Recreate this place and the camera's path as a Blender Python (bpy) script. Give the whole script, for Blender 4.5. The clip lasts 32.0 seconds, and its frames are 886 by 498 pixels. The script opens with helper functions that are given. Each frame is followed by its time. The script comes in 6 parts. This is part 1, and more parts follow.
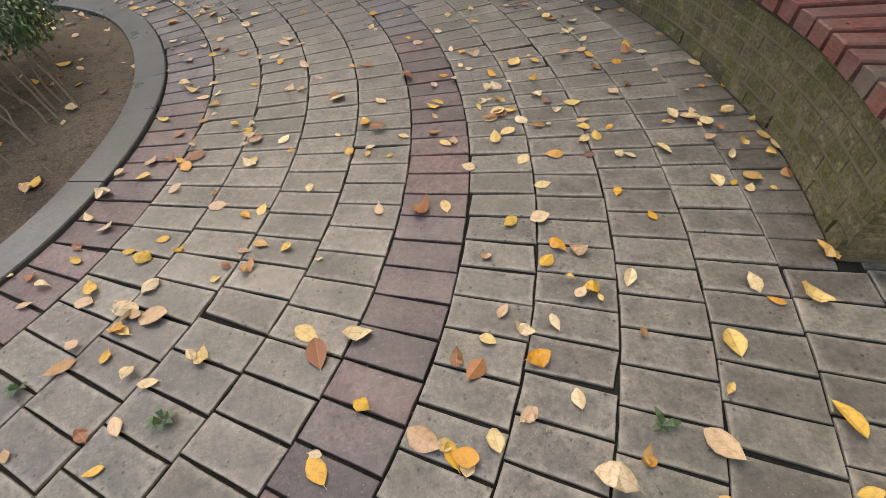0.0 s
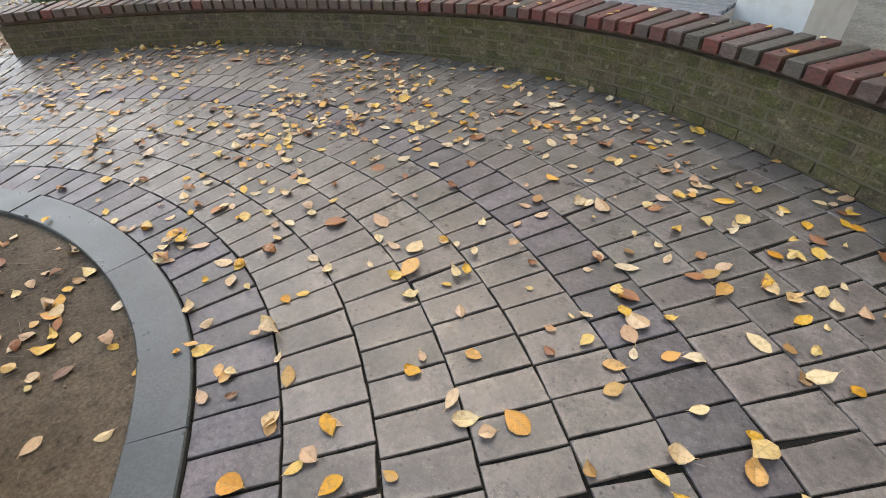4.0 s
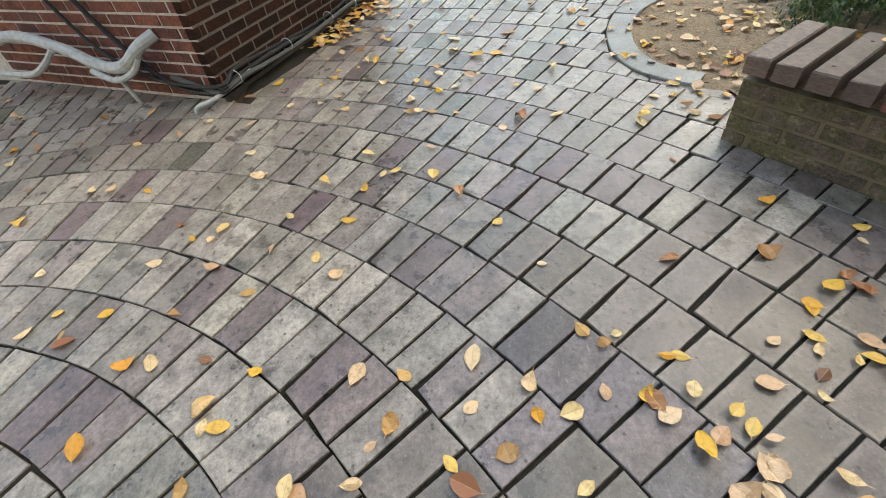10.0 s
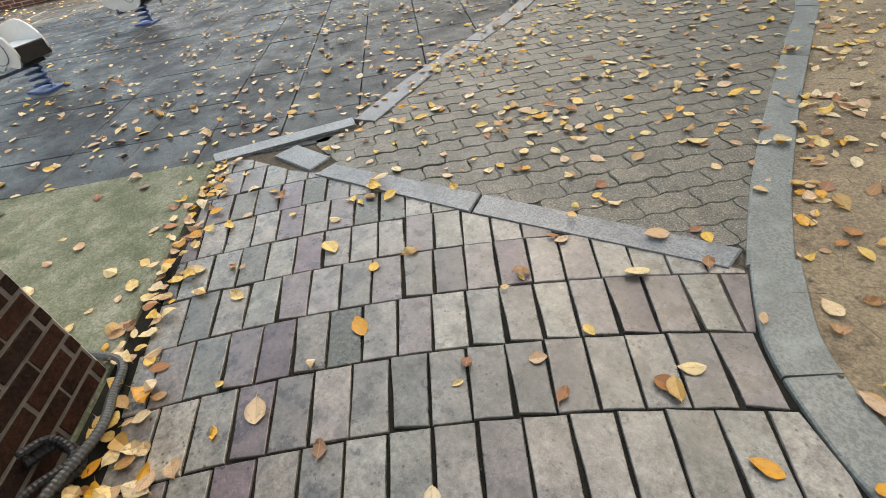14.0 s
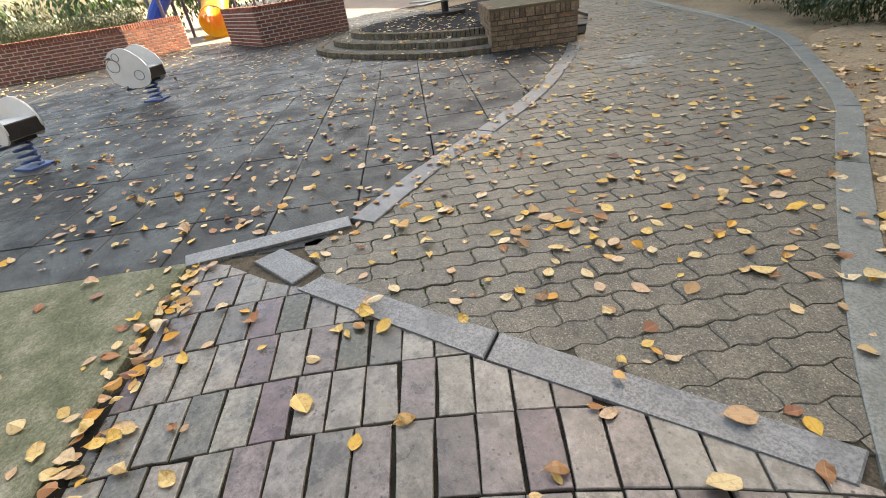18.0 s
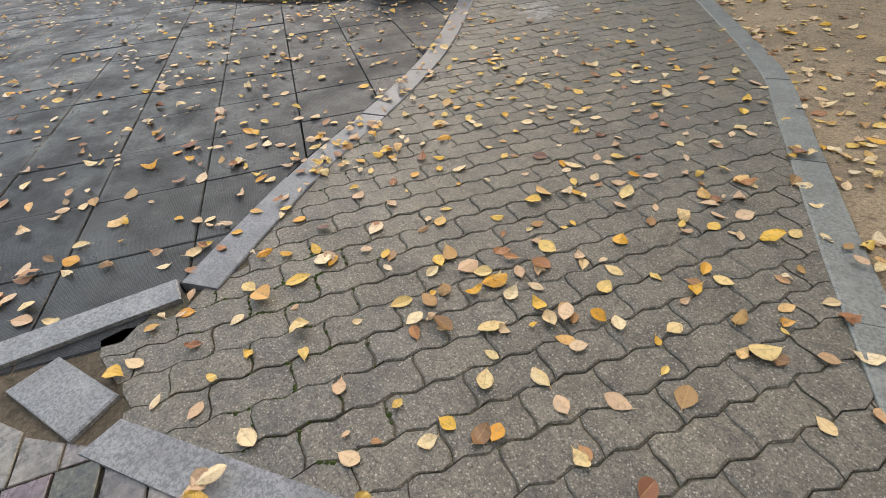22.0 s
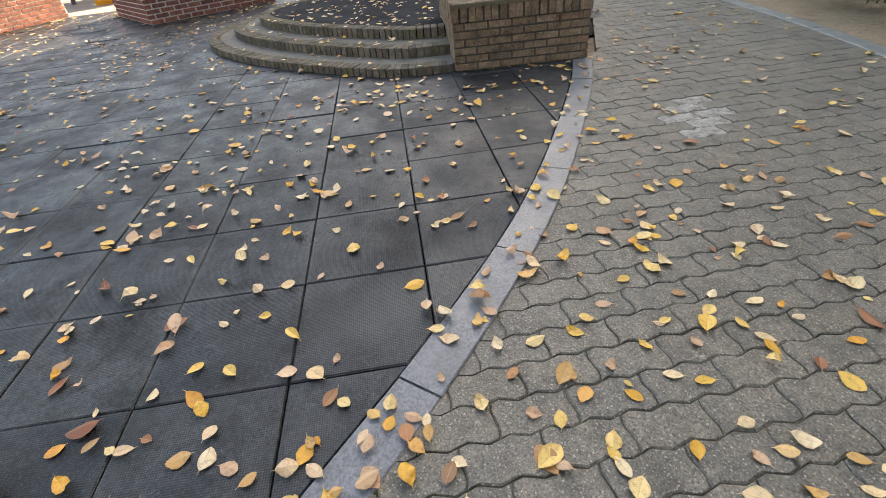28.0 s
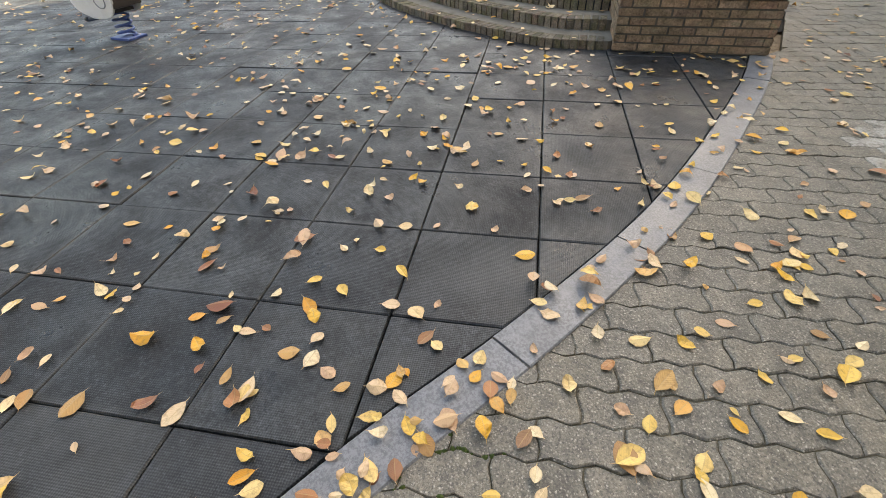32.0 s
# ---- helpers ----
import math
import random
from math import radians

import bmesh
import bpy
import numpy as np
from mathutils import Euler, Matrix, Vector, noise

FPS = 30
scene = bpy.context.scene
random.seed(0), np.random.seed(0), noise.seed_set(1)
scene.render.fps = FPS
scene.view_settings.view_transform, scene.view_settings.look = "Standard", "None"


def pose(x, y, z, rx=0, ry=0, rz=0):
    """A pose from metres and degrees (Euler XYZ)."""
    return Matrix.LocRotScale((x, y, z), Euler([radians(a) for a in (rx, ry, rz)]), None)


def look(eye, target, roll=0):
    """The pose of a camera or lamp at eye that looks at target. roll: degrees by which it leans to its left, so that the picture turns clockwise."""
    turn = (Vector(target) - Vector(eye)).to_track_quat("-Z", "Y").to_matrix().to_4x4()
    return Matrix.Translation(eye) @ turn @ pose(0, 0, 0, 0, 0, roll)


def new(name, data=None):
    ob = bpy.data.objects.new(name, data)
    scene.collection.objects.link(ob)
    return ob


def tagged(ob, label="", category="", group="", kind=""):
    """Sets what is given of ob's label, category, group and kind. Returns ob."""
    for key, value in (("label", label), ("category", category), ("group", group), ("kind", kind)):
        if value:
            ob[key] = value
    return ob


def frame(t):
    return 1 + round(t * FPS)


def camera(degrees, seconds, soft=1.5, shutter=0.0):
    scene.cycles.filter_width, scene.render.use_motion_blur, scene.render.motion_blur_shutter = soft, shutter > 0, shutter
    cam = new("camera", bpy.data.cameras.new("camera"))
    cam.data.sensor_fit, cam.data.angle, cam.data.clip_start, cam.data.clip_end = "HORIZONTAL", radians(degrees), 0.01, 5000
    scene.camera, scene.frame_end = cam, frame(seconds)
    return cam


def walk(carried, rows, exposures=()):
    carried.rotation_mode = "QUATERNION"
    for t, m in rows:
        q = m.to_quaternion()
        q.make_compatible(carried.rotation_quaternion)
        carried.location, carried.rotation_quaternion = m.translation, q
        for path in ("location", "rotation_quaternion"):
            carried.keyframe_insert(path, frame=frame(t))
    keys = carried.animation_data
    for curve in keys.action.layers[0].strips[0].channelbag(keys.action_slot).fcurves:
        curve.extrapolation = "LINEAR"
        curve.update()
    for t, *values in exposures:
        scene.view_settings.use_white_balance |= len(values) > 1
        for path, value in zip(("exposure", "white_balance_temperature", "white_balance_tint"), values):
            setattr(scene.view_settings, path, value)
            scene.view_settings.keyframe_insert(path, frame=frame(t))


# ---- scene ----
cam = camera(88.2, 32.0, soft=0.5)
PATH = [
    (0, (0.854, -0.512, 1.153), (0.884, 0.829, -0.331), -4.4),
    (0.5, (0.816, -0.288, 1.141), (0.844, 1.068, -0.329), -7.4),
    (1, (0.676, 0.006, 1.108), (0.672, 1.368, -0.356), -8.3),
    (1.5, (0.464, 0.372, 1.157), (0.468, 1.776, -0.267), -7.6),
    (2, (0.355, 0.789, 1.167), (0.373, 2.271, -0.176), -6.3),
    (2.5, (0.267, 1.204, 1.166), (0.25, 2.725, -0.132), -5.4),
    (3, (0.178, 1.643, 1.194), (0.019, 3.168, -0.091), -5.1),
    (3.5, (0.134, 2.087, 1.195), (-0.224, 3.592, -0.073), -3.7),
    (4, (-0.013, 2.468, 1.174), (-0.561, 3.909, -0.1), -3.5),
    (4.5, (-0.227, 2.865, 1.179), (-0.966, 4.178, -0.136), -3.3),
    (6.5, (-1.407, 3.942, 1.166), (-2.619, 4.659, -0.255), -5.7),
    (7, (-1.742, 4.059, 1.17), (-3.041, 4.625, -0.241), -6.2),
    (7.5, (-2.091, 4.225, 1.163), (-3.435, 4.67, -0.25), -6.3),
    (8, (-2.427, 4.311, 1.149), (-3.777, 4.69, -0.278), -5.6),
    (8.5, (-2.76, 4.322, 1.161), (-4.116, 4.632, -0.276), -5.7),
    (9, (-3.112, 4.354, 1.145), (-4.491, 4.552, -0.29), -6.9),
    (9.5, (-3.458, 4.297, 1.11), (-4.864, 4.375, -0.31), -8.5),
    (10, (-3.826, 4.157, 1.133), (-5.258, 4.209, -0.261), -8.2),
    (10.5, (-4.24, 4.11, 1.126), (-5.703, 4.238, -0.232), -7.9),
    (11, (-4.617, 4.037, 1.131), (-6.091, 4.327, -0.189), -8.4),
    (11.5, (-4.972, 4.016, 1.129), (-6.413, 4.456, -0.185), -8.6),
    (12, (-5.371, 4.123, 1.137), (-6.754, 4.687, -0.194), -8.3),
    (12.5, (-5.757, 4.213, 1.121), (-7.078, 4.899, -0.215), -7.6),
    (13, (-6.12, 4.371, 1.121), (-7.443, 5.109, -0.186), -8.3),
    (13.5, (-6.474, 4.544, 1.168), (-7.817, 5.298, -0.108), -9.4),
    (14, (-6.813, 4.607, 1.171), (-8.148, 5.354, -0.116), -10.4),
    (14.5, (-7.058, 4.745, 1.158), (-8.363, 5.457, -0.181), -11.5),
    (16.5, (-7.294, 4.905, 1.132), (-8.587, 5.746, -0.142), -9.3),
    (17, (-7.272, 4.901, 1.152), (-8.622, 5.857, 0.028), -7.1),
    (17.5, (-7.244, 4.895, 1.157), (-8.643, 5.869, 0.11), -6.8),
    (18, (-7.228, 4.887, 1.151), (-8.693, 5.74, 0.09), -8.3),
    (18.5, (-7.212, 4.863, 1.152), (-8.725, 5.559, 0.046), -10.3),
    (19, (-7.193, 4.88, 1.142), (-8.721, 5.475, -0.004), -11.7),
    (19.5, (-7.177, 4.896, 1.135), (-8.676, 5.472, -0.058), -12.0),
    (20, (-7.171, 4.918, 1.127), (-8.597, 5.565, -0.117), -10.5),
    (20.5, (-7.207, 4.979, 1.113), (-8.505, 5.784, -0.178), -7.1),
    (21, (-7.429, 5.062, 1.121), (-8.604, 6.021, -0.183), -4.1),
    (21.5, (-7.629, 5.186, 1.13), (-8.76, 6.213, -0.161), -4.2),
    (22, (-7.867, 5.44, 1.127), (-8.961, 6.505, -0.165), -4.8),
    (22.5, (-8.028, 5.639, 1.099), (-9.053, 6.716, -0.24), -5.1),
    (23, (-8.197, 5.787, 1.083), (-9.155, 6.877, -0.294), -5.1),
    (23.5, (-8.319, 5.926, 1.09), (-9.201, 7.025, -0.329), -4.9),
    (24, (-8.416, 6.148, 1.115), (-9.189, 7.296, -0.329), -3.3),
    (24.5, (-8.494, 6.267, 1.108), (-9.139, 7.507, -0.322), -2.6),
    (26.5, (-8.991, 6.859, 1.102), (-9.472, 8.175, -0.325), -1.2),
    (27, (-9.043, 6.806, 1.149), (-9.744, 8.103, -0.202), -3.2),
    (27.5, (-9.124, 6.705, 1.178), (-10.188, 7.826, -0.09), -4.5),
    (28, (-9.177, 6.625, 1.196), (-10.507, 7.51, -0.008), -6.4),
    (28.5, (-9.177, 6.613, 1.195), (-10.587, 7.374, -0.002), -5.7),
    (29, (-9.175, 6.59, 1.174), (-10.596, 7.269, -0.06), -4.7),
    (29.5, (-9.17, 6.554, 1.165), (-10.59, 7.159, -0.107), -3.8),
    (30, (-9.168, 6.552, 1.161), (-10.594, 7.1, -0.131), -3.4),
    (30.5, (-9.169, 6.551, 1.161), (-10.606, 7.069, -0.13), -3.1),
    (31, (-9.176, 6.56, 1.17), (-10.632, 7.07, -0.103), -2.9),
    (31.5, (-9.178, 6.554, 1.181), (-10.658, 7.064, -0.063), -2.5),
    (32, (-9.182, 6.546, 1.178), (-10.653, 7.025, -0.09), -2.6),
]
walk(cam, [(t, look(eye, target, roll)) for t, eye, target, roll in PATH],
     exposures=[(0, 1.9, 8200, 10), (3, 2.08, 8000, 9), (7, 2.28, 8200, 4), (9, 2.28, 8300, 3), (11, 2.2, 8400, 4), (14, 2.13, 8700, 5), (18, 2.08, 8800, 8), (21, 2.08, 8900, 9), (24, 2.1, 9000, 10), (28, 2.12, 8200, 9), (32, 2.24, 9000, 9)])

# ---- world, sun and exposure ----
SUN_EL, SUN_AZ = 36.0, -15.0
world = bpy.data.worlds.new("sky")
world.use_nodes = True
scene.world = world
sky = world.node_tree.nodes.new("ShaderNodeTexSky")
sky.sky_type = "NISHITA"
sky.sun_disc = False
sky.sun_elevation = radians(SUN_EL)
sky.sun_rotation = radians(SUN_AZ)
sky.air_density = 1.0
sky.dust_density = 3.0
world.node_tree.links.new(sky.outputs["Color"], world.node_tree.nodes["Background"].inputs["Color"])
world.node_tree.nodes["Background"].inputs["Strength"].default_value = 0.15
sun = new("sun", bpy.data.lights.new("sun", "SUN"))
sun.data.energy = 4.5
sun.data.angle = radians(0.6)
sun.data.color = (1.0, 0.93, 0.82)
az, el = radians(SUN_AZ), radians(SUN_EL)
to_sun = Vector((math.sin(az) * math.cos(el), math.cos(az) * math.cos(el), math.sin(el)))
sun.matrix_world = look(to_sun * 40, (0, 0, 0))
TILE_TURN = 30.0

# ---- materials ----
class Nodes:
    """A small wrapper to write node materials in few lines."""

    def __init__(self, name):
        self.mat = bpy.data.materials.new(name)
        self.mat.use_nodes = True
        self.tree = self.mat.node_tree
        self.bsdf = self.tree.nodes["Principled BSDF"]
        self.bsdf.inputs["Specular IOR Level"].default_value = 0.35

    def add(self, kind, **sets):
        n = self.tree.nodes.new(kind)
        for key, value in sets.items():
            if key in n.inputs:
                n.inputs[key].default_value = value
            else:
                setattr(n, key, value)
        return n

    def join(self, a, b):
        self.tree.links.new(a, b)

    def coords(self, scale=1.0):
        geo = self.add("ShaderNodeNewGeometry")
        m = self.add("ShaderNodeMapping")
        m.inputs["Scale"].default_value = (scale,) * 3 if not isinstance(scale, tuple) else scale
        self.join(geo.outputs["Position"], m.inputs["Vector"])
        return m.outputs["Vector"]

    def noise(self, size, detail=5.0, rough=0.6, vec=None):
        n = self.add("ShaderNodeTexNoise")
        n.inputs["Scale"].default_value = 1.0 / size
        n.inputs["Detail"].default_value = detail
        n.inputs["Roughness"].default_value = rough
        self.join(vec if vec is not None else self.coords(), n.inputs["Vector"])
        return n.outputs["Fac"]

    def ramp(self, fac, stops):
        r = self.add("ShaderNodeValToRGB")
        el = r.color_ramp.elements
        while len(el) < len(stops):
            el.new(0.5)
        for e, (p, c) in zip(el, stops):
            e.position = p
            e.color = (*c, 1) if isinstance(c, tuple) else (c, c, c, 1)
        self.join(fac, r.inputs["Fac"])
        return r.outputs["Color"]

    def mix(self, fac, a, b, blend="MIX"):
        n = self.add("ShaderNodeMix", data_type="RGBA", blend_type=blend)
        for sock, v in ((n.inputs[0], fac), (n.inputs[6], a), (n.inputs[7], b)):
            if isinstance(v, (int, float)):
                sock.default_value = v if sock == n.inputs[0] else (v, v, v, 1)
            elif isinstance(v, tuple):
                sock.default_value = (*v, 1)
            else:
                self.join(v, sock)
        return n.outputs[2]

    def grit(self, c, size, low, high, vec):
        """Fine grain that darkens and lightens a colour."""
        return self.mix(1.0, c, self.ramp(self.noise(size, 6, 0.8, vec), [(0.36, low), (0.5, 1.0), (0.64, high)]), "MULTIPLY")

    def random(self, island=False):
        if island:
            return self.add("ShaderNodeNewGeometry").outputs["Random Per Island"]
        return self.add("ShaderNodeObjectInfo").outputs["Random"]

    def done(self, colour, rough=0.85, bump=None, strength=0.3, depth=0.002, metal=0.0):
        if isinstance(colour, tuple):
            self.bsdf.inputs["Base Color"].default_value = (*colour, 1)
        else:
            self.join(colour, self.bsdf.inputs["Base Color"])
        if isinstance(rough, (int, float)):
            self.bsdf.inputs["Roughness"].default_value = rough
        else:
            self.join(rough, self.bsdf.inputs["Roughness"])
        self.bsdf.inputs["Metallic"].default_value = metal
        if bump is not None:
            b = self.add("ShaderNodeBump")
            b.inputs["Strength"].default_value = strength
            b.inputs["Distance"].default_value = depth
            self.join(bump, b.inputs["Height"])
            self.join(b.outputs["Normal"], self.bsdf.inputs["Normal"])
        return self.mat


def clay_paver(name, palette, island, moss=0.35, gloss=0.5, outliers=0.0, grunge=0.45, rim=None, tint=0.12):
    """Fired-clay paver: a tone and tint for each piece, its own clouding, pits and scuffs, a worn arris, and moss and stains that run across pieces."""
    n = Nodes(name)
    n.bsdf.inputs["Specular IOR Level"].default_value = 0.8
    chance = n.random(island)
    other = n.add("ShaderNodeTexWhiteNoise", noise_dimensions="1D")
    n.join(chance, other.inputs["W"])
    vec = n.coords()
    shift = n.add("ShaderNodeVectorMath", operation="SCALE")
    n.join(other.outputs["Color"], shift.inputs[0])
    shift.inputs["Scale"].default_value = 60.0
    own = n.add("ShaderNodeVectorMath", operation="ADD")
    n.join(vec, own.inputs[0])
    n.join(shift.outputs[0], own.inputs[1])
    own = own.outputs[0]
    base = n.ramp(chance, [(i / max(1, len(palette) - 1), c) for i, c in enumerate(palette)])
    base = n.mix(1.0, base, n.ramp(other.outputs["Value"], [(0.0, 0.74), (0.5, 1.0), (1.0, 1.22)]), "MULTIPLY")
    base = n.mix(tint, base, n.mix(1.0, base, n.ramp(other.outputs["Color"], [(0.0, (0.86, 1.02, 0.98)), (0.35, (1.0, 1.0, 1.0)), (0.6, (1.12, 0.92, 1.08)), (0.8, (0.88, 0.95, 1.2)), (1.0, (1.14, 0.98, 0.82))]), "MULTIPLY"))
    core = n.add("ShaderNodeAttribute", attribute_name="core").outputs["Fac"]
    edge = n.add("ShaderNodeMath", operation="ADD")
    n.join(core, edge.inputs[0])
    n.join(n.ramp(n.noise(0.03, 5, 0.65, own), [(0.3, -0.25), (0.7, 0.55)]), edge.inputs[1])
    cloud = n.noise(0.075, 5, 0.6, own)
    mottle = n.noise(0.016, 5, 0.68, own)
    c = n.mix(1.0, base, n.ramp(cloud, [(0.3, 0.5), (0.5, 1.0), (0.67, 1.34)]), "MULTIPLY")
    c = n.mix(1.0, c, n.ramp(mottle, [(0.3, 0.55), (0.5, 1.0), (0.68, 1.3)]), "MULTIPLY")
    c = n.mix(n.ramp(n.noise(0.05, 7, 0.75, own), [(0.56, 0.0), (0.63, grunge)]), c, n.mix(0.75, base, (0.05, 0.045, 0.036)))
    if rim:
        worn = n.ramp(n.noise(0.7, 4, 0.6, vec), [(0.32, 0.45), (0.5, 1.0)])
        pale_rim = n.mix(1.0, n.ramp(edge.outputs[0], [(0.1, 1.0), (0.7, 0.0)]), worn, "MULTIPLY")
        c = n.mix(pale_rim, n.mix(0.36, c, (0.075, 0.068, 0.056)), n.mix(0.5, c, rim))
    else:
        c = n.mix(n.ramp(edge.outputs[0], [(0.0, 0.4), (0.3, 0.0)]), c, n.mix(0.6, c, (0.3, 0.265, 0.21)))
    scuff = n.noise(0.02, 3, 0.6, n.coords((0.35, 1.6, 1.0)))
    c = n.mix(n.ramp(scuff, [(0.66, 0.0), (0.72, 0.35)]), c, (0.36, 0.33, 0.28))
    film = n.ramp(n.noise(0.5, 6, 0.7, vec), [(0.5, 0.0), (0.66, moss)])
    c = n.mix(film, c, (0.085, 0.088, 0.055))
    stain = n.ramp(n.noise(0.03, 8, 0.75, vec), [(0.57, 0.0), (0.62, 0.75)])
    c = n.mix(n.mix(1.0, stain, n.ramp(n.noise(0.35, 4, 0.6, vec), [(0.52, 0.0), (0.62, 1.0)]), "MULTIPLY"), c, (0.04, 0.037, 0.031))
    if outliers:
        lichen = n.ramp(n.noise(0.016, 6, 0.7, vec), [(0.38, (0.03, 0.032, 0.024)), (0.54, (0.085, 0.088, 0.062)), (0.66, (0.2, 0.2, 0.15))])
        c = n.mix(n.ramp(chance, [(outliers, 0.85), (outliers + 0.004, 0.0)]), c, lichen)
    pit = n.add("ShaderNodeTexVoronoi", feature="F1")
    pit.inputs["Scale"].default_value = 34.0
    n.join(own, pit.inputs["Vector"])
    gate = n.ramp(n.noise(0.06, 3, 0.5, own), [(0.46, 0.0), (0.56, 1.0)])
    holes = n.mix(1.0, n.ramp(pit.outputs["Distance"], [(0.1, 0.8), (0.2, 0.0)]), gate, "MULTIPLY")
    c = n.mix(holes, c, (0.03, 0.026, 0.02))
    speck = n.add("ShaderNodeTexVoronoi", feature="F1")
    speck.inputs["Scale"].default_value = 55.0
    n.join(own, speck.inputs["Vector"])
    c = n.mix(n.ramp(speck.outputs["Distance"], [(0.07, 0.45), (0.13, 0.0)]), c, n.mix(0.5, c, (0.6, 0.55, 0.46)))
    c = n.grit(c, 0.006, 0.8, 1.18, vec)
    rough = n.ramp(n.noise(0.15, 5, 0.65, own), [(0.35, gloss - 0.17), (0.65, gloss + 0.13)])
    relief = n.mix(holes, n.mix(0.5, mottle, n.noise(0.005, 4, 0.7, vec)), 0.0)
    return n.done(c, rough, relief, 0.6, 0.0025)


TAN = [(0.18, 0.158, 0.125), (0.24, 0.21, 0.165), (0.205, 0.182, 0.148), (0.27, 0.238, 0.185), (0.19, 0.172, 0.142), (0.215, 0.18, 0.146), (0.235, 0.206, 0.162)]
BROWN = [(0.19, 0.163, 0.14), (0.225, 0.192, 0.163), (0.17, 0.142, 0.13), (0.205, 0.182, 0.157), (0.21, 0.172, 0.152), (0.185, 0.166, 0.146)]
PLUM = [(0.12, 0.076, 0.072), (0.14, 0.086, 0.08), (0.11, 0.08, 0.08), (0.16, 0.09, 0.076), (0.105, 0.082, 0.083)]
MIXED = [(0.205, 0.188, 0.157), (0.26, 0.238, 0.198), (0.235, 0.215, 0.183), (0.14, 0.1, 0.105), (0.225, 0.208, 0.183), (0.28, 0.25, 0.206), (0.18, 0.15, 0.142),
         (0.17, 0.168, 0.146), (0.245, 0.228, 0.193), (0.15, 0.118, 0.122), (0.285, 0.26, 0.22), (0.22, 0.2, 0.172), (0.18, 0.18, 0.158)]

PALE = [(0.27, 0.248, 0.21), (0.32, 0.293, 0.245), (0.25, 0.222, 0.192), (0.335, 0.305, 0.25), (0.15, 0.112, 0.112), (0.29, 0.265, 0.222), (0.235, 0.215, 0.185), (0.31, 0.28, 0.24), (0.2, 0.175, 0.16)]


def concrete_paver(name, island):
    """Grey vibrated concrete with pale exposed grains, open pores, and dark damp patches."""
    n = Nodes(name)
    vec = n.coords()
    base = n.ramp(n.random(island), [(0, (0.125, 0.115, 0.092)), (0.3, (0.165, 0.15, 0.118)), (0.55, (0.14, 0.13, 0.106)), (0.8, (0.175, 0.157, 0.122)), (1, (0.145, 0.13, 0.098))])
    c = n.mix(n.ramp(n.noise(0.8, 5, 0.6, vec), [(0.44, 0.0), (0.7, 0.5)]), base, (0.21, 0.178, 0.125))
    c = n.mix(n.ramp(n.noise(0.16, 7, 0.7, vec), [(0.38, 0.65), (0.54, 0.0)]), c, (0.07, 0.066, 0.054))
    c = n.mix(1.0, c, n.ramp(n.noise(0.035, 5, 0.7, vec), [(0.34, 0.72), (0.5, 1.0), (0.66, 1.22)]), "MULTIPLY")
    grain = n.noise(0.009, 3, 0.7, vec)
    c = n.mix(n.ramp(grain, [(0.36, 0.75), (0.46, 0.0)]), c, (0.045, 0.042, 0.034))
    for scale, size, strength in ((70.0, 0.17, 0.75), (130.0, 0.2, 0.55)):
        stone = n.add("ShaderNodeTexVoronoi", feature="F1")
        stone.inputs["Scale"].default_value = scale
        n.join(vec, stone.inputs["Vector"])
        c = n.mix(n.ramp(stone.outputs["Distance"], [(size, strength), (size + 0.07, 0.0)]), c, n.mix(0.55, c, (0.52, 0.48, 0.4)))
    c = n.grit(c, 0.008, 0.5, 1.55, vec)
    n.bsdf.inputs["Specular IOR Level"].default_value = 0.6
    return n.done(c, n.ramp(n.noise(0.3, 4, 0.6, vec), [(0.35, 0.38), (0.65, 0.58)]), grain, 0.8, 0.004)


def granite(name, light, dark, polish=0.0):
    n = Nodes(name)
    vec = n.coords()
    g = n.noise(0.01, 4, 0.75, vec)
    c = n.ramp(g, [(0.42, dark), (0.5, tuple((a + b) / 2 for a, b in zip(light, dark))), (0.57, light)])
    c = n.mix(n.ramp(n.noise(0.16, 5, 0.6, vec), [(0.46, 0.0), (0.72, 0.55)]), c, tuple(v * 0.8 for v in dark))
    c = n.mix(n.ramp(n.noise(0.1, 6, 0.65, vec), [(0.52, 0.0), (0.68, 0.45)]), c, tuple(min(1, v * 1.35) for v in light))
    n.bsdf.inputs["Specular IOR Level"].default_value = 0.5 + polish
    return n.done(c, n.ramp(n.noise(0.2, 4, 0.6, vec), [(0.35, 0.3 - 0.2 * polish), (0.65, 0.5 - 0.3 * polish)]), g, 0.3, 0.002)


def soil_material(name, light, dark):
    n = Nodes(name)
    vec = n.coords()
    c = n.ramp(n.noise(0.7, 6, 0.62, vec), [(0.3, dark), (0.55, light)])
    clod = n.noise(0.06, 9, 0.7, vec)
    c = n.mix(n.ramp(clod, [(0.34, 0.7), (0.48, 0.0)]), c, tuple(v * 0.55 for v in dark))
    c = n.mix(n.ramp(n.noise(0.02, 6, 0.7, vec), [(0.54, 0.0), (0.7, 0.5)]), c, tuple(min(1, v * 1.45) for v in light))
    stone = n.add("ShaderNodeTexVoronoi", feature="F1")
    stone.inputs["Scale"].default_value = 60.0
    n.join(vec, stone.inputs["Vector"])
    c = n.mix(n.ramp(stone.outputs["Distance"], [(0.08, 0.35), (0.16, 0.0)]), c, tuple(min(1, v * 1.3) for v in light))
    c = n.grit(c, 0.012, 0.6, 1.4, vec)
    return n.done(c, 0.95, clod, 1.0, 0.012)


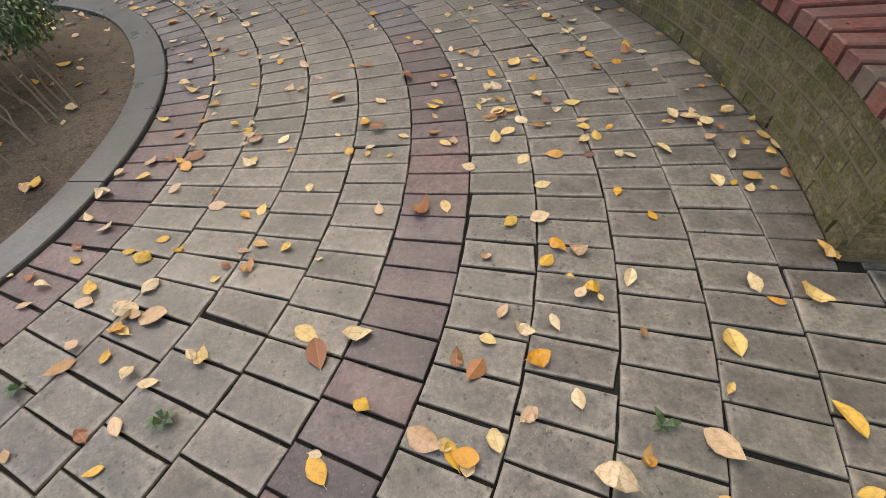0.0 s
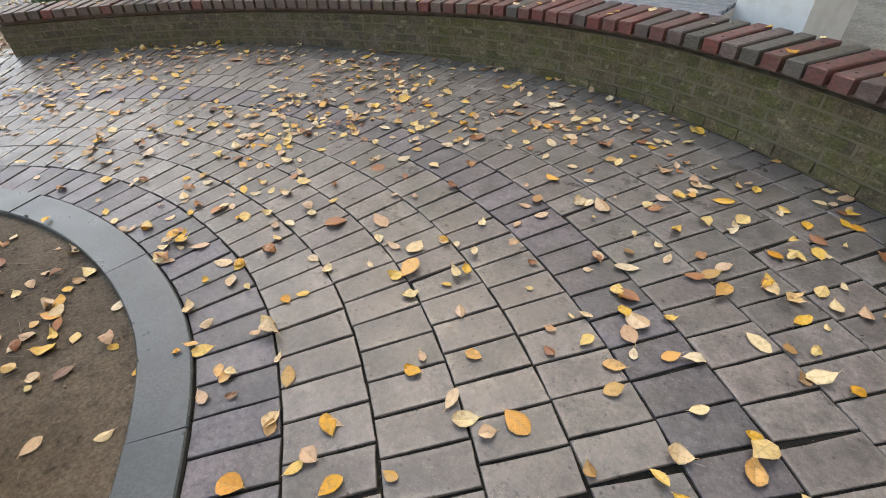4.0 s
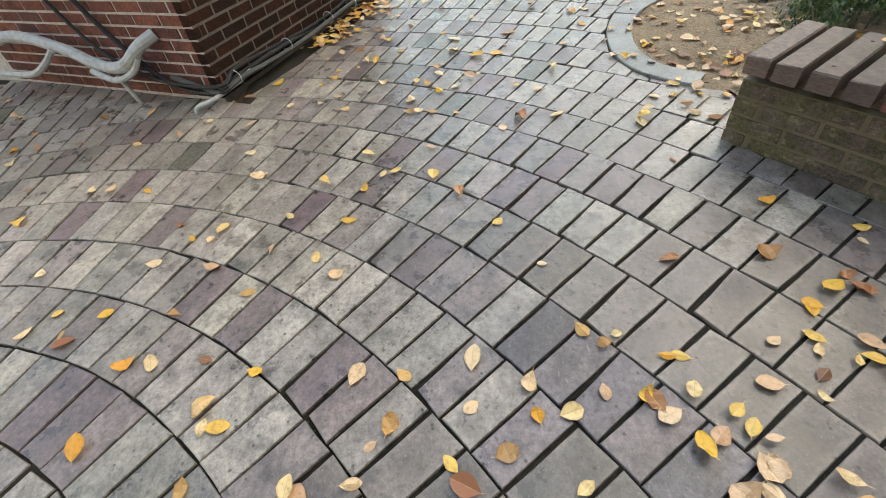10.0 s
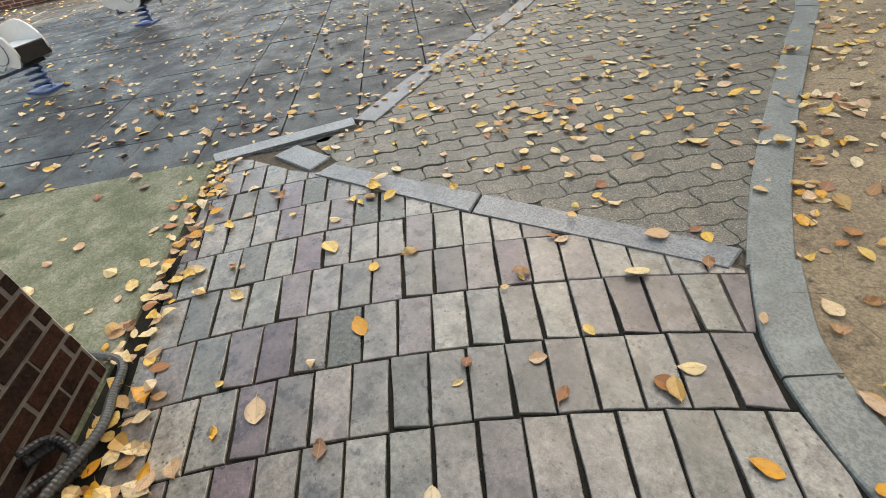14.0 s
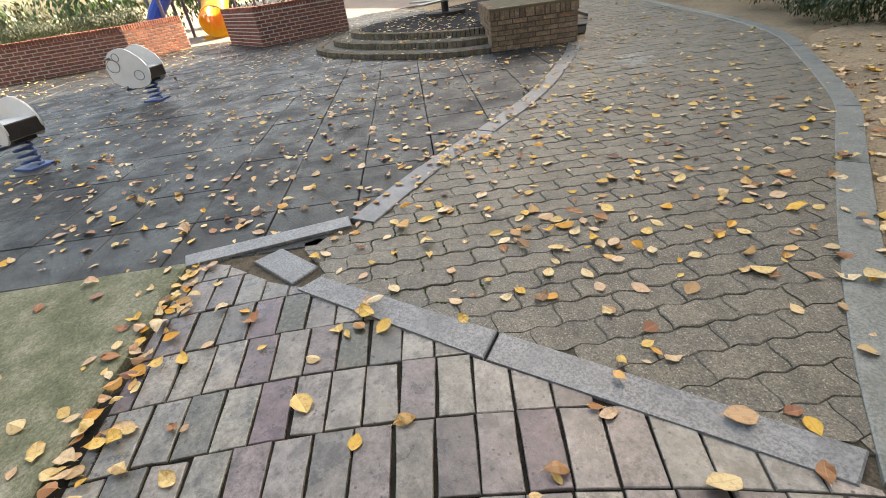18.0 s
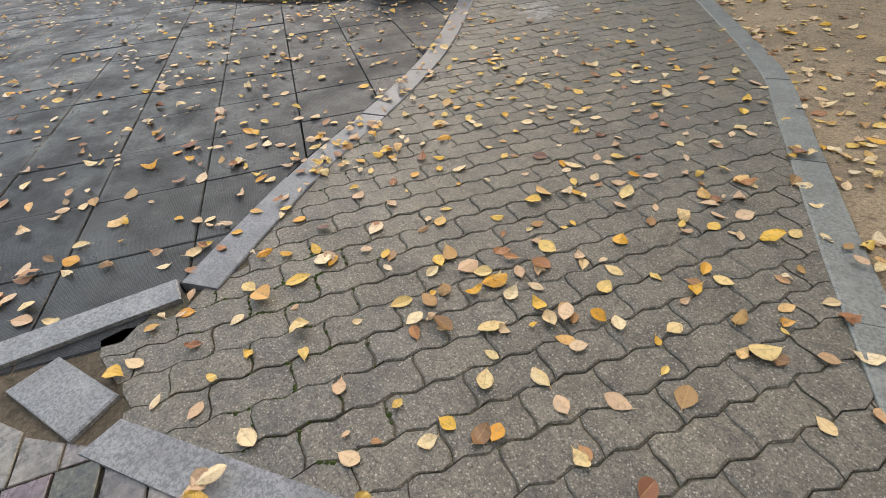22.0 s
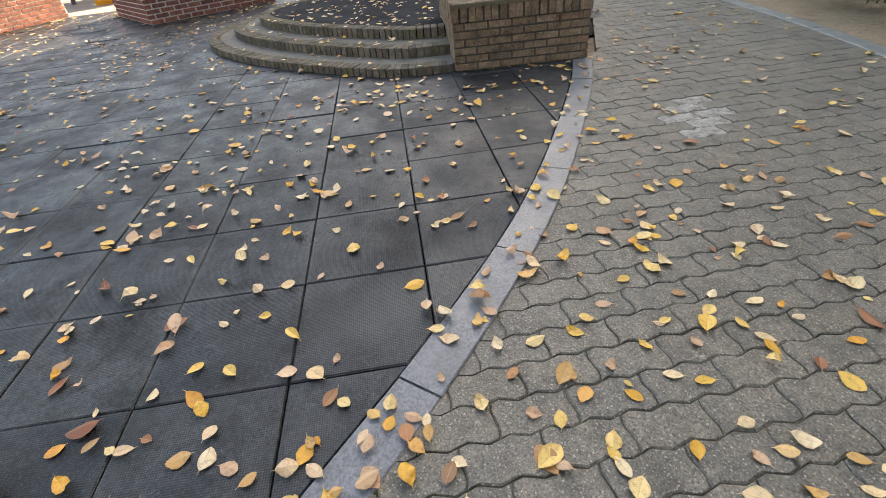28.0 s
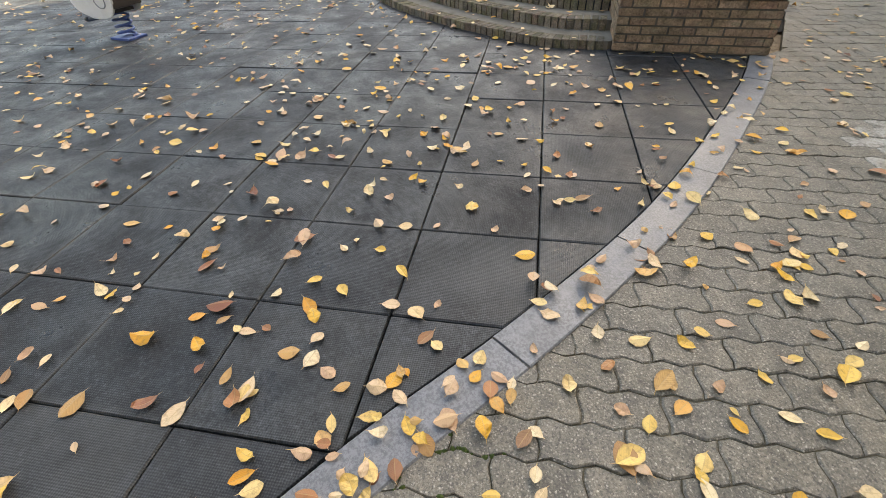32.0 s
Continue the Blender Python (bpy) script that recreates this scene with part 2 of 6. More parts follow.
def wall_brick(name, palette, island, moss, stain=(0.03, 0.026, 0.022), speck=0.4, sheen=0.18):
    n = Nodes(name)
    n.bsdf.inputs["Specular IOR Level"].default_value = sheen
    vec = n.coords()
    c = n.ramp(n.random(island), [(i / max(1, len(palette) - 1), p) for i, p in enumerate(palette)])
    c = n.mix(n.ramp(n.noise(0.09, 6, 0.65, vec), [(0.36, 0.5), (0.58, 0.0)]), c, stain)
    c = n.mix(n.ramp(n.noise(0.012, 4, 0.7, vec), [(0.58, 0.0), (0.66, speck)]), c, n.mix(0.4, c, (0.5, 0.42, 0.34)))
    if moss:
        c = n.mix(n.ramp(n.noise(0.16, 6, 0.7, vec), [(0.47, 0.0), (0.56, moss * 1.2)]), c, (0.082, 0.092, 0.028))
        c = n.mix(n.ramp(n.noise(0.09, 5, 0.6, n.coords((1, 1, 2.2))), [(0.58, 0.0), (0.68, 0.7)]), c, (0.24, 0.21, 0.135))
    c = n.grit(c, 0.014, 0.6, 1.4, vec)
    return n.done(c, 0.88, n.noise(0.006, 6, 0.7, vec), 0.6, 0.003)


def stained_wood(name, colours, island=False):
    """Painted wooden slat, worn to grey along its grain."""
    n = Nodes(name)
    vec = n.coords()
    c = n.ramp(n.random(island), [(i / max(1, len(colours) - 1), p) for i, p in enumerate(colours)])
    grain = n.noise(0.025, 7, 0.75, n.coords((1, 1, 4)))
    c = n.mix(n.ramp(grain, [(0.42, 0.7), (0.6, 0.0)]), c, (0.055, 0.045, 0.04))
    c = n.mix(n.ramp(n.noise(0.13, 5, 0.7, vec), [(0.5, 0.0), (0.7, 0.45)]), c, (0.19, 0.155, 0.13))
    c = n.mix(n.ramp(n.noise(0.4, 4, 0.6, vec), [(0.56, 0.0), (0.7, 0.5)]), c, (0.1, 0.11, 0.05))
    return n.done(c, 0.5, grain, 0.4, 0.002)


def rubber(name):
    """Crumb-rubber safety tile: near-black with a tint for each tile, dusty bloom and the fine ribs of its mould."""
    n = Nodes(name)
    vec = n.coords()
    c = n.ramp(n.random(), [(0, (0.009, 0.009, 0.01)), (0.14, (0.024, 0.027, 0.031)), (0.28, (0.011, 0.011, 0.012)), (0.42, (0.04, 0.044, 0.048)), (0.52, (0.012, 0.012, 0.013)), (0.66, (0.027, 0.03, 0.034)), (0.76, (0.013, 0.013, 0.015)), (0.86, (0.062, 0.067, 0.068)), (0.93, (0.018, 0.019, 0.021)), (1, (0.072, 0.073, 0.066))])
    c = n.mix(n.ramp(n.noise(0.7, 5, 0.6, vec), [(0.46, 0.0), (0.72, 0.4)]), c, (0.048, 0.053, 0.06))
    c = n.mix(n.ramp(n.noise(0.09, 6, 0.7, vec), [(0.5, 0.0), (0.7, 0.35)]), c, (0.08, 0.088, 0.094))
    c = n.mix(n.ramp(n.noise(0.28, 6, 0.7, vec), [(0.4, 0.85), (0.54, 0.0)]), c, (0.008, 0.009, 0.011))
    n.bsdf.inputs["Specular IOR Level"].default_value = 0.33
    turn = n.add("ShaderNodeMapping")
    turn.inputs["Rotation"].default_value = (0, 0, radians(TILE_TURN))
    n.join(n.coords(), turn.inputs["Vector"])
    ribs = []
    for way in ("X", "Y"):
        w = n.add("ShaderNodeTexWave", wave_type="BANDS", bands_direction=way)
        w.inputs["Scale"].default_value = 42
        w.inputs["Distortion"].default_value = 0.8
        w.inputs["Detail"].default_value = 2
        n.join(turn.outputs["Vector"], w.inputs["Vector"])
        ribs.append(w.outputs["Fac"])
    weave = n.mix(0.5, ribs[0], ribs[1])
    crumb = n.noise(0.009, 4, 0.7, vec)
    c = n.mix(n.ramp(crumb, [(0.56, 0.0), (0.66, 0.45)]), c, (0.11, 0.118, 0.125))
    c = n.mix(n.ramp(crumb, [(0.38, 0.8), (0.46, 0.0)]), c, (0.006, 0.006, 0.007))
    c = n.grit(c, 0.03, 0.4, 1.55, vec)
    stipple = n.add("ShaderNodeTexVoronoi", feature="F1")
    stipple.inputs["Scale"].default_value = 170.0
    n.join(vec, stipple.inputs["Vector"])
    c = n.mix(n.ramp(stipple.outputs["Distance"], [(0.17, 0.5), (0.28, 0.0)]), c, n.mix(0.35, c, (0.2, 0.213, 0.23)))
    core = n.add("ShaderNodeAttribute", attribute_name="core").outputs["Fac"]
    dusty = n.mix(1.0, n.ramp(core, [(0.1, 0.55), (0.75, 0.0)]), n.ramp(n.noise(0.5, 5, 0.65, vec), [(0.4, 0.15), (0.6, 1.0)]), "MULTIPLY")
    c = n.mix(dusty, c, (0.085, 0.09, 0.09))
    ridge = n.mix(1.0, n.ramp(weave, [(0.55, 0.0), (0.8, 0.3)]), n.ramp(n.noise(0.35, 4, 0.6, vec), [(0.42, 0.2), (0.6, 1.0)]), "MULTIPLY")
    c = n.mix(ridge, c, (0.115, 0.117, 0.115))
    c = n.mix(n.ramp(weave, [(0.3, 0.5), (0.55, 0.0)]), c, (0.008, 0.008, 0.009))
    return n.done(c, n.ramp(n.noise(0.4, 5, 0.65, vec), [(0.36, 0.26), (0.62, 0.64)]), n.mix(0.3, crumb, weave), 0.7, 0.004)


def plain(name, colour, rough=0.6, metal=0.0, wear=0.25, size=0.05, dirt=(0.08, 0.075, 0.065)):
    n = Nodes(name)
    vec = n.coords()
    a = n.noise(size, 6, 0.65, vec)
    c = n.mix(n.ramp(a, [(0.45, 0.0), (0.7, wear)]), colour, dirt)
    return n.done(c, rough, n.noise(size / 6, 4, 0.6, vec), 0.2, 0.001, metal)


def leaf_material(name, stops):
    """Dry leaf: a colour for each, brown blotches and rim, a pale midrib and faint side veins."""
    n = Nodes(name)
    c = n.ramp(n.random(True), stops)
    vec = n.coords()
    uv = n.add("ShaderNodeAttribute", attribute_name="blade").outputs["Vector"]
    axis = n.add("ShaderNodeSeparateXYZ")
    n.join(uv, axis.inputs[0])
    across = n.add("ShaderNodeMath", operation="ABSOLUTE")
    n.join(axis.outputs[1], across.inputs[0])
    slant = n.add("ShaderNodeMath", operation="MULTIPLY_ADD")
    n.join(across.outputs[0], slant.inputs[0])
    slant.inputs[1].default_value = 0.28
    n.join(axis.outputs[0], slant.inputs[2])
    wave = n.add("ShaderNodeMath", operation="MULTIPLY")
    n.join(slant.outputs[0], wave.inputs[0])
    wave.inputs[1].default_value = 62.0
    veins = n.add("ShaderNodeMath", operation="SINE")
    n.join(wave.outputs[0], veins.inputs[0])
    blotch = n.noise(0.014, 5, 0.65, vec)
    c = n.mix(n.ramp(blotch, [(0.5, 0.0), (0.7, 0.5)]), c, (0.24, 0.1, 0.03))
    c = n.mix(n.ramp(veins.outputs[0], [(0.55, 0.0), (0.95, 0.14)]), c, n.mix(0.5, c, (0.2, 0.09, 0.03)))
    c = n.mix(n.ramp(across.outputs[0], [(0.72, 0.0), (1.0, 0.4)]), c, (0.3, 0.15, 0.05))
    c = n.mix(n.ramp(across.outputs[0], [(0.02, 0.5), (0.09, 0.0)]), c, (0.5, 0.33, 0.14))
    relief = n.mix(0.5, n.noise(0.008, 3, 0.5, vec), n.ramp(veins.outputs[0], [(0.3, 1.0), (1.0, 0.0)]))
    n.bsdf.inputs["Specular IOR Level"].default_value = 0.6
    return n.done(c, 0.42, relief, 0.5, 0.0015)

# ---- building blocks ----
def mesh_of(name, bm, *mats):
    me = bpy.data.meshes.new(name)
    bm.normal_update()
    bm.to_mesh(me)
    bm.free()
    for m in mats:
        me.materials.append(m)
    return me


def part(name, bm, material, parent=None, label=""):
    ob = new(name, mesh_of(name, bm, *(material if isinstance(material, (list, tuple)) else (material,))))
    if parent is not None:
        ob.parent = parent
    if label:
        tagged(ob, label)
    return ob


def thing(name, label, category, m=None, group="", kind=""):
    ob = new(name)
    ob.empty_display_size = 0.1
    if m is not None:
        ob.matrix_basis = m
    return tagged(ob, label, category, group, kind)


def spline(points, step=0.05, closed=False):
    """Even points along a smooth curve through a few corners."""
    p = [Vector((*q, 0)) for q in points]
    if closed:
        p = [p[-1]] + p + [p[0], p[1]]
    else:
        p = [2 * p[0] - p[1]] + p + [2 * p[-1] - p[-2]]
    fine = []
    for a, b, c, d in zip(p, p[1:], p[2:], p[3:]):
        for i in range(24):
            t = i / 24
            fine.append(0.5 * ((2 * b) + (c - a) * t + (2 * a - 5 * b + 4 * c - d) * t * t + (3 * b - a - 3 * c + d) * t ** 3))
    fine.append(p[-2])
    return even(fine, step)


def even(fine, step):
    out, rest = [fine[0].copy()], step
    for a, b in zip(fine, fine[1:]):
        d = (b - a).length
        at = rest
        while at <= d and d > 1e-9:
            out.append(a.lerp(b, at / d))
            at += step
        rest = at - d
    return out


def smooth(pts, times=6):
    for _ in range(times):
        pts = [pts[0]] + [(a + 2 * b + c) / 4 for a, b, c in zip(pts, pts[1:], pts[2:])] + [pts[-1]]
    return pts


def normals(pts):
    out = []
    for i in range(len(pts)):
        d = (pts[min(i + 1, len(pts) - 1)] - pts[max(i - 1, 0)]).normalized()
        out.append(Vector((d.y, -d.x, 0)))
    return out


def offset(pts, dist):
    """The curve moved sideways, to the right of its way, without loops where it bends in."""
    moved = [p + n * dist for p, n in zip(pts, normals(pts))]
    kept = [moved[0]]
    for i in range(1, len(moved)):
        if (moved[i] - kept[-1]).dot(pts[i] - pts[i - 1]) > 0:
            kept.append(moved[i])
    return kept


def box(bm, x0, x1, y0, y1, z0, z1, m=None, bevel=0.0, index=0):
    vs = [Vector((x, y, z)) for z in (z0, z1) for x, y in ((x0, y0), (x1, y0), (x1, y1), (x0, y1))]
    if bevel:
        b = bevel
        vs += [Vector((x, y, z1)) for x, y in ((x0 + b, y0 + b), (x1 - b, y0 + b), (x1 - b, y1 - b), (x0 + b, y1 - b))]
        for v in vs[4:8]:
            v.z -= b
    if m is not None:
        vs = [m @ v for v in vs]
    v = [bm.verts.new(q) for q in vs]
    faces = [(0, 1, 5, 4), (1, 2, 6, 5), (2, 3, 7, 6), (3, 0, 4, 7), (3, 2, 1, 0)]
    faces += [(4, 5, 9, 8), (5, 6, 10, 9), (6, 7, 11, 10), (7, 4, 8, 11), (8, 9, 10, 11)] if bevel else [(4, 5, 6, 7)]
    for f in faces:
        bm.faces.new([v[i] for i in f]).material_index = index


def prism(bm, outline, z0, z1, bevel=0.0, m=None):
    """An upright prism over an outline that runs counter-clockwise, its top edge chamfered."""
    c = sum((Vector((*p, 0)) for p in outline), Vector()) / len(outline)
    rings = [[(p[0], p[1], z0) for p in outline], [(p[0], p[1], z1 - bevel) for p in outline]]
    if bevel:
        top = []
        for p in outline:
            d = (c - Vector((*p, 0)))
            d = d.normalized() * bevel * 1.3
            top.append((p[0] + d.x, p[1] + d.y, z1))
        rings.append(top)
    rr = [[bm.verts.new(m @ Vector(q) if m is not None else q) for q in r] for r in rings]
    n = len(outline)
    for a, b in zip(rr, rr[1:]):
        for i in range(n):
            bm.faces.new((a[i], a[(i + 1) % n], b[(i + 1) % n], b[i]))
    bm.faces.new(rr[-1])
    bm.faces.new(list(reversed(rr[0])))
    return rr


def strip(bm, left, right, z0, z1, bevel=0.006):
    """A solid band between two edge lines, left and right of its way."""
    rows_ = []
    for a, b in zip(left, right):
        d = (b - a).normalized() * bevel
        rows_.append([bm.verts.new(q) for q in (a + Vector((0, 0, z0)), a + Vector((0, 0, z1 - bevel)), a + d + Vector((0, 0, z1)),
                                                b - d + Vector((0, 0, z1)), b + Vector((0, 0, z1 - bevel)), b + Vector((0, 0, z0)))])
    for r, s in zip(rows_, rows_[1:]):
        for i in range(5):
            bm.faces.new((r[i], r[i + 1], s[i + 1], s[i]))
    bm.faces.new(rows_[0])
    bm.faces.new(list(reversed(rows_[-1])))
    bmesh.ops.recalc_face_normals(bm, faces=bm.faces[:])


def tube(bm, pts, radius, sides=10, squash=None):
    """A round pipe along points."""
    rings = []
    for i, p in enumerate(pts):
        d = (pts[min(i + 1, len(pts) - 1)] - pts[max(i - 1, 0)]).normalized()
        side = d.cross(Vector((0, 0, 1)))
        side = side.normalized() if side.length > 1e-3 else Vector((1, 0, 0))
        up = side.cross(d)
        r = radius(i) if callable(radius) else radius
        rings.append([bm.verts.new(p + (side * math.cos(a) + up * math.sin(a)) * r) for a in (2 * math.pi * k / sides for k in range(sides))])
    for a, b in zip(rings, rings[1:]):
        for k in range(sides):
            bm.faces.new((a[k], a[(k + 1) % sides], b[(k + 1) % sides], b[k]))
    bm.faces.new(list(reversed(rings[0])))
    bm.faces.new(rings[-1])
    bmesh.ops.recalc_face_normals(bm, faces=bm.faces[:])


def curve3(points, n=12):
    p = [Vector(q) for q in points]
    p = [2 * p[0] - p[1]] + p + [2 * p[-1] - p[-2]]
    out = []
    for a, b, c, d in zip(p, p[1:], p[2:], p[3:]):
        for i in range(n):
            t = i / n
            out.append(0.5 * ((2 * b) + (c - a) * t + (2 * a - 5 * b + 4 * c - d) * t * t + (3 * b - a - 3 * c + d) * t ** 3))
    return out + [p[-2]]


def inside(p, poly):
    x, y, hit = p[0], p[1], False
    for (x0, y0), (x1, y1) in zip(poly, poly[1:] + poly[:1]):
        if (y0 > y) != (y1 > y) and x < (x1 - x0) * (y - y0) / (y1 - y0) + x0:
            hit = not hit
    return hit


def near(p, line):
    """Distance from a place to a line of points."""
    return min((Vector((p[0], p[1], 0)) - q).length for q in line)


def xy(pts):
    return [(p.x, p.y) for p in pts]


rng = random.Random(7)

# ---- the plan ----
ISLAND = smooth(spline([(-1.35, -0.6), (-1.02, -0.1), (-0.75, 0.35), (-0.58, 0.66), (-0.49, 1.0), (-0.455, 1.4), (-0.49, 1.8), (-0.61, 2.22), (-0.85, 2.7), (-1.16, 3.1),
                        (-1.5, 3.34), (-1.94, 3.53), (-2.41, 3.64), (-2.81, 3.65), (-3.16, 3.58), (-3.45, 3.47), (-3.74, 3.32), (-4.08, 3.07), (-4.35, 2.7), (-4.5, 2.2), (-4.45, 1.6)]))
BENCH = smooth(spline([(2.11, 0.34), (2.21, 0.68), (2.275, 1.05), (2.265, 1.8), (2.165, 2.41), (1.99, 3.07), (1.635, 3.78), (1.14, 4.54), (0.565, 5.185), (-0.04, 5.64), (-0.97, 6.05),
                       (-2.18, 6.235), (-3.0, 6.25), (-3.655, 6.155), (-4.45, 5.905), (-4.92, 5.69), (-5.4, 5.42)]))
BENCH = list(reversed(BENCH))
LAWN = smooth(spline([(-7.24, 6.02), (-7.05, 5.73), (-6.9, 5.6), (-6.7, 5.48), (-6.42, 5.385), (-6.2, 5.37), (-6.0, 5.43), (-5.84, 5.56), (-5.8, 5.62)]), 2)
PATH_EDGE = smooth(spline([(-7.22, 5.97), (-7.46, 6.45), (-7.77, 7.19), (-8.16, 8.2), (-8.42, 8.85), (-8.97, 9.77), (-9.75, 10.95), (-10.6, 11.75), (-11.98, 12.75), (-14.2, 14.3), (-18, 16.6), (-24, 19)]), 3)
TILE_EDGE = smooth(spline([(-9.45, 5.62), (-9.647, 6.0), (-9.868, 6.47), (-10.07, 7.02), (-10.27, 7.5), (-10.475, 7.93), (-10.765, 8.43), (-11.15, 9.02), (-11.48, 9.5), (-11.71, 9.8), (-11.93, 10.06)]), 2)
CORNER = Vector((-6.55, 3.1, 0))
ALONG = Vector((-0.878, 0.479, 0)).normalized()
BACK = Vector((-ALONG.y, ALONG.x, 0)) * 1.0
if BACK.y > 0:
    BACK = -BACK
WALL_LEN = 2.05
HOUSE_END = CORNER + ALONG * WALL_LEN
SLAB_END = CORNER + ALONG * 3.55

grout = soil_material("joint_sand", (0.02, 0.017, 0.012), (0.009, 0.008, 0.006))
ground_soil = soil_material("bare_soil", (0.33, 0.247, 0.157), (0.18, 0.134, 0.09))
island_soil = soil_material("planting_soil", (0.145, 0.114, 0.08), (0.055, 0.043, 0.031))
tan_piece, tan_rest = clay_paver("tan_clay", TAN, False, rim=(0.44, 0.395, 0.315)), clay_paver("tan_clay_rest", TAN, True, rim=(0.44, 0.395, 0.315))
brown_piece, brown_rest = clay_paver("brown_clay", BROWN, False, 0.3, 0.42, grunge=0.35, rim=(0.29, 0.25, 0.21)), clay_paver("brown_clay_rest", BROWN, True, 0.3, 0.42, grunge=0.35, rim=(0.29, 0.25, 0.21))
plum_piece, plum_rest = clay_paver("plum_clay", PLUM, False, 0.2, grunge=0.2), clay_paver("plum_clay_rest", PLUM, True, 0.2, grunge=0.2)
mixed_piece, mixed_rest = clay_paver("weathered_clay", MIXED, False, 0.2, 0.37, 0.05, 0.3, tint=0.18), clay_paver("weathered_clay_rest", MIXED, True, 0.2, 0.37, 0.05, 0.3, tint=0.18)
pale_piece, pale_rest = clay_paver("pale_clay", PALE, False, 0.15, 0.4, 0.03, 0.3, tint=0.15), clay_paver("pale_clay_rest", PALE, True, 0.15, 0.4, 0.03, 0.3, tint=0.15)
SLATE = [(0.125, 0.104, 0.11), (0.108, 0.096, 0.106), (0.14, 0.118, 0.118), (0.105, 0.098, 0.102), (0.135, 0.108, 0.11)]
slate_piece, slate_rest = clay_paver("slate_clay", SLATE, False, 0.4, grunge=0.15), clay_paver("slate_clay_rest", SLATE, True, 0.4, grunge=0.15)
wavy_piece, wavy_rest = concrete_paver("grey_concrete", False), concrete_paver("grey_concrete_rest", True)
kerb_dark = granite("blue_grey_granite", (0.094, 0.102, 0.098), (0.066, 0.073, 0.07), 0.15)
kerb_light = granite("pale_granite", (0.3, 0.31, 0.32), (0.15, 0.157, 0.165))
rubber_mat = rubber("rubber_crumb")

# ---- ground ----
def ground_sheet():
    bm = bmesh.new()
    xs = sorted({-400, -150, -60, -40, *[i * 0.5 - 30 for i in range(0, 80)], 12, 20, 60, 150, 400})
    ys = sorted({-400, -150, -60, -30, *[i * 0.5 - 8 for i in range(0, 70)], 30, 60, 150, 400})
    grid = {(x, y): bm.verts.new((x, y, -0.052 + 0.014 * noise.noise((x * 0.7, y * 0.7, 0)))) for x in xs for y in ys}
    for x0, x1 in zip(xs, xs[1:]):
        for y0, y1 in zip(ys, ys[1:]):
            bm.faces.new((grid[x0, y0], grid[x1, y0], grid[x1, y1], grid[x0, y1]))
    return tagged(part("ground", bm, ground_soil), "bare brown earth around the paved paths", "ground", kind="structure")


ground_sheet()


BEDS = {}


def mound(name, outline, material, z, label, seed, step=0.05, bump=0.012, rise=0.03):
    """Uneven soil inside an outline."""
    bm = bmesh.new()
    x0, x1 = min(p[0] for p in outline), max(p[0] for p in outline)
    y0, y1 = min(p[1] for p in outline), max(p[1] for p in outline)
    grid, nx, ny = {}, int((x1 - x0) / step) + 1, int((y1 - y0) / step) + 1
    edge = [Vector((*p, 0)) for p in outline][::3]
    height = lambda x, y: z + bump * noise.noise((x * 3, y * 3, seed)) + bump * 0.5 * noise.noise((x * 11, y * 11, seed)) + rise * min(1, near((x, y), edge) / 0.5)
    BEDS[name] = height
    for i in range(nx + 1):
        for j in range(ny + 1):
            x, y = x0 + i * step, y0 + j * step
            if inside((x, y), outline):
                grid[i, j] = bm.verts.new((x, y, height(x, y)))
    for (i, j), v in list(grid.items()):
        q = [grid.get(k) for k in ((i, j), (i + 1, j), (i + 1, j + 1), (i, j + 1))]
        if all(q):
            bm.faces.new(q)
    for f in bm.faces:
        f.smooth = True
    return tagged(part(name, bm, material), label, "soil", kind="structure")


inner = offset(ISLAND, -0.06)
mound("planting_bed", xy(inner) + [(-3.6, 0.6), (-2.2, -0.4)], island_soil, -0.025, "dry brown planting soil with twigs inside the kerb", 1.0)
mound("tree_bed", [(-5.95, 5.5), (-5.75, 5.66), (-5.2, 5.66)] + [(-5.2, 8)] + [(-4, 12)] + [(-8, 14)] + xy(list(reversed(offset(PATH_EDGE[:110], 0.04)))) + xy(offset(LAWN, -0.03)), ground_soil, -0.022,
      "trodden ochre earth under the trees", 2.0, step=0.05, bump=0.02, rise=0.06)

bm = bmesh.new()
bm.faces.new([bm.verts.new((x, y, -0.006)) for x, y in ((-5.88, 5.52), (-5.7, 5.42), (-5.4, 5.55), (-5.3, 6.0), (-5.8, 5.9))])
tagged(part("bed_end", bm, ground_soil), "trodden ochre earth at the end of the seat wall", "soil", kind="structure")

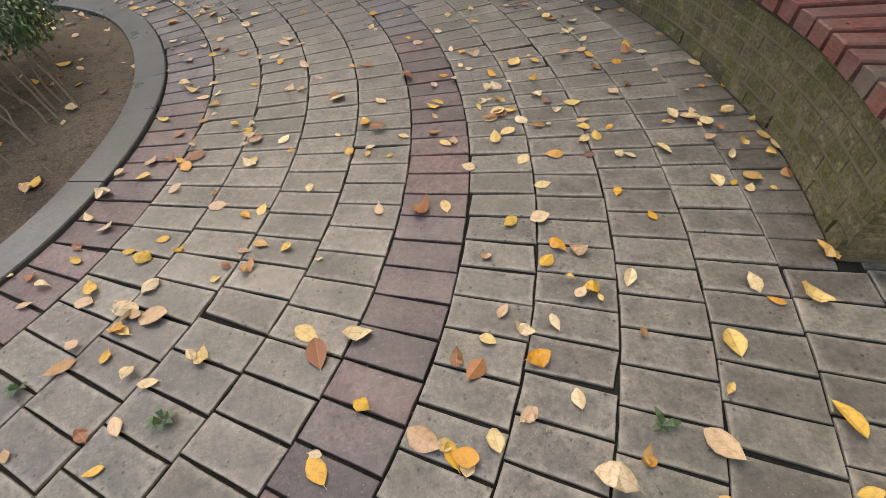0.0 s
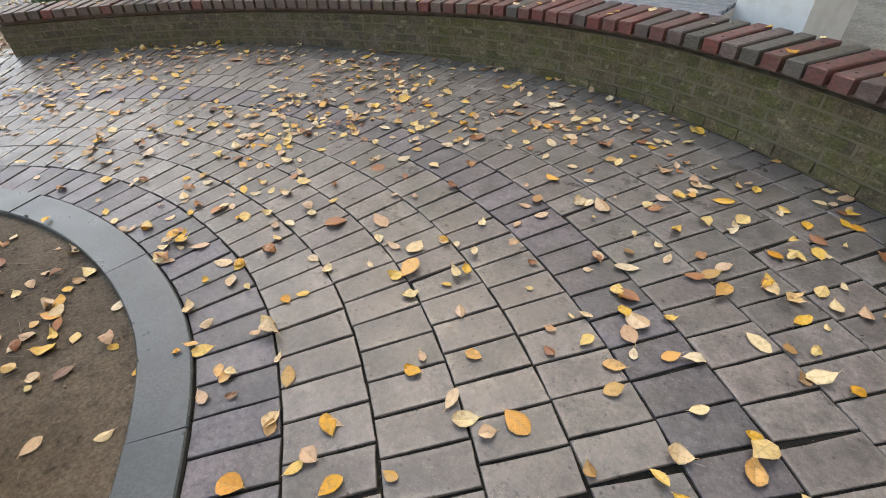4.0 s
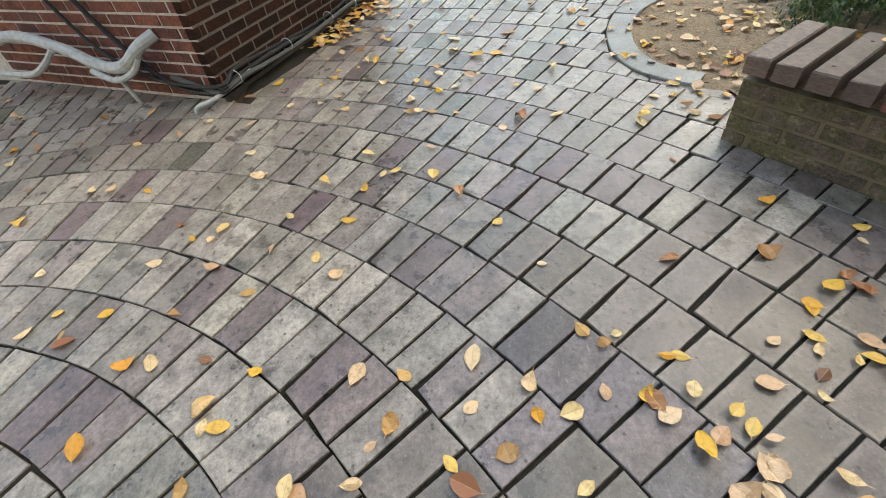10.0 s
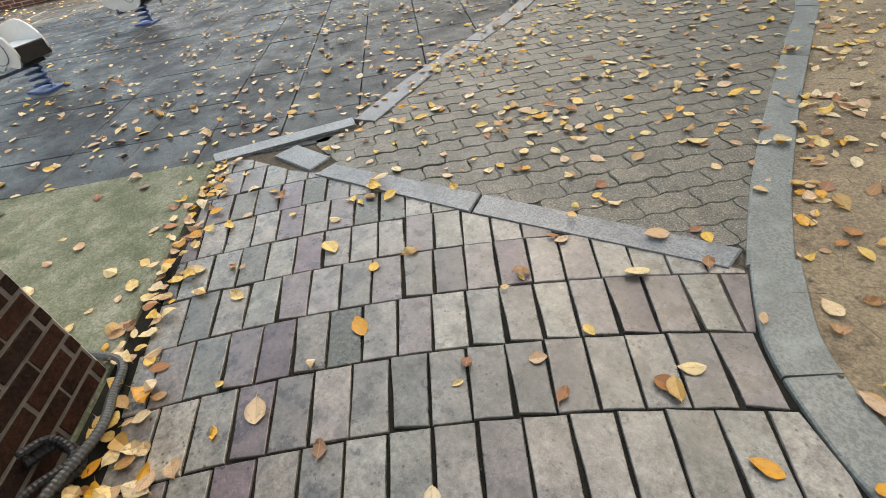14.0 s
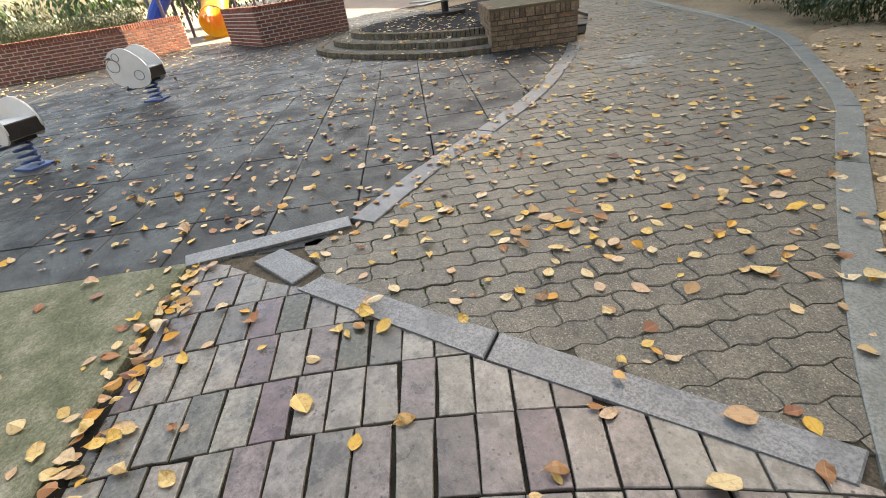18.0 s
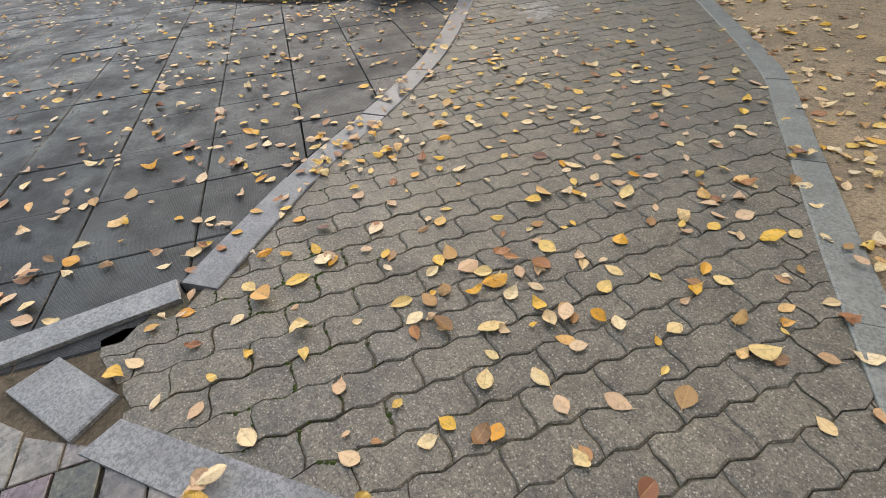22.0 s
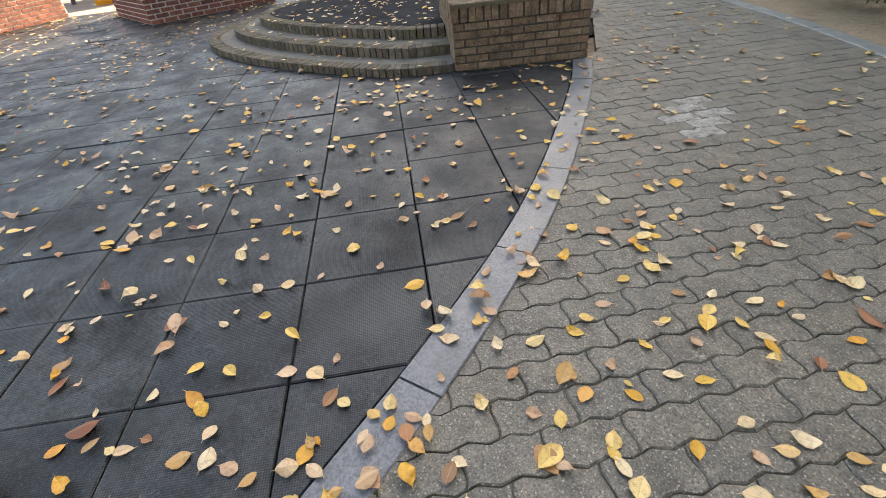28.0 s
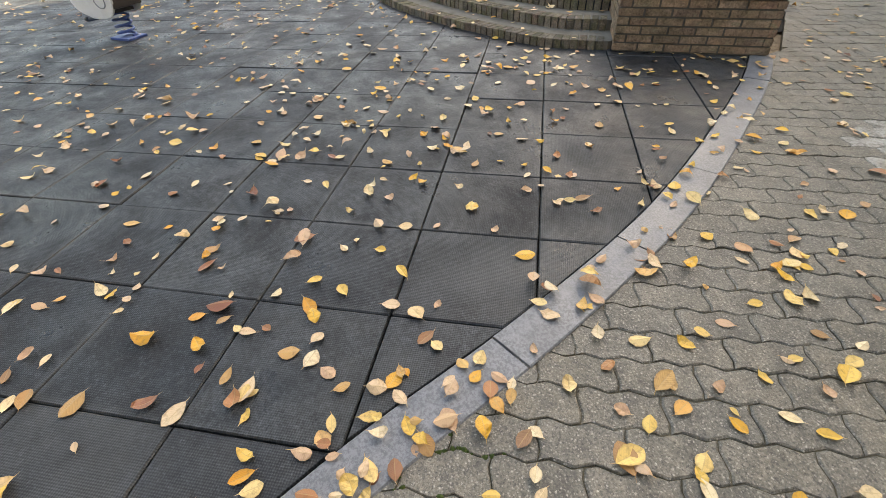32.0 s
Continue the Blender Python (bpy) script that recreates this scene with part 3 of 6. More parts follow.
# ---- brick paving ----
RING, PITCH, BRICK_W, BRICK_L, JOINT_Z = 0.25, 0.1265, 0.1168, 0.2444, -0.0115
WIDTH = {"mixed": 0.112, "pale": 0.112, "brown": 0.1188}
FIELD = xy(offset(ISLAND, 0.0)) + [(-4.3, 0.9), (-7.7, 0.9)] + [(CORNER.x - 0.9, CORNER.y - 1.6)] + [(CORNER.x - BACK.x * 0.1, CORNER.y - BACK.y * 0.1), (CORNER.x + ALONG.x * 0.5 - BACK.x * 0.17, CORNER.y + ALONG.y * 0.5 - BACK.y * 0.17), (CORNER.x + ALONG.x * 1.4 - BACK.x * 0.18, CORNER.y + ALONG.y * 1.4 - BACK.y * 0.18), (HOUSE_END.x - BACK.x * 0.09, HOUSE_END.y - BACK.y * 0.09), (SLAB_END.x - BACK.x * 0.02, SLAB_END.y - BACK.y * 0.02), (-9.5, 4.95), (-9.15, 5.1),
         (-9.0, 5.2), (-8.14, 5.52), (-7.26, 5.94)] + xy(LAWN[:-3]) + [(-5.72, 5.72), (-5.62, 5.8), (-5.45, 5.8), (-5.28, 5.5)] + xy(BENCH[3:]) + [(2.11, 0.335), (2.6, 0.215), (2.6, -2.5), (-1.0, -2.5)]
bm = bmesh.new()
bm.faces.new([bm.verts.new((x, y, JOINT_Z)) for x, y in FIELD])
box(bm, -8.9, -5.1, 3.2, 6.1, -0.2, JOINT_Z - 0.002)
tagged(part("joint_bed", bm, grout), "dark sand and moss in the paving joints", "paving", kind="structure")
bm = bmesh.new()
bm.faces.new([bm.verts.new((q.x, q.y, -0.036)) for q in (CORNER - BACK * 0.3 - ALONG * 0.1, SLAB_END - BACK * 0.3, SLAB_END + BACK * 0.1, CORNER + BACK * 0.1 - ALONG * 0.1)])
tagged(part("wall_trench", bm, soil_material("trench_soil", (0.075, 0.052, 0.034), (0.035, 0.025, 0.018))), "dark brown soil in a narrow trench along the wall", "soil", kind="structure")
paving = thing("brick_paving", "tan and plum clay bricks laid in curved rings, worn and heaved", "paving", kind="structure")


def paver_box(bm, length, width, m=None, r=None, rim=0.04, taper=0.0):
    """A clay paver with worn, slightly ragged edges; the layer "core" tells its middle from its rim."""
    core = bm.verts.layers.float.get("core") or bm.verts.layers.float.new("core")
    hx, hy = length / 2, width / 2
    jog = [(r.uniform(-1, 1) * 0.002, r.uniform(-1, 1) * 0.0016) for _ in range(4)] if r else [(0, 0)] * 4
    if r and r.random() < 0.13:
        k = r.randrange(4)
        jog[k] = tuple(-math.copysign(r.uniform(0.005, 0.012), c) for c in ((-1, 1, 1, -1)[k], (-1, -1, 1, 1)[k]))
    corners = [Vector((sx * hx + jx, sy * hy + jy, 0)) for (sx, sy), (jx, jy) in zip(((-1, -1), (1, -1), (1, 1), (-1, 1)), jog)]
    outline = []
    for k in range(4):
        a, b = corners[k], corners[(k + 1) % 4]
        cuts_ = 3 if k % 2 == 0 else 2
        side = Vector((a.y - b.y, b.x - a.x, 0)).normalized()
        for i in range(cuts_):
            f = i / cuts_ + (r.uniform(-0.08, 0.08) if r and i else 0)
            outline.append(a.lerp(b, f) + side * (r.uniform(-0.0004, 0.0022) if r and i else 0))
    rings = []
    for inset, z, value in ((0, -0.06, 0), (0, -0.0045, 0), (0.001, -0.0012, 0), (0.003, 0, 0), (rim, 0.0003, 1)):
        ring = []
        for p in outline:
            q = Vector((p.x * (hx - inset) / hx, p.y * (hy - inset) / hy * (1 + taper * p.x / hx), z))
            v = bm.verts.new(m @ q if m is not None else q)
            v[core] = value
            ring.append(v)
        rings.append(ring)
    n_o = len(outline)
    for a, b in zip(rings, rings[1:]):
        for i in range(n_o):
            bm.faces.new((a[i], a[(i + 1) % n_o], b[(i + 1) % n_o], b[i]))
    bm.faces.new(rings[-1])


def brick_mesh(material, seed, width, taper):
    """One clay paver: chamfered, its corners worn and a little out of square, narrower towards the inside of a bend."""
    bm = bmesh.new()
    paver_box(bm, BRICK_L, width, None, random.Random(seed), taper=taper)
    return mesh_of("brick", bm, material)


def heave(x, y):
    """Height of the paved surface: flat, with gentle settlement."""
    return 0.005 * noise.noise((x * 0.9, y * 0.9, 3.1)) - 0.002


def ring_kind(k, p):
    blend = 0.5 * noise.noise((p.x * 4, p.y * 4, 2))
    if k == 0 and p.x > -3.7:
        return "plum" if p.y < 1.7 + blend and p.x > -1.0 else "slate"
    if k == 5 and p.x > -4.6:
        return "plum" if p.y < 2.3 + blend and p.x > -2.0 else "slate"
    if p.x < -4.3 + 0.5 * blend and p.y < 4.0 + 0.5 * blend and p.x > -7.0:
        return "pale"
    if p.x > -0.8 + 0.8 * noise.noise((p.x * 2, p.y * 2, 5)) and p.y < 2.5 + 0.7 * noise.noise((p.x * 3, p.y * 3, 9)):
        return "tan"
    if p.x > (-4.2 if k < 6 else -4.8) + 0.6 * noise.noise((p.x * 3, p.y * 3, 5)):
        return "brown"
    return "mixed"


PIECES = {"tan": tan_piece, "plum": plum_piece, "mixed": mixed_piece, "slate": slate_piece, "brown": brown_piece, "pale": pale_piece}
brick_meshes = {}
rest = {"tan": bmesh.new(), "plum": bmesh.new(), "mixed": bmesh.new(), "slate": bmesh.new(), "brown": bmesh.new(), "pale": bmesh.new()}
placed, cuts = [], []
for k in range(0, 34):
    line = even(smooth(offset(ISLAND, RING * (k + 0.5) + 0.004), 4), 0.01)
    at = rng.uniform(0, PITCH)
    length = (len(line) - 1) * 0.01
    while at < length - 0.02:
        i = min(int(at / 0.01), len(line) - 2)
        p = line[i].lerp(line[i + 1], min(1.0, at / 0.01 - i))
        d = (line[min(i + 3, len(line) - 1)] - line[max(i - 3, 0)]).normalized()
        kind = ring_kind(k, p)
        wide = WIDTH.get(kind, BRICK_W)
        at += wide + (0.0072 if kind in WIDTH else 0.0078) + rng.uniform(-0.0013, 0.0016)
        n = Vector((d.y, -d.x, 0))
        quad = [p + n * (sx * BRICK_L / 2) + d * (sy * wide / 2) for sx, sy in ((-1, -1), (1, -1), (1, 1), (-1, 1))]
        ins = [inside((q.x, q.y), FIELD) for q in quad]
        if not any(ins) and not inside((p.x, p.y), FIELD):
            continue
        if not all(ins):
            cuts.append((k, p.copy(), quad))
            continue
        uneven = 1.25 if p.x < -4.8 else 1.0
        lean = 0.8 * noise.noise((k * 7.3, at * 0.6, 1.0)) if p.x < -4.4 else 0.25 * noise.noise((k * 7.3, at * 0.6, 1.0))
        m = pose(p.x, p.y, heave(p.x, p.y) + rng.gauss(0, 0.001) * uneven, rng.gauss(0, 0.22) * uneven, lean + rng.gauss(0, 0.18) * uneven,
                 math.degrees(math.atan2(n.y, n.x)) + rng.gauss(0, 0.28))
        e, f = line[min(i + 12, len(line) - 1)] - p, p - line[max(i - 12, 0)]
        bend = math.atan2(f.x * e.y - f.y * e.x, f.dot(e)) / max(0.02, (e.length + f.length) / 2) if e.length > 0.03 and f.length > 0.03 else 0.0
        placed.append((kind, m, p.copy(), max(-0.085, min(0.085, 0.85 * bend * BRICK_L / 2))))
STRETCHES = [((-0.2, 1.9), 0.95), ((-2.4, 4.6), 0.75), ((-5.2, 4.3), 0.95), ((-7.4, 4.9), 0.95)]
singles = {0: 0, 1: 0, 2: 0, 3: 0}
for kind, m, p, taper in placed:
    own = next((s for s, (c, r) in enumerate(STRETCHES) if (p - Vector((*c, 0))).length < r), None)
    if own is not None and singles[own] < 78:
        singles[own] += 1
        key = (kind, round(taper / 0.016), rng.randrange(4))
        if key not in brick_meshes:
            brick_meshes[key] = brick_mesh(PIECES[kind], 40 + key[2], WIDTH.get(kind, BRICK_W), key[1] * 0.016)
        ob = new("brick", brick_meshes[key])
        ob.parent = paving
        ob.matrix_basis = m
    else:
        paver_box(rest[kind], BRICK_L, WIDTH.get(kind, BRICK_W), m, rng, taper=taper)


def cut_by(poly, a, b, keep, gap=0.006):
    """Clips an outline by the line a-b, on the side where keep lies."""
    d = (b - a).normalized()
    side = Vector((-d.y, d.x, 0))
    if (keep - a).dot(side) < 0:
        side = -side
    res = []
    for p, q in zip(poly, poly[1:] + poly[:1]):
        sp, sq = (p - a).dot(side) - gap, (q - a).dot(side) - gap
        if sp >= 0:
            res.append(p)
        if (sp >= 0) != (sq >= 0):
            res.append(p.lerp(q, sp / (sp - sq)))
    return res


field_v = [Vector((*p, 0)) for p in FIELD]
for k, p, quad in cuts:
    out = quad
    probe = None
    for q in quad + [(quad[i] + quad[i - 1]) / 2 for i in range(4)] + [p]:
        if inside((q.x, q.y), FIELD):
            probe = q
            break
    if probe is None:
        continue
    lines = []
    for a, b in zip(field_v, field_v[1:] + field_v[:1]):
        near_p = a.lerp(b, max(0, min(1, (p - a).dot(b - a) / max(1e-9, (b - a).length_squared))))
        if (near_p - p).length < 0.16:
            lines.append(((near_p - p).length, a, b))
    used = []
    for _, a, b in sorted(lines, key=lambda q: q[0]):
        d = (b - a).normalized()
        crossed = not used or any(inside((q.x, q.y), xy(out)) for q in (a.lerp(b, k / 8) for k in range(9)))
        if len(out) > 2 and crossed and all(d.dot(u) < 0.82 for u in used):
            used.append(d)
            inner_side = Vector((-d.y, d.x, 0))
            mid = (a + b) / 2
            keep = mid + inner_side * 0.02
            if not inside((keep.x, keep.y), FIELD):
                keep = mid - inner_side * 0.02
            out = cut_by(out, a, b, keep, 0.004)
    if len(out) < 3:
        continue
    area = sum(q.x * r.y - r.x * q.y for q, r in zip(out, out[1:] + out[:1])) / 2
    if abs(area) < 0.0012:
        continue
    if area < 0:
        out.reverse()
    target = rest[ring_kind(k, p)]
    for v in prism(target, [(q.x, q.y) for q in out], -0.06, heave(p.x, p.y) + rng.gauss(-0.002, 0.001), 0.003)[-1]:
        v[target.verts.layers.float["core"]] = 0.7
for kind, m in (("tan", tan_rest), ("plum", plum_rest), ("mixed", mixed_rest), ("slate", slate_rest), ("brown", brown_rest), ("pale", pale_rest)):
    tagged(part("brick_field", rest[kind], m, paving), kind="stuff")


# ---- grit in the joints ----
crumb_r = random.Random(77)
verts, faces = [], []
for kind, m, p, taper in placed:
    if p.x > 2.3 or p.y < -0.2:
        continue
    spots = [(crumb_r.uniform(-BRICK_L / 2, BRICK_L / 2), 0.0625 + crumb_r.gauss(0, 0.001)) for _ in range(9)] + [(0.125 + crumb_r.gauss(0, 0.001), crumb_r.uniform(-0.06, 0.06)) for _ in range(5)]
    for x, y in spots:
        if crumb_r.random() > 0.55 + 0.8 * noise.noise((p.x * 1.4, p.y * 1.4, 6.0)):
            continue
        o = m @ Vector((x, y, crumb_r.uniform(-0.011, -0.006)))
        r = crumb_r.uniform(0.0014, 0.0038)
        base = len(verts)
        a0 = crumb_r.uniform(0, 2.1)
        verts += [(o.x + r * math.cos(a0 + a) * crumb_r.uniform(0.7, 1.4), o.y + r * math.sin(a0 + a) * crumb_r.uniform(0.7, 1.4), o.z - r) for a in (0, 2.1, 4.2)] + [(o.x, o.y, o.z + r)]
        faces += [(base, base + 1, base + 3), (base + 1, base + 2, base + 3), (base + 2, base, base + 3)]
me = bpy.data.meshes.new("joint_grit")
me.from_pydata(verts, [], faces)
cn = Nodes("joint_grit")
me.materials.append(cn.done(cn.ramp(cn.random(True), [(0, (0.03, 0.024, 0.017)), (0.6, (0.07, 0.058, 0.042)), (0.85, (0.13, 0.095, 0.055)), (1, (0.26, 0.22, 0.16))]), 0.9))
tagged(new("joint_grit", me), "sand grains and leaf crumbs caught in the brick joints", "grit", kind="stuff")

# ---- kerbs ----
def kerb(name, line, inner_off, piece, material, z1, label, gap=0.006, z0=-0.12):
    whole = thing(name, label, "kerb", kind="structure")
    n = max(1, int(round(piece / 0.05)))
    for i in range(0, len(line) - 1, n):
        seg = line[i:i + n + 1]
        if len(seg) < 3:
            continue
        a = [p.copy() for p in seg]
        d = (a[-1] - a[-2]).normalized()
        a[-1] = a[-1] - d * gap
        b = [p + q * inner_off for p, q in zip(a, normals(a))]
        bm = bmesh.new()
        dz = rng.uniform(-0.003, 0.003)
        strip(bm, a, b, z0, z1 + dz, 0.005)
        part("kerb_stone", bm, material, whole)
    return whole


kerb("island_kerb", ISLAND, -0.165, 0.95, kerb_dark, 0.012, "curved blue-grey granite kerb around a planting bed")
kerb_grey = granite("grey_granite", (0.262, 0.274, 0.254), (0.15, 0.159, 0.149))
kerb("tree_bed_kerb", LAWN, -0.15, 0.5, kerb_grey, 0.008, "curved grey granite kerb bordering the tree bed")
kerb("path_kerb", PATH_EDGE, 0.14, 1.0, kerb_grey, 0.006, "grey granite kerb between wavy pavers and earth")
kerb("playground_kerb", TILE_EDGE, 0.162, 0.75, granite("worn_grey_granite", (0.235, 0.24, 0.25), (0.14, 0.145, 0.153)), 0.006, "pale granite edging between rubber tiles and pavers")


def slab_piece(name, quad, z0, z1, material, label, tilt=(0, 0, 0)):
    bm = bmesh.new()
    prism(bm, quad, z0, z1, 0.005)
    ob = part(name, bm, material)
    return tagged(ob, label, "edging", kind="structure")


slab_piece("granite_edging", [(-9.035, 5.27), (-9.015, 5.155), (-8.145, 5.515), (-8.215, 5.635)], -0.1, 0.004, kerb_light, "pale granite edging strip lying across the path")
slab_piece("granite_edging", [(-8.205, 5.64), (-8.135, 5.52), (-7.25, 5.925), (-7.27, 6.04)], -0.1, 0.002, kerb_light, "pale granite edging strip lying across the path")
slab_piece("granite_edging", [(-9.40, 5.065), (-9.065, 5.15), (-9.115, 5.295), (-9.42, 5.215)], -0.1, 0.01, kerb_light, "short broken granite edging piece lying loose")
slab_piece("granite_edging", [(-9.74, 4.79), (-9.62, 4.775), (-9.355, 5.585), (-9.47, 5.62)], -0.1, 0.014, kerb_light, "pale granite edging strip lifted along the rubber tiles")

bm = bmesh.new()
bm.faces.new([bm.verts.new((x, y, -0.009)) for x, y in ((-9.62, 4.85), (-9.02, 5.1), (-8.9, 5.3), (-9.3, 5.62), (-9.46, 5.6))])
tagged(part("edging_bed", bm, soil_material("edging_soil", (0.13, 0.105, 0.075), (0.05, 0.042, 0.03))), "brown soil around the broken granite edging", "soil", kind="structure")

bm = bmesh.new()
bm.faces.new([bm.verts.new((x, y, -0.011)) for x, y in ((-7.45, 5.8), (-7.1, 5.62), (-7.0, 6.15), (-7.35, 6.25))])
tagged(part("kerb_corner_soil", bm, bpy.data.materials["edging_soil"]), "brown soil where the granite edging meets the kerb", "soil", kind="structure")

# ---- wavy concrete pavers ----
# centre of one long patch of much paler pavers
PALE_PATCH = [(-10.48, 9.43)]
WAVY_L, WAVY_W = 0.235, 0.118
WTURN = radians(62)
WAVY_AREA = xy(offset(TILE_EDGE, 0.1)) + [(-11.9, 10.35), (-13.5, 12.3), (-17, 14.5), (-23, 18)] + xy(list(reversed(offset(PATH_EDGE[:-20], 0.06)))) + [(-7.26, 6.04), (-8.21, 5.635), (-9.03, 5.27), (-9.12, 5.3), (-9.4, 5.3)]
bm = bmesh.new()
bm.faces.new([bm.verts.new((x, y, -0.0075)) for x, y in WAVY_AREA])
tagged(part("paver_bed", bm, soil_material("mossy_sand", (0.115, 0.1, 0.068), (0.05, 0.046, 0.03))), "sand bed in the joints of the wavy pavers", "paving", kind="structure")


def wavy_outline(length, width, gap):
    """Outline of an interlocking paver with S-shaped sides, counter-clockwise."""
    hx, hy = length / 2, width / 2
    wave = lambda t: 0.0125 * max(-0.8, min(0.8, 1.25 * math.sin(2 * math.pi * t)))
    n = 8
    low = [(-hx + length * i / n, -hy + wave(2 * i / n) * 0.9) for i in range(n)]
    right = [(hx + wave(i / 4) * 0.6, -hy + width * i / 4) for i in range(4)]
    top = [(hx - length * i / n, hy + wave(2 * (n - i) / n) * 0.9) for i in range(n)]
    left = [(-hx + wave(1 - i / 4) * 0.6, hy - width * i / 4) for i in range(4)]
    s = 1 - gap / width
    return [(x * (1 - gap / length), y * s) for x, y in low + right + top + left]


wavy = thing("wavy_paving", "grey interlocking concrete pavers with wavy sides and mossy joints", "paving", kind="structure")
outline = wavy_outline(WAVY_L, WAVY_W, 0.0036)
wavy_meshes = []
for i in range(3):
    bm = bmesh.new()
    prism(bm, outline, -0.05, 0, 0.0045)
    wavy_meshes.append(mesh_of("paver", bm, wavy_piece))
cw, sw = math.cos(WTURN), math.sin(WTURN)
origin = Vector((-7.4, 6.0, 0))
count = 0
template = [(x, y, z) for z in (-0.05, -0.003) for x, y in outline] + [(x * 0.97, y * 0.95, 0) for x, y in outline]
verts, faces, paler_runs = [], [], []
wavy_v = [Vector((*q, 0)) for q in WAVY_AREA]
no = len(outline)
for i in range(-110, 60):
    for j in range(-60, 130):
        u, v = i * WAVY_L + (0.5 * WAVY_L if j % 2 else 0), j * WAVY_W
        p = origin + Vector((u * cw - v * sw, u * sw + v * cw, 0))
        if p.x < -19:
            continue
        world = [(p.x + x * cw - y * sw, p.y + x * sw + y * cw) for x, y in outline]
        ins = sum(inside(q, WAVY_AREA) for q in world[::2])
        if ins == 0:
            continue
        if ins < len(world[::2]):
            cut = [Vector((*q, 0)) for q in world]
            for a, b in zip(wavy_v, wavy_v[1:] + wavy_v[:1]):
                near_p = a.lerp(b, max(0, min(1, (p - a).dot(b - a) / max(1e-9, (b - a).length_squared))))
                if (near_p - p).length < 0.14 and len(cut) > 2:
                    dd = (b - a).normalized()
                    keep = (a + b) / 2 + Vector((-dd.y, dd.x, 0)) * 0.02
                    if not inside((keep.x, keep.y), WAVY_AREA):
                        keep = (a + b) / 2 - Vector((-dd.y, dd.x, 0)) * 0.02
                    cut = cut_by(cut, a, b, keep, 0.003)
            if len(cut) > 2 and abs(sum(q.x * r.y - r.x * q.y for q, r in zip(cut, cut[1:] + cut[:1]))) > 0.003:
                base = len(verts)
                n_cut = len(cut)
                verts += [(q.x, q.y, z) for z in (-0.05, -0.002) for q in cut]
                faces += [(base + q, base + (q + 1) % n_cut, base + n_cut + (q + 1) % n_cut, base + n_cut + q) for q in range(n_cut)]
                faces.append(tuple(range(base + n_cut, base + 2 * n_cut)))
            continue
        r = 0.0018
        m = pose(p.x, p.y, max(-0.003, rng.gauss(-0.001, r)), rng.gauss(0, 0.35), rng.gauss(0, 0.3), math.degrees(WTURN) + rng.gauss(0, 0.35))
        if count < 300 and ((p - Vector((-8.5, 6.6, 0))).length < 0.95 or (p - Vector((-9.4, 7.9, 0))).length < 0.95):
            count += 1
            ob = new("paver", rng.choice(wavy_meshes))
            ob.parent = wavy
            ob.matrix_basis = m
            continue
        base = len(verts)
        if any(((p.y - cy) * 0.83 - (p.x - cx) * 0.56) ** 2 / 0.17 + ((p.x - cx) * 0.83 + (p.y - cy) * 0.56) ** 2 / 0.024 < 1 + 0.6 * noise.noise((p.x * 9, p.y * 9, 3)) for cx, cy in PALE_PATCH):
            paler_runs.append((len(faces), len(faces) + 2 * no + 1))
        verts += [tuple(m @ Vector(q)) for q in template]
        for ring in range(2):
            for q in range(no):
                a, b = base + ring * no + q, base + ring * no + (q + 1) % no
                faces.append((a, b, b + no, a + no))
        faces.append(tuple(range(base + 2 * no, base + 3 * no)))
me = bpy.data.meshes.new("paver_field")
me.from_pydata(verts, [], faces)
me.materials.append(wavy_rest)
pn = Nodes("paler_concrete")
pv = pn.coords()
pc = pn.ramp(pn.noise(0.06, 7, 0.7, pv), [(0.38, (0.17, 0.155, 0.125)), (0.5, (0.33, 0.31, 0.27)), (0.62, (0.42, 0.4, 0.355))])
me.materials.append(pn.done(pn.grit(pc, 0.01, 0.6, 1.3, pv), 0.8, pn.noise(0.01, 4, 0.7, pv), 0.6, 0.003))
for first, last in paler_runs:
    for k in range(first, last):
        me.polygons[k].material_index = 1
ob = new("paver_field", me)
ob.parent = wavy
tagged(ob, kind="stuff")

# ---- rubber tiles ----
TILE = 0.4985
tiles = thing("rubber_tile_floor", "dark rubber safety tiles, dusty and sun-faded, in a playground", "floor", kind="structure")
t_origin, tu, tv = Vector((-10.28, 6.70, 0)), Vector((-0.866, 0.5, 0)).normalized(), Vector((0.5, 0.866, 0)).normalized()
tile_bm = bmesh.new()
core_layer = tile_bm.verts.layers.float.new("core")
rings = []
for inset, z, value in ((0.002, -0.04, 0), (0.002, -0.005, 0), (0.0065, 0, 0), (0.045, 0, 1)):
    h = TILE / 2 - inset
    rings.append([tile_bm.verts.new((sx * h, sy * h, z)) for sx, sy in ((-1, -1), (1, -1), (1, 1), (-1, 1))])
    for v in rings[-1]:
        v[core_layer] = value
for a, b in zip(rings, rings[1:]):
    for i in range(4):
        tile_bm.faces.new((a[i], a[(i + 1) % 4], b[(i + 1) % 4], b[i]))
tile_bm.faces.new(rings[-1])
tile_mesh = mesh_of("rubber_tile", tile_bm, rubber_mat)
PLAY = xy(TILE_EDGE) + [(-11.9, 10.3), (-12.4, 9.3), (-12.3, 12), (-26, 13), (-26, -2), (-13, -2), (SLAB_END.x + BACK.x * 3, SLAB_END.y + BACK.y * 3), (SLAB_END.x - 0.08, SLAB_END.y), (-9.73, 4.8)]
bm = bmesh.new()
bm.faces.new([bm.verts.new((x, y, -0.03)) for x, y in PLAY])
tagged(part("tile_bed", bm, grout), "dark bed under the rubber tiles", "floor", kind="structure")


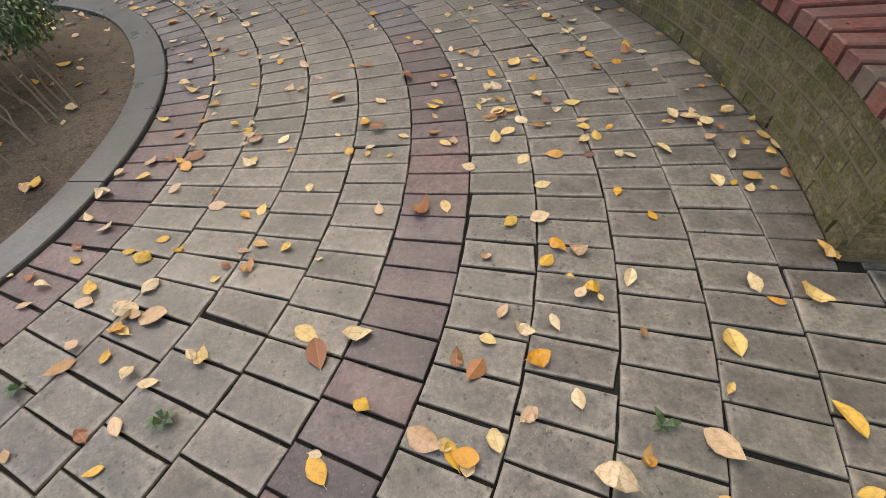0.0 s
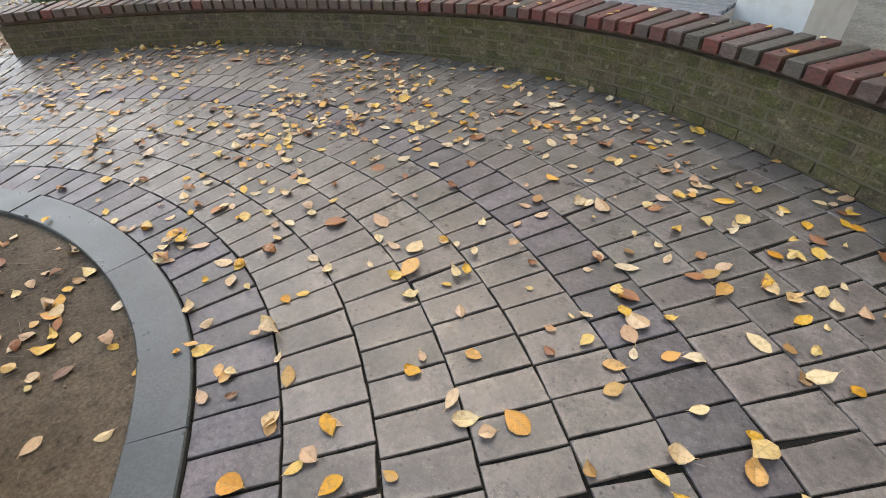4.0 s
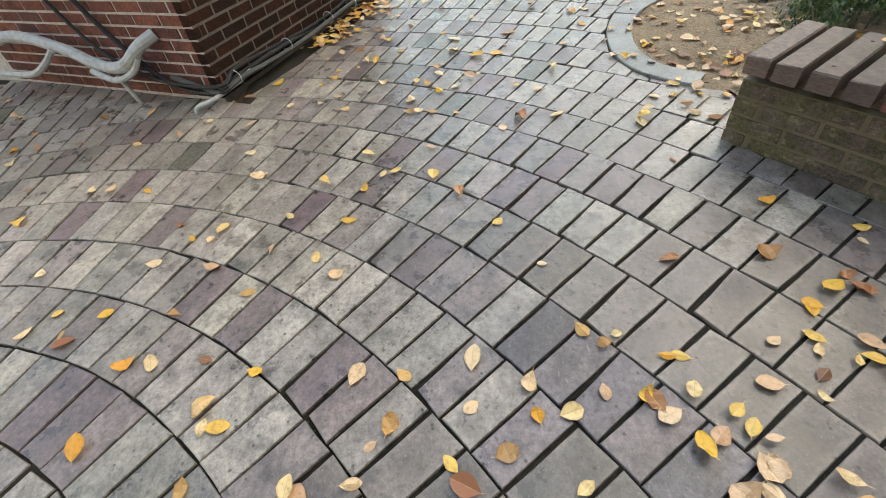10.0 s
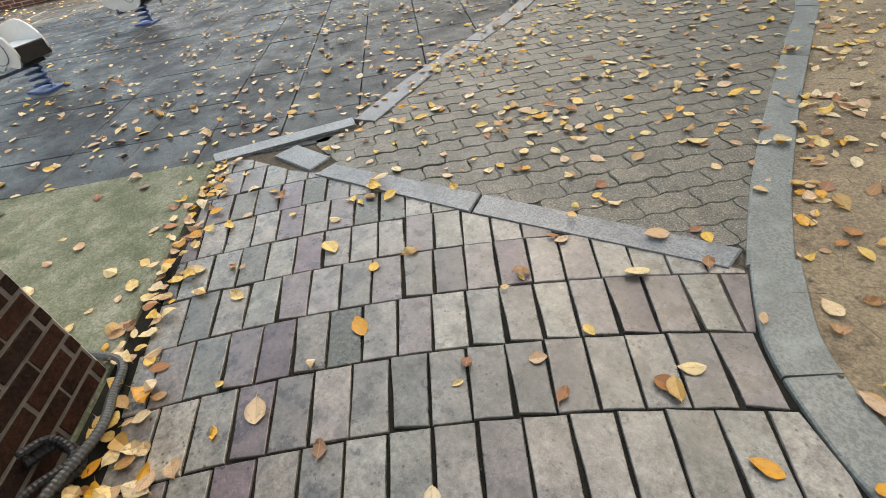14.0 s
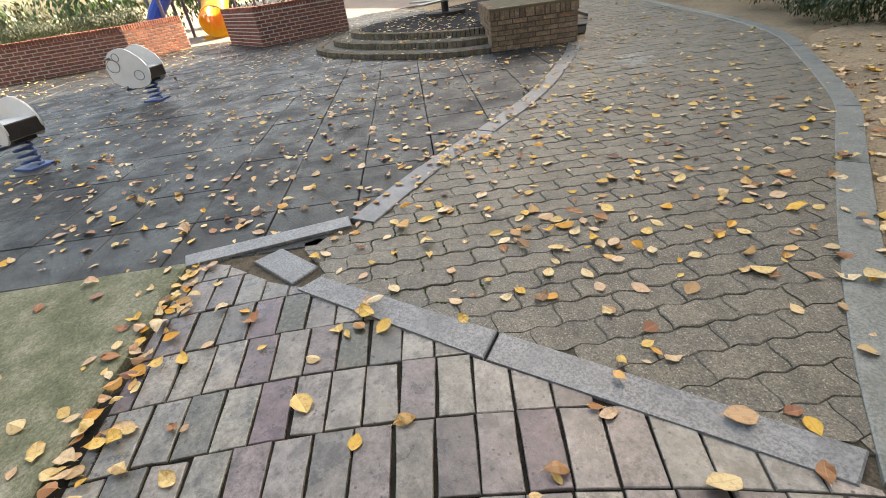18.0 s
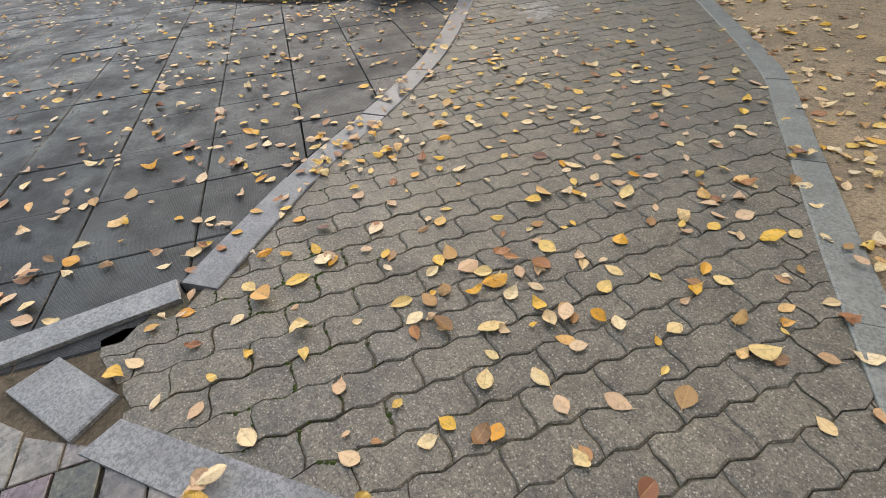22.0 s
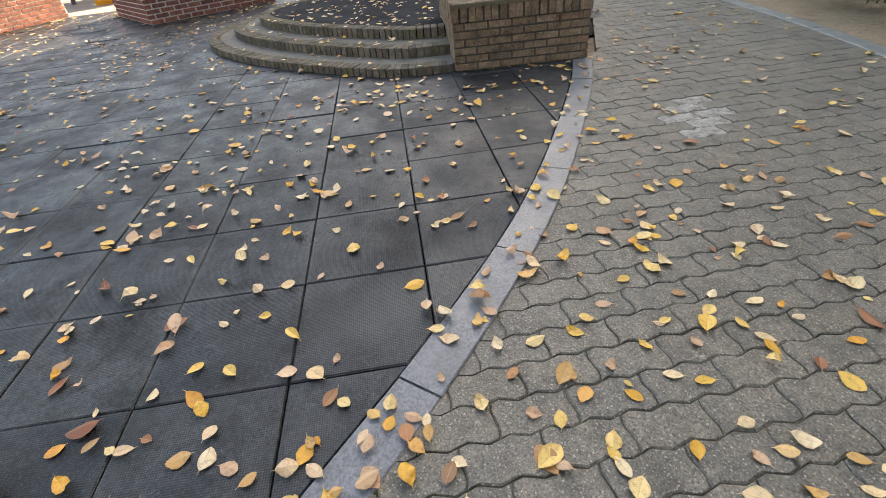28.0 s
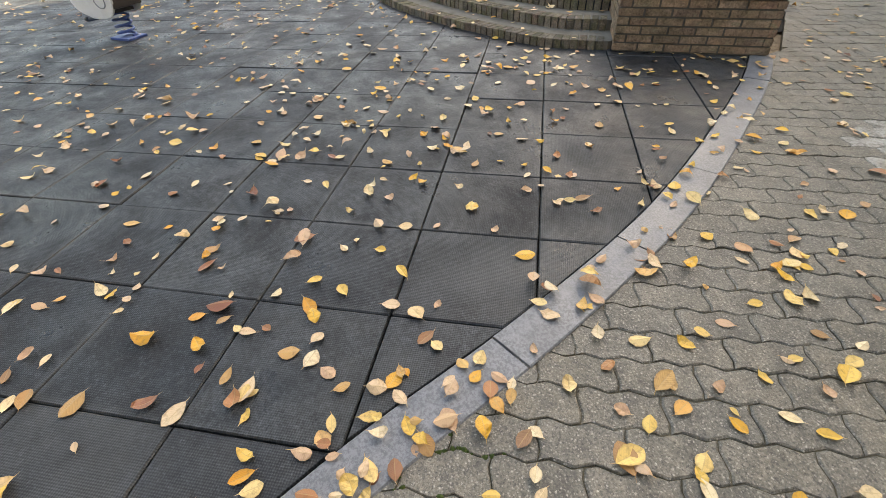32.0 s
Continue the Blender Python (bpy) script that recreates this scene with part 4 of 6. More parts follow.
def clipped(quad, poly_edge):
    """Clips a convex outline against the kerb line, keeping its far side."""
    out = quad
    c = sum((q for q in quad), Vector()) / 4
    i = min(range(len(poly_edge)), key=lambda k: (poly_edge[k] - c).length)
    a, b = poly_edge[max(i - 3, 0)], poly_edge[min(i + 3, len(poly_edge) - 1)]
    d = (b - a).normalized()
    side = Vector((-d.y, d.x, 0))
    res = []
    for p, q in zip(out, out[1:] + out[:1]):
        sp, sq = (p - a).dot(side) - 0.006, (q - a).dot(side) - 0.006
        if sp >= 0:
            res.append(p)
        if (sp >= 0) != (sq >= 0):
            res.append(p.lerp(q, sp / (sp - sq)))
    return res


for i in range(-6, 26):
    for j in range(-22, 14):
        c = t_origin + tu * (i + 0.5) * TILE + tv * (j + 0.5) * TILE
        quad = [c + tu * a * (TILE / 2 - 0.003) + tv * b * (TILE / 2 - 0.003) for a, b in ((-1, -1), (-1, 1), (1, 1), (1, -1))]
        ins = sum(inside((q.x, q.y), PLAY) for q in quad)
        if ins == 0 or c.x < -22:
            continue
        if ins == 4 and near(c, TILE_EDGE[::4]) > 0.5:
            ob = new("rubber_tile", tile_mesh)
            ob.parent = tiles
            ob.matrix_basis = pose(c.x, c.y, rng.gauss(-0.002, 0.0015), rng.gauss(0, 0.15), rng.gauss(0, 0.15), math.degrees(math.atan2(tu.y, tu.x)))
        else:
            cut = clipped(quad, TILE_EDGE)
            area = sum(p.x * q.y - q.x * p.y for p, q in zip(cut, cut[1:] + cut[:1])) if len(cut) > 2 else 0
            if abs(area) > 0.002:
                if area < 0:
                    cut.reverse()
                bm = bmesh.new()
                prism(bm, [(p.x, p.y) for p in cut], -0.04, -0.002, 0.005)
                part("rubber_tile", bm, rubber_mat, tiles)

# ---- concrete slab beside the building ----
n = Nodes("mossy_concrete")
vec = n.coords()
c = n.ramp(n.noise(0.22, 8, 0.7, vec), [(0.36, (0.11, 0.125, 0.075)), (0.5, (0.2, 0.212, 0.145)), (0.64, (0.29, 0.29, 0.225))])
c = n.mix(n.ramp(n.noise(0.03, 5, 0.7, vec), [(0.4, 0.5), (0.56, 0.0)]), c, (0.12, 0.135, 0.085))
c = n.grit(c, 0.014, 0.6, 1.4, vec)
slab_mat = n.done(c, 0.9, n.noise(0.008, 6, 0.7, vec), 0.6, 0.003)
bm = bmesh.new()
a, b = HOUSE_END - ALONG * 0.3, SLAB_END - ALONG * 0.02
prism(bm, [(q.x, q.y) for q in (b, b + BACK * 4.5, a + BACK * 4.5, a)], -0.2, 0.014, 0.012)
bmesh.ops.recalc_face_normals(bm, faces=bm.faces[:])
tagged(part("concrete_slab", bm, slab_mat), "weathered greenish concrete slab beside the brick building", "slab", kind="structure")

# ---- brick walls ----
mortar = plain("mortar", (0.66, 0.63, 0.59), 0.9, 0, 0.4, 0.03)
mortar_dark = plain("dark_mortar", (0.145, 0.124, 0.082), 0.95, 0, 0.6, 0.12, (0.08, 0.074, 0.038))
RED = [(0.23, 0.085, 0.066), (0.2, 0.083, 0.068), (0.31, 0.115, 0.082), (0.165, 0.078, 0.07), (0.245, 0.09, 0.07)]
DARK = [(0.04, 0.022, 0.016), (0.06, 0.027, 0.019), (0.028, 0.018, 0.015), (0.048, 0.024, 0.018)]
MOSSY = [(0.135, 0.112, 0.066), (0.17, 0.142, 0.086), (0.105, 0.088, 0.055), (0.155, 0.128, 0.074), (0.125, 0.098, 0.062)]
WORN = [(0.12, 0.1, 0.078), (0.145, 0.122, 0.094), (0.1, 0.083, 0.068), (0.155, 0.128, 0.098)]
BUFF = [(0.26, 0.178, 0.12), (0.32, 0.22, 0.145), (0.21, 0.145, 0.105), (0.33, 0.24, 0.16), (0.29, 0.17, 0.115)]
red_brick = wall_brick("red_brick", RED, False, 0)
# much darker than red_brick, laid on the path face only
dark_brick = wall_brick("near_black_brick", DARK, False, 0, (0.012, 0.01, 0.009), 0.08, 0.06)
moss_brick = wall_brick("mossy_brick", MOSSY, False, 0.5)
worn_brick = wall_brick("worn_brown_brick", WORN, False, 0.4)
buff_brick = wall_brick("buff_brick", BUFF, False, 0.15)
wall_meshes = {}


def wall_piece(length, height, depth, material):
    key = (round(length, 3), round(height, 3), round(depth, 3), material.name)
    if key not in wall_meshes:
        bm = bmesh.new()
        box(bm, -length / 2, length / 2, -depth, 0, -height / 2, height / 2)
        b = 0.003
        for v in bm.verts:
            if v.co.y > -1e-6:
                v.co.x -= math.copysign(b, v.co.x)
                v.co.z -= math.copysign(b, v.co.z)
        wall_meshes[key] = mesh_of("wall_brick", bm, material)
    return wall_meshes[key]


def course(parent, line, z, height, length, joint, material, shift=0.0, depth=0.05, proud=0.004, jitter=0.0015):
    """Lays one course of bricks along a line of points; their faces look to the right of its way."""
    pts = even(line, 0.01)
    total = (len(pts) - 1) * 0.01
    at = -shift * (length + joint)
    while at < total:
        a, b = max(at, 0), min(at + length, total)
        at += length + joint
        if b - a < 0.03:
            continue
        i = min(int((a + b) / 2 / 0.01), len(pts) - 1)
        d = (pts[min(i + 4, len(pts) - 1)] - pts[max(i - 4, 0)]).normalized()
        out = Vector((d.y, -d.x, 0))
        ob = new("brick", wall_piece(round(b - a, 2), height, depth, material))
        ob.parent = parent
        turn = math.degrees(math.atan2(-out.x, out.y))
        q = pts[i] + out * (proud + rng.uniform(-jitter, jitter))
        ob.matrix_basis = pose(q.x, q.y, z(q) if callable(z) else z, 0, 0, turn)


# ---- seat wall with slatted bench ----
WALL_H, WALL_T = 0.352, 0.34


def wall_top(p):
    """Height of the level wall over the paving, which rises towards the west."""
    f = max(0.0, min(1.0, (p.x + 3.4) / 4.4))
    return WALL_H - 0.09 * (1 - f * f * (3 - 2 * f))


def follow_top(bm):
    for v in bm.verts:
        if v.co.z > 0.1:
            v.co.z += wall_top(v.co) - WALL_H


bench = thing("seat_wall", "curved mossy brick seat wall along the paving", "wall", kind="structure")
bm = bmesh.new()
front = offset(BENCH, -0.003)
strip(bm, [p + nn * -WALL_T for p, nn in zip(front, normals(front))], front, -0.1, WALL_H - 0.002, 0.002)
follow_top(bm)
part("core", bm, mortar_dark, bench, "mossy mortar core")
COURSE = 0.07
WEST = next(i for i, p in enumerate(BENCH) if p.x > -1.4)
for k in range(5):
    for stretch, face in ((BENCH[:WEST], worn_brick), (BENCH[WEST - 1:], moss_brick)):
        course(bench, stretch, lambda p: wall_top(p) - COURSE * (4.5 - k), COURSE - 0.008, 0.2, 0.003 if k == 0 else 0.011, face, 0.5 * (k % 2), proud=0.012 if k == 0 else 0.0)
ends = [[BENCH[-1], BENCH[-1] - normals(BENCH)[-1] * WALL_T], [BENCH[0] - normals(BENCH)[0] * WALL_T, BENCH[0]]]
for e, face in zip(ends, (moss_brick, worn_brick)):
    for k in range(5):
        course(bench, e, lambda p: wall_top(p) - COURSE * (4.5 - k), COURSE - 0.008, 0.2, 0.011, face, 0.5 * (k % 2), proud=0.003)
slat_mats = [stained_wood("brown_slat", [(0.135, 0.09, 0.075), (0.175, 0.12, 0.1), (0.11, 0.08, 0.07), (0.2, 0.14, 0.118)]), stained_wood("red_slat", [(0.21, 0.056, 0.045), (0.25, 0.075, 0.058), (0.18, 0.06, 0.05), (0.2, 0.075, 0.062)]),
             stained_wood("grey_slat", [(0.088, 0.078, 0.07), (0.115, 0.102, 0.09), (0.105, 0.1, 0.07), (0.135, 0.118, 0.1)])]
seat = thing("slatted_seat", "weathered red and brown wooden slats on a curved brick wall", "bench")
SLAT_L, SLAT_T = 0.43, 0.066
line = even(BENCH, 0.01)
slat_meshes = []
for mi, m in enumerate(slat_mats):
    for i in range(3):
        bm = bmesh.new()
        r = random.Random(90 + i)
        w = 0.084 + r.uniform(-0.003, 0.003)
        box(bm, -SLAT_L, 0, -w / 2, w / 2, 0, SLAT_T, None, 0.005)
        for v in bm.verts:
            v.co += Vector((r.uniform(-0.003, 0.003), r.uniform(-0.0015, 0.0015), r.uniform(-0.001, 0.001)))
        slat_meshes.append((mi, mesh_of("slat", bm, m)))
bm = bmesh.new()
prism(bm, [(0.0065 * math.cos(a), 0.0065 * math.sin(a)) for a in (math.pi * k / 4 for k in range(8))], -0.004, 0.0022, 0.0008)
screw_mesh = mesh_of("screw", bm, plain("rusty_screw", (0.035, 0.028, 0.024), 0.6, 0.5, 0.5, 0.004))
at = 0.05
while at < (len(line) - 1) * 0.01 - 0.02:
    i = int(at / 0.01)
    d = (line[min(i + 4, len(line) - 1)] - line[max(i - 4, 0)]).normalized()
    out = Vector((d.y, -d.x, 0))
    red = rng.random() < (0.55 if line[i].x > 1.5 else 0.4 if line[i].x > -1 else 0.1)
    grey = rng.random() < (0.3 if line[i].x > -1 else 0.12)
    me = rng.choice([q for mi, q in slat_meshes if mi == (1 if red else 2 if grey else 0)])
    ob = new("slat", me)
    ob.parent = seat
    q = line[i] + out * 0.06
    ob.matrix_basis = pose(q.x, q.y, wall_top(line[i]) + 0.045 + rng.gauss(0, 0.0015), rng.gauss(0, 0.4), 0, math.degrees(math.atan2(out.y, out.x)) + rng.gauss(0, 0.5))
    if rng.random() < 0.4:
        for sx in (-0.07, -0.34):
            screw = new("screw", screw_mesh)
            screw.parent = ob
            screw.matrix_basis = pose(sx, rng.uniform(-0.012, 0.012), SLAT_T - 0.0005)
    at += 0.107 + rng.uniform(-0.002, 0.002)
for s in (-0.07, -0.27):
    bm = bmesh.new()
    a = offset(BENCH, s + 0.02)
    b = [p + nn * -0.04 for p, nn in zip(a, normals(a))]
    strip(bm, b, a, WALL_H - 0.002, WALL_H + 0.045, 0.002)
    follow_top(bm)
    part("bearer", bm, slat_mats[0], seat, "dark timber bearer under the slats")

pc = Nodes("worn_concrete")
pv = pc.coords()
cc = pc.ramp(pc.noise(0.5, 7, 0.65, pv), [(0.34, (0.16, 0.152, 0.128)), (0.5, (0.235, 0.225, 0.19)), (0.66, (0.29, 0.275, 0.235))])
cc = pc.mix(pc.ramp(pc.noise(0.05, 7, 0.75, pv), [(0.38, 0.6), (0.5, 0.0)]), cc, (0.11, 0.102, 0.083))
concrete = pc.done(pc.grit(cc, 0.014, 0.6, 1.35, pv), 0.9, pc.noise(0.012, 6, 0.7, pv), 0.7, 0.004)
bm = bmesh.new()
prism(bm, xy(offset(BENCH, -0.3)) + [(4.6, 0.2), (4.6, 9.0), (-5.0, 9.0), (-5.1, 6.1)], -0.1, 0.012, 0.002)
bmesh.ops.recalc_face_normals(bm, faces=bm.faces[:])
tagged(part("pavement", bm, concrete), "pale worn concrete behind the curved seat wall", "pavement", kind="structure")

# ---- brick building ----
house = thing("brick_building", "dark red brick building with pale mortar, darker on its path side", "building", kind="structure")
HOUSE_H = 2.8
c0 = CORNER + BACK * 7
bm = bmesh.new()
g = 0.006
prism(bm, [(q.x, q.y) for q in (CORNER + ALONG * g + BACK * g, HOUSE_END - ALONG * g + BACK * g, HOUSE_END - ALONG * g + BACK * 7, c0 + ALONG * g)], -0.1, HOUSE_H, 0.002)
bmesh.ops.recalc_face_normals(bm, faces=bm.faces[:])
part("core", bm, mortar, house, "pale mortar")
bm = bmesh.new()
prism(bm, [(q.x, q.y) for q in (CORNER + BACK * 0.004 + ALONG * 0.012, HOUSE_END + BACK * 0.004 - ALONG * 0.012, HOUSE_END + BACK * 0.03 - ALONG * 0.012, CORNER + BACK * 0.03 + ALONG * 0.012)], -0.1, HOUSE_H - 0.05, 0.001)
bmesh.ops.recalc_face_normals(bm, faces=bm.faces[:])
part("joint_face", bm, plain("path_side_mortar", (0.2, 0.175, 0.155), 0.9, 0, 0.6, 0.05), house, "darker grey mortar")
rows_h = 22
for k in range(rows_h):
    z = 0.005 + 0.067 * (k + 0.5)
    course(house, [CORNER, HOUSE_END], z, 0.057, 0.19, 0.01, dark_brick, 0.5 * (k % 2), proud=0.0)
    course(house, [CORNER + BACK * 1.9, CORNER], z, 0.057, 0.19, 0.01, red_brick, 0.5 * ((k + 1) % 2), proud=0.0)

# ---- unseen walls added to block sun and sky ----
# grey keeps bounced light low; pale lets the north wall reflect more
render_wall = plain("grey_render", (0.2, 0.19, 0.175), 0.85, 0, 0.35, 0.6, (0.12, 0.112, 0.1))
pale_wall = plain("pale_render", (0.62, 0.6, 0.57), 0.85, 0, 0.35, 0.6, (0.28, 0.265, 0.24))
# all out of view: north shades the paving from the sun, others cut sky
for name, x0, x1, y0, y1, h, material in (("wall_north", -23.5, 22, 26, 27, 24, pale_wall), ("wall_northwest", -60, -23.5, 26.5, 27.5, 10, render_wall), ("wall_east", 9, 10, -14, 25, 22, render_wall),
                                          ("wall_south", -30, 9, -15, -14, 6, render_wall)):
    bm = bmesh.new()
    box(bm, x0, x1, y0, y1, -0.3, h)
    tagged(part(name, bm, material), "plain unseen wall added to block sun and sky light", "wall", kind="structure")

# ---- white column behind the bench ----
white_paint = plain("white_paint", (0.78, 0.78, 0.74), 0.55, 0, 0.35, 0.12, (0.45, 0.44, 0.38))
bm = bmesh.new()
box(bm, -0.235, 0.235, -0.235, 0.235, -0.1, 2.6, None, 0.01)
ob = tagged(part("column", bm, white_paint), "white painted square column behind the curved bench", "column", kind="structure")
ob.matrix_basis = pose(1.05, 6.25, 0, 0, 0, 45)
steel = plain("grey_steel", (0.3, 0.31, 0.32), 0.4, 0.8, 0.4, 0.05)
bench_back = thing("metal_bench", "grey metal bench with long slats behind the brick seat", "bench", pose(0.01, 6.45, 0, 0, 0, -23.5))
for i in range(5):
    bm = bmesh.new()
    box(bm, -0.72, 0.72, -0.034, 0.034, 0, 0.03, None, 0.006)
    part("slat", bm, steel, bench_back).matrix_basis = pose(0, -0.17 + 0.088 * i, 0.38)
bm = bmesh.new()
box(bm, -0.74, 0.74, -0.012, 0.012, 0, 0.05, None, 0.004)
part("front_rail", bm, plain("faded_rail", (0.34, 0.3, 0.29), 0.5, 0.2, 0.4, 0.08), bench_back, "faded pinkish-grey front rail").matrix_basis = pose(0, -0.22, 0.355)
for x in (-0.6, 0.6):
    bm = bmesh.new()
    box(bm, -0.025, 0.025, -0.2, 0.2, 0.34, 0.378, None, 0.004)
    box(bm, -0.025, 0.025, -0.19, -0.13, 0.005, 0.34)
    box(bm, -0.025, 0.025, 0.13, 0.19, 0.005, 0.34)
    part("leg", bm, plain("dark_iron", (0.03, 0.03, 0.032), 0.5, 0.5, 0.4, 0.05), bench_back, "dark iron leg frame").matrix_basis = pose(x, 0, 0)

# ---- cables and pipes on the building ----
black_plastic = plain("black_conduit", (0.02, 0.02, 0.022), 0.45, 0, 0.3, 0.03, (0.09, 0.085, 0.08))
grey_plastic = plain("grey_conduit", (0.1, 0.104, 0.104), 0.5, 0, 0.35, 0.03)
lagging = plain("pale_lagging", (0.55, 0.58, 0.58), 0.7, 0, 0.5, 0.04, (0.2, 0.19, 0.16))
tie_white = plain("white_tie", (0.7, 0.7, 0.68), 0.5)
FRONT = -BACK


def on_front(s, out, z):
    """A place on the building's path side: s metres from its corner, out from the wall."""
    return CORNER + ALONG * s + FRONT * out + Vector((0, 0, z))


def on_side(s, out, z):
    return CORNER + BACK * s - ALONG * out + Vector((0, 0, z))


def ribbed(bm, pts, radius):
    fine = even([Vector(p) for p in pts], 0.006)
    tube(bm, fine, lambda i: radius * (1.0 if i % 2 else 0.86), 8)


conduits = thing("conduit_bundle", "black and grey corrugated conduits along the foot of a wall", "conduit")
for name, material, r, out, z0, wob in (("conduit", black_plastic, 0.016, 0.035, 0.085, 0.0), ("conduit", black_plastic, 0.0125, 0.03, 0.12, 1.1), ("conduit", grey_plastic, 0.016, 0.072, 0.085, 2.3)):
    bm = bmesh.new()
    pts = [on_side(0.28, 0.03 + r, z0 + 0.06), on_side(0.1, 0.04, z0 + 0.01), on_front(-0.05, 0.05, z0 - 0.01)]
    if material is black_plastic:
        lean = 0.06 if r > 0.015 else 0.3
        pts = [on_side(1.2 + lean, 0.025, 1.5), on_side(0.98 + lean, 0.025, 1.0), on_side(0.75 + lean, 0.03, 0.62), on_side(0.5 + lean, 0.03, 0.28), on_side(0.25 + lean * 0.6, 0.04, z0)] + pts[2:]
    for s in (0.12, 0.4, 0.7, 1.0, 1.3, 1.55):
        pts.append(on_front(s, out + 0.012 * math.sin(s * 5 + wob), z0 + 0.018 * math.sin(s * 4 + wob) - 0.02 * s))
    if material is grey_plastic:
        pts += [on_front(1.75, 0.13, 0.06), on_front(1.9, 0.09, 0.03), on_front(2.05, 0.05, 0.02), on_front(2.1, -0.1, 0.05)]
    else:
        pts += [on_front(1.68, 0.1, z0 - 0.05), on_front(1.72, 0.05, z0), on_front(1.66, 0.01, z0 + 0.03)]
    ribbed(bm, curve3(pts, 14), r)
    part(name, bm, material, conduits, "grey corrugated conduit" if material is grey_plastic else "")
for s in (0.1, 0.62, 1.15, 1.5):
    bm = bmesh.new()
    ring = [on_front(s, 0.052 + 0.042 * math.cos(a), 0.1 - 0.02 * s + 0.04 * math.sin(a)) for a in (2 * math.pi * k / 14 for k in range(15))]
    tube(bm, ring, 0.003, 6)
    part("cable_tie", bm, tie_white, conduits, "white plastic tie")
pipes = thing("lagged_pipes", "pale lagged pipes bent along a brick wall above the ground", "pipe")
bm = bmesh.new()
tube(bm, curve3([on_side(1.75, 0.1, 0.3), on_side(1.4, 0.1, 0.36), on_side(1.05, 0.09, 0.3), on_side(0.75, 0.1, 0.21), on_side(0.52, 0.12, 0.23), on_side(0.36, 0.09, 0.33), on_side(0.3, 0.0, 0.37)], 10), 0.034, 10)
part("lagged_pipe", bm, lagging, pipes)
bm = bmesh.new()
tube(bm, curve3([on_side(1.75, 0.14, 0.12), on_side(1.4, 0.15, 0.14), on_side(1.2, 0.14, 0.22), on_side(1.08, 0.12, 0.3)], 10), 0.02, 8)
part("thin_pipe", bm, lagging, pipes)
bm = bmesh.new()
tube(bm, curve3([on_side(0.8, 0.14, 0.19), on_side(0.62, 0.15, 0.15), on_side(0.46, 0.13, 0.2), on_side(0.38, 0.11, 0.28)], 10), 0.018, 8)
part("thin_pipe", bm, lagging, pipes)
bm = bmesh.new()
tube(bm, curve3([on_side(0.62, 0.13, 0.17), on_side(0.58, 0.13, 0.08), on_side(0.56, 0.12, -0.02)], 6), 0.014, 8)
part("thin_pipe", bm, lagging, pipes)
stub = thing("drain_stub", "short grey pipe bent from a wall corner into the paving", "pipe")
bm = bmesh.new()
tube(bm, curve3([on_front(0.22, 0.06, 0.085), on_front(0.05, 0.07, 0.075), on_side(-0.03, 0.1, 0.055), on_side(0.06, 0.15, 0.025), on_side(0.08, 0.16, -0.03)], 8), 0.013, 8)
part("pipe", bm, lagging, stub)
# ---- curved steps and pier ----
STEP_FOOT = smooth(spline([(-12.49, 9.13), (-12.8, 8.73), (-13.17, 8.52), (-13.63, 8.31), (-14.3, 8.08), (-14.95, 7.94), (-15.5, 7.9), (-16.1, 7.99), (-16.6, 8.3), (-16.95, 8.75), (-17.15, 9.3), (-17.2, 10.2)]), 3)
TREAD, HEIGHTS = 0.34, (0.07, 0.155, 0.245)
PLATFORM_BACK = [(-17.4, 13.9), (-15.6, 13.2), (-13.4, 11.9), (-12.6, 10.4)]
step_brick = wall_brick("step_brick", [(0.15, 0.128, 0.102), (0.195, 0.162, 0.128), (0.1, 0.085, 0.07), (0.21, 0.18, 0.138), (0.165, 0.115, 0.09)], False, 0.3)
cement = plain("step_cement", (0.17, 0.157, 0.132), 0.9, 0, 0.6, 0.12, (0.07, 0.065, 0.05))
pn = Nodes("platform_rubber")
pn.bsdf.inputs["Specular IOR Level"].default_value = 0.08
platform_rubber = pn.done(pn.ramp(pn.noise(0.3, 6, 0.65), [(0.35, (0.012, 0.013, 0.016)), (0.65, (0.035, 0.038, 0.042))]), 0.9)
steps = thing("curved_steps", "three curved brick-edged steps up to a raised platform", "steps", kind="structure")
for k, top_z in enumerate(HEIGHTS):
    edge_line = even(offset(STEP_FOOT, TREAD * k), 0.01)
    bm = bmesh.new()
    prism(bm, xy(offset(STEP_FOOT, TREAD * k + 0.02)) + PLATFORM_BACK, -0.05, top_z - 0.006, 0.001)
    bmesh.ops.recalc_face_normals(bm, faces=bm.faces[:])
    part("tread", bm, platform_rubber if k == 2 else cement, steps, "dark rubber platform" if k == 2 else "weathered cement tread")
    low_z = HEIGHTS[k - 1] - 0.01 if k else -0.03
    bm = bmesh.new()
    box(bm, -0.15, 0, -0.0285, 0.0285, low_z - top_z, 0, None, 0.004)
    nosing = mesh_of("nosing_brick", bm, step_brick)
    for i in range(6, len(edge_line) - 6, 7):
        p = edge_line[i]
        d = (edge_line[i + 5] - edge_line[i - 5]).normalized()
        ob = new("nosing_brick", nosing)
        ob.parent = steps
        ob.matrix_basis = pose(p.x, p.y, top_z + rng.uniform(-0.002, 0.002), 0, 0, math.degrees(math.atan2(d.x, -d.y)) + rng.uniform(-1, 1))
PIER_A, PIER_B = Vector((-12.45, 9.15, 0)), Vector((-11.81, 10.1, 0))
pier = thing("brick_pier", "buff brick pier with an upright brick cap beside curved steps", "pier", kind="structure")
pd = (PIER_B - PIER_A).normalized()
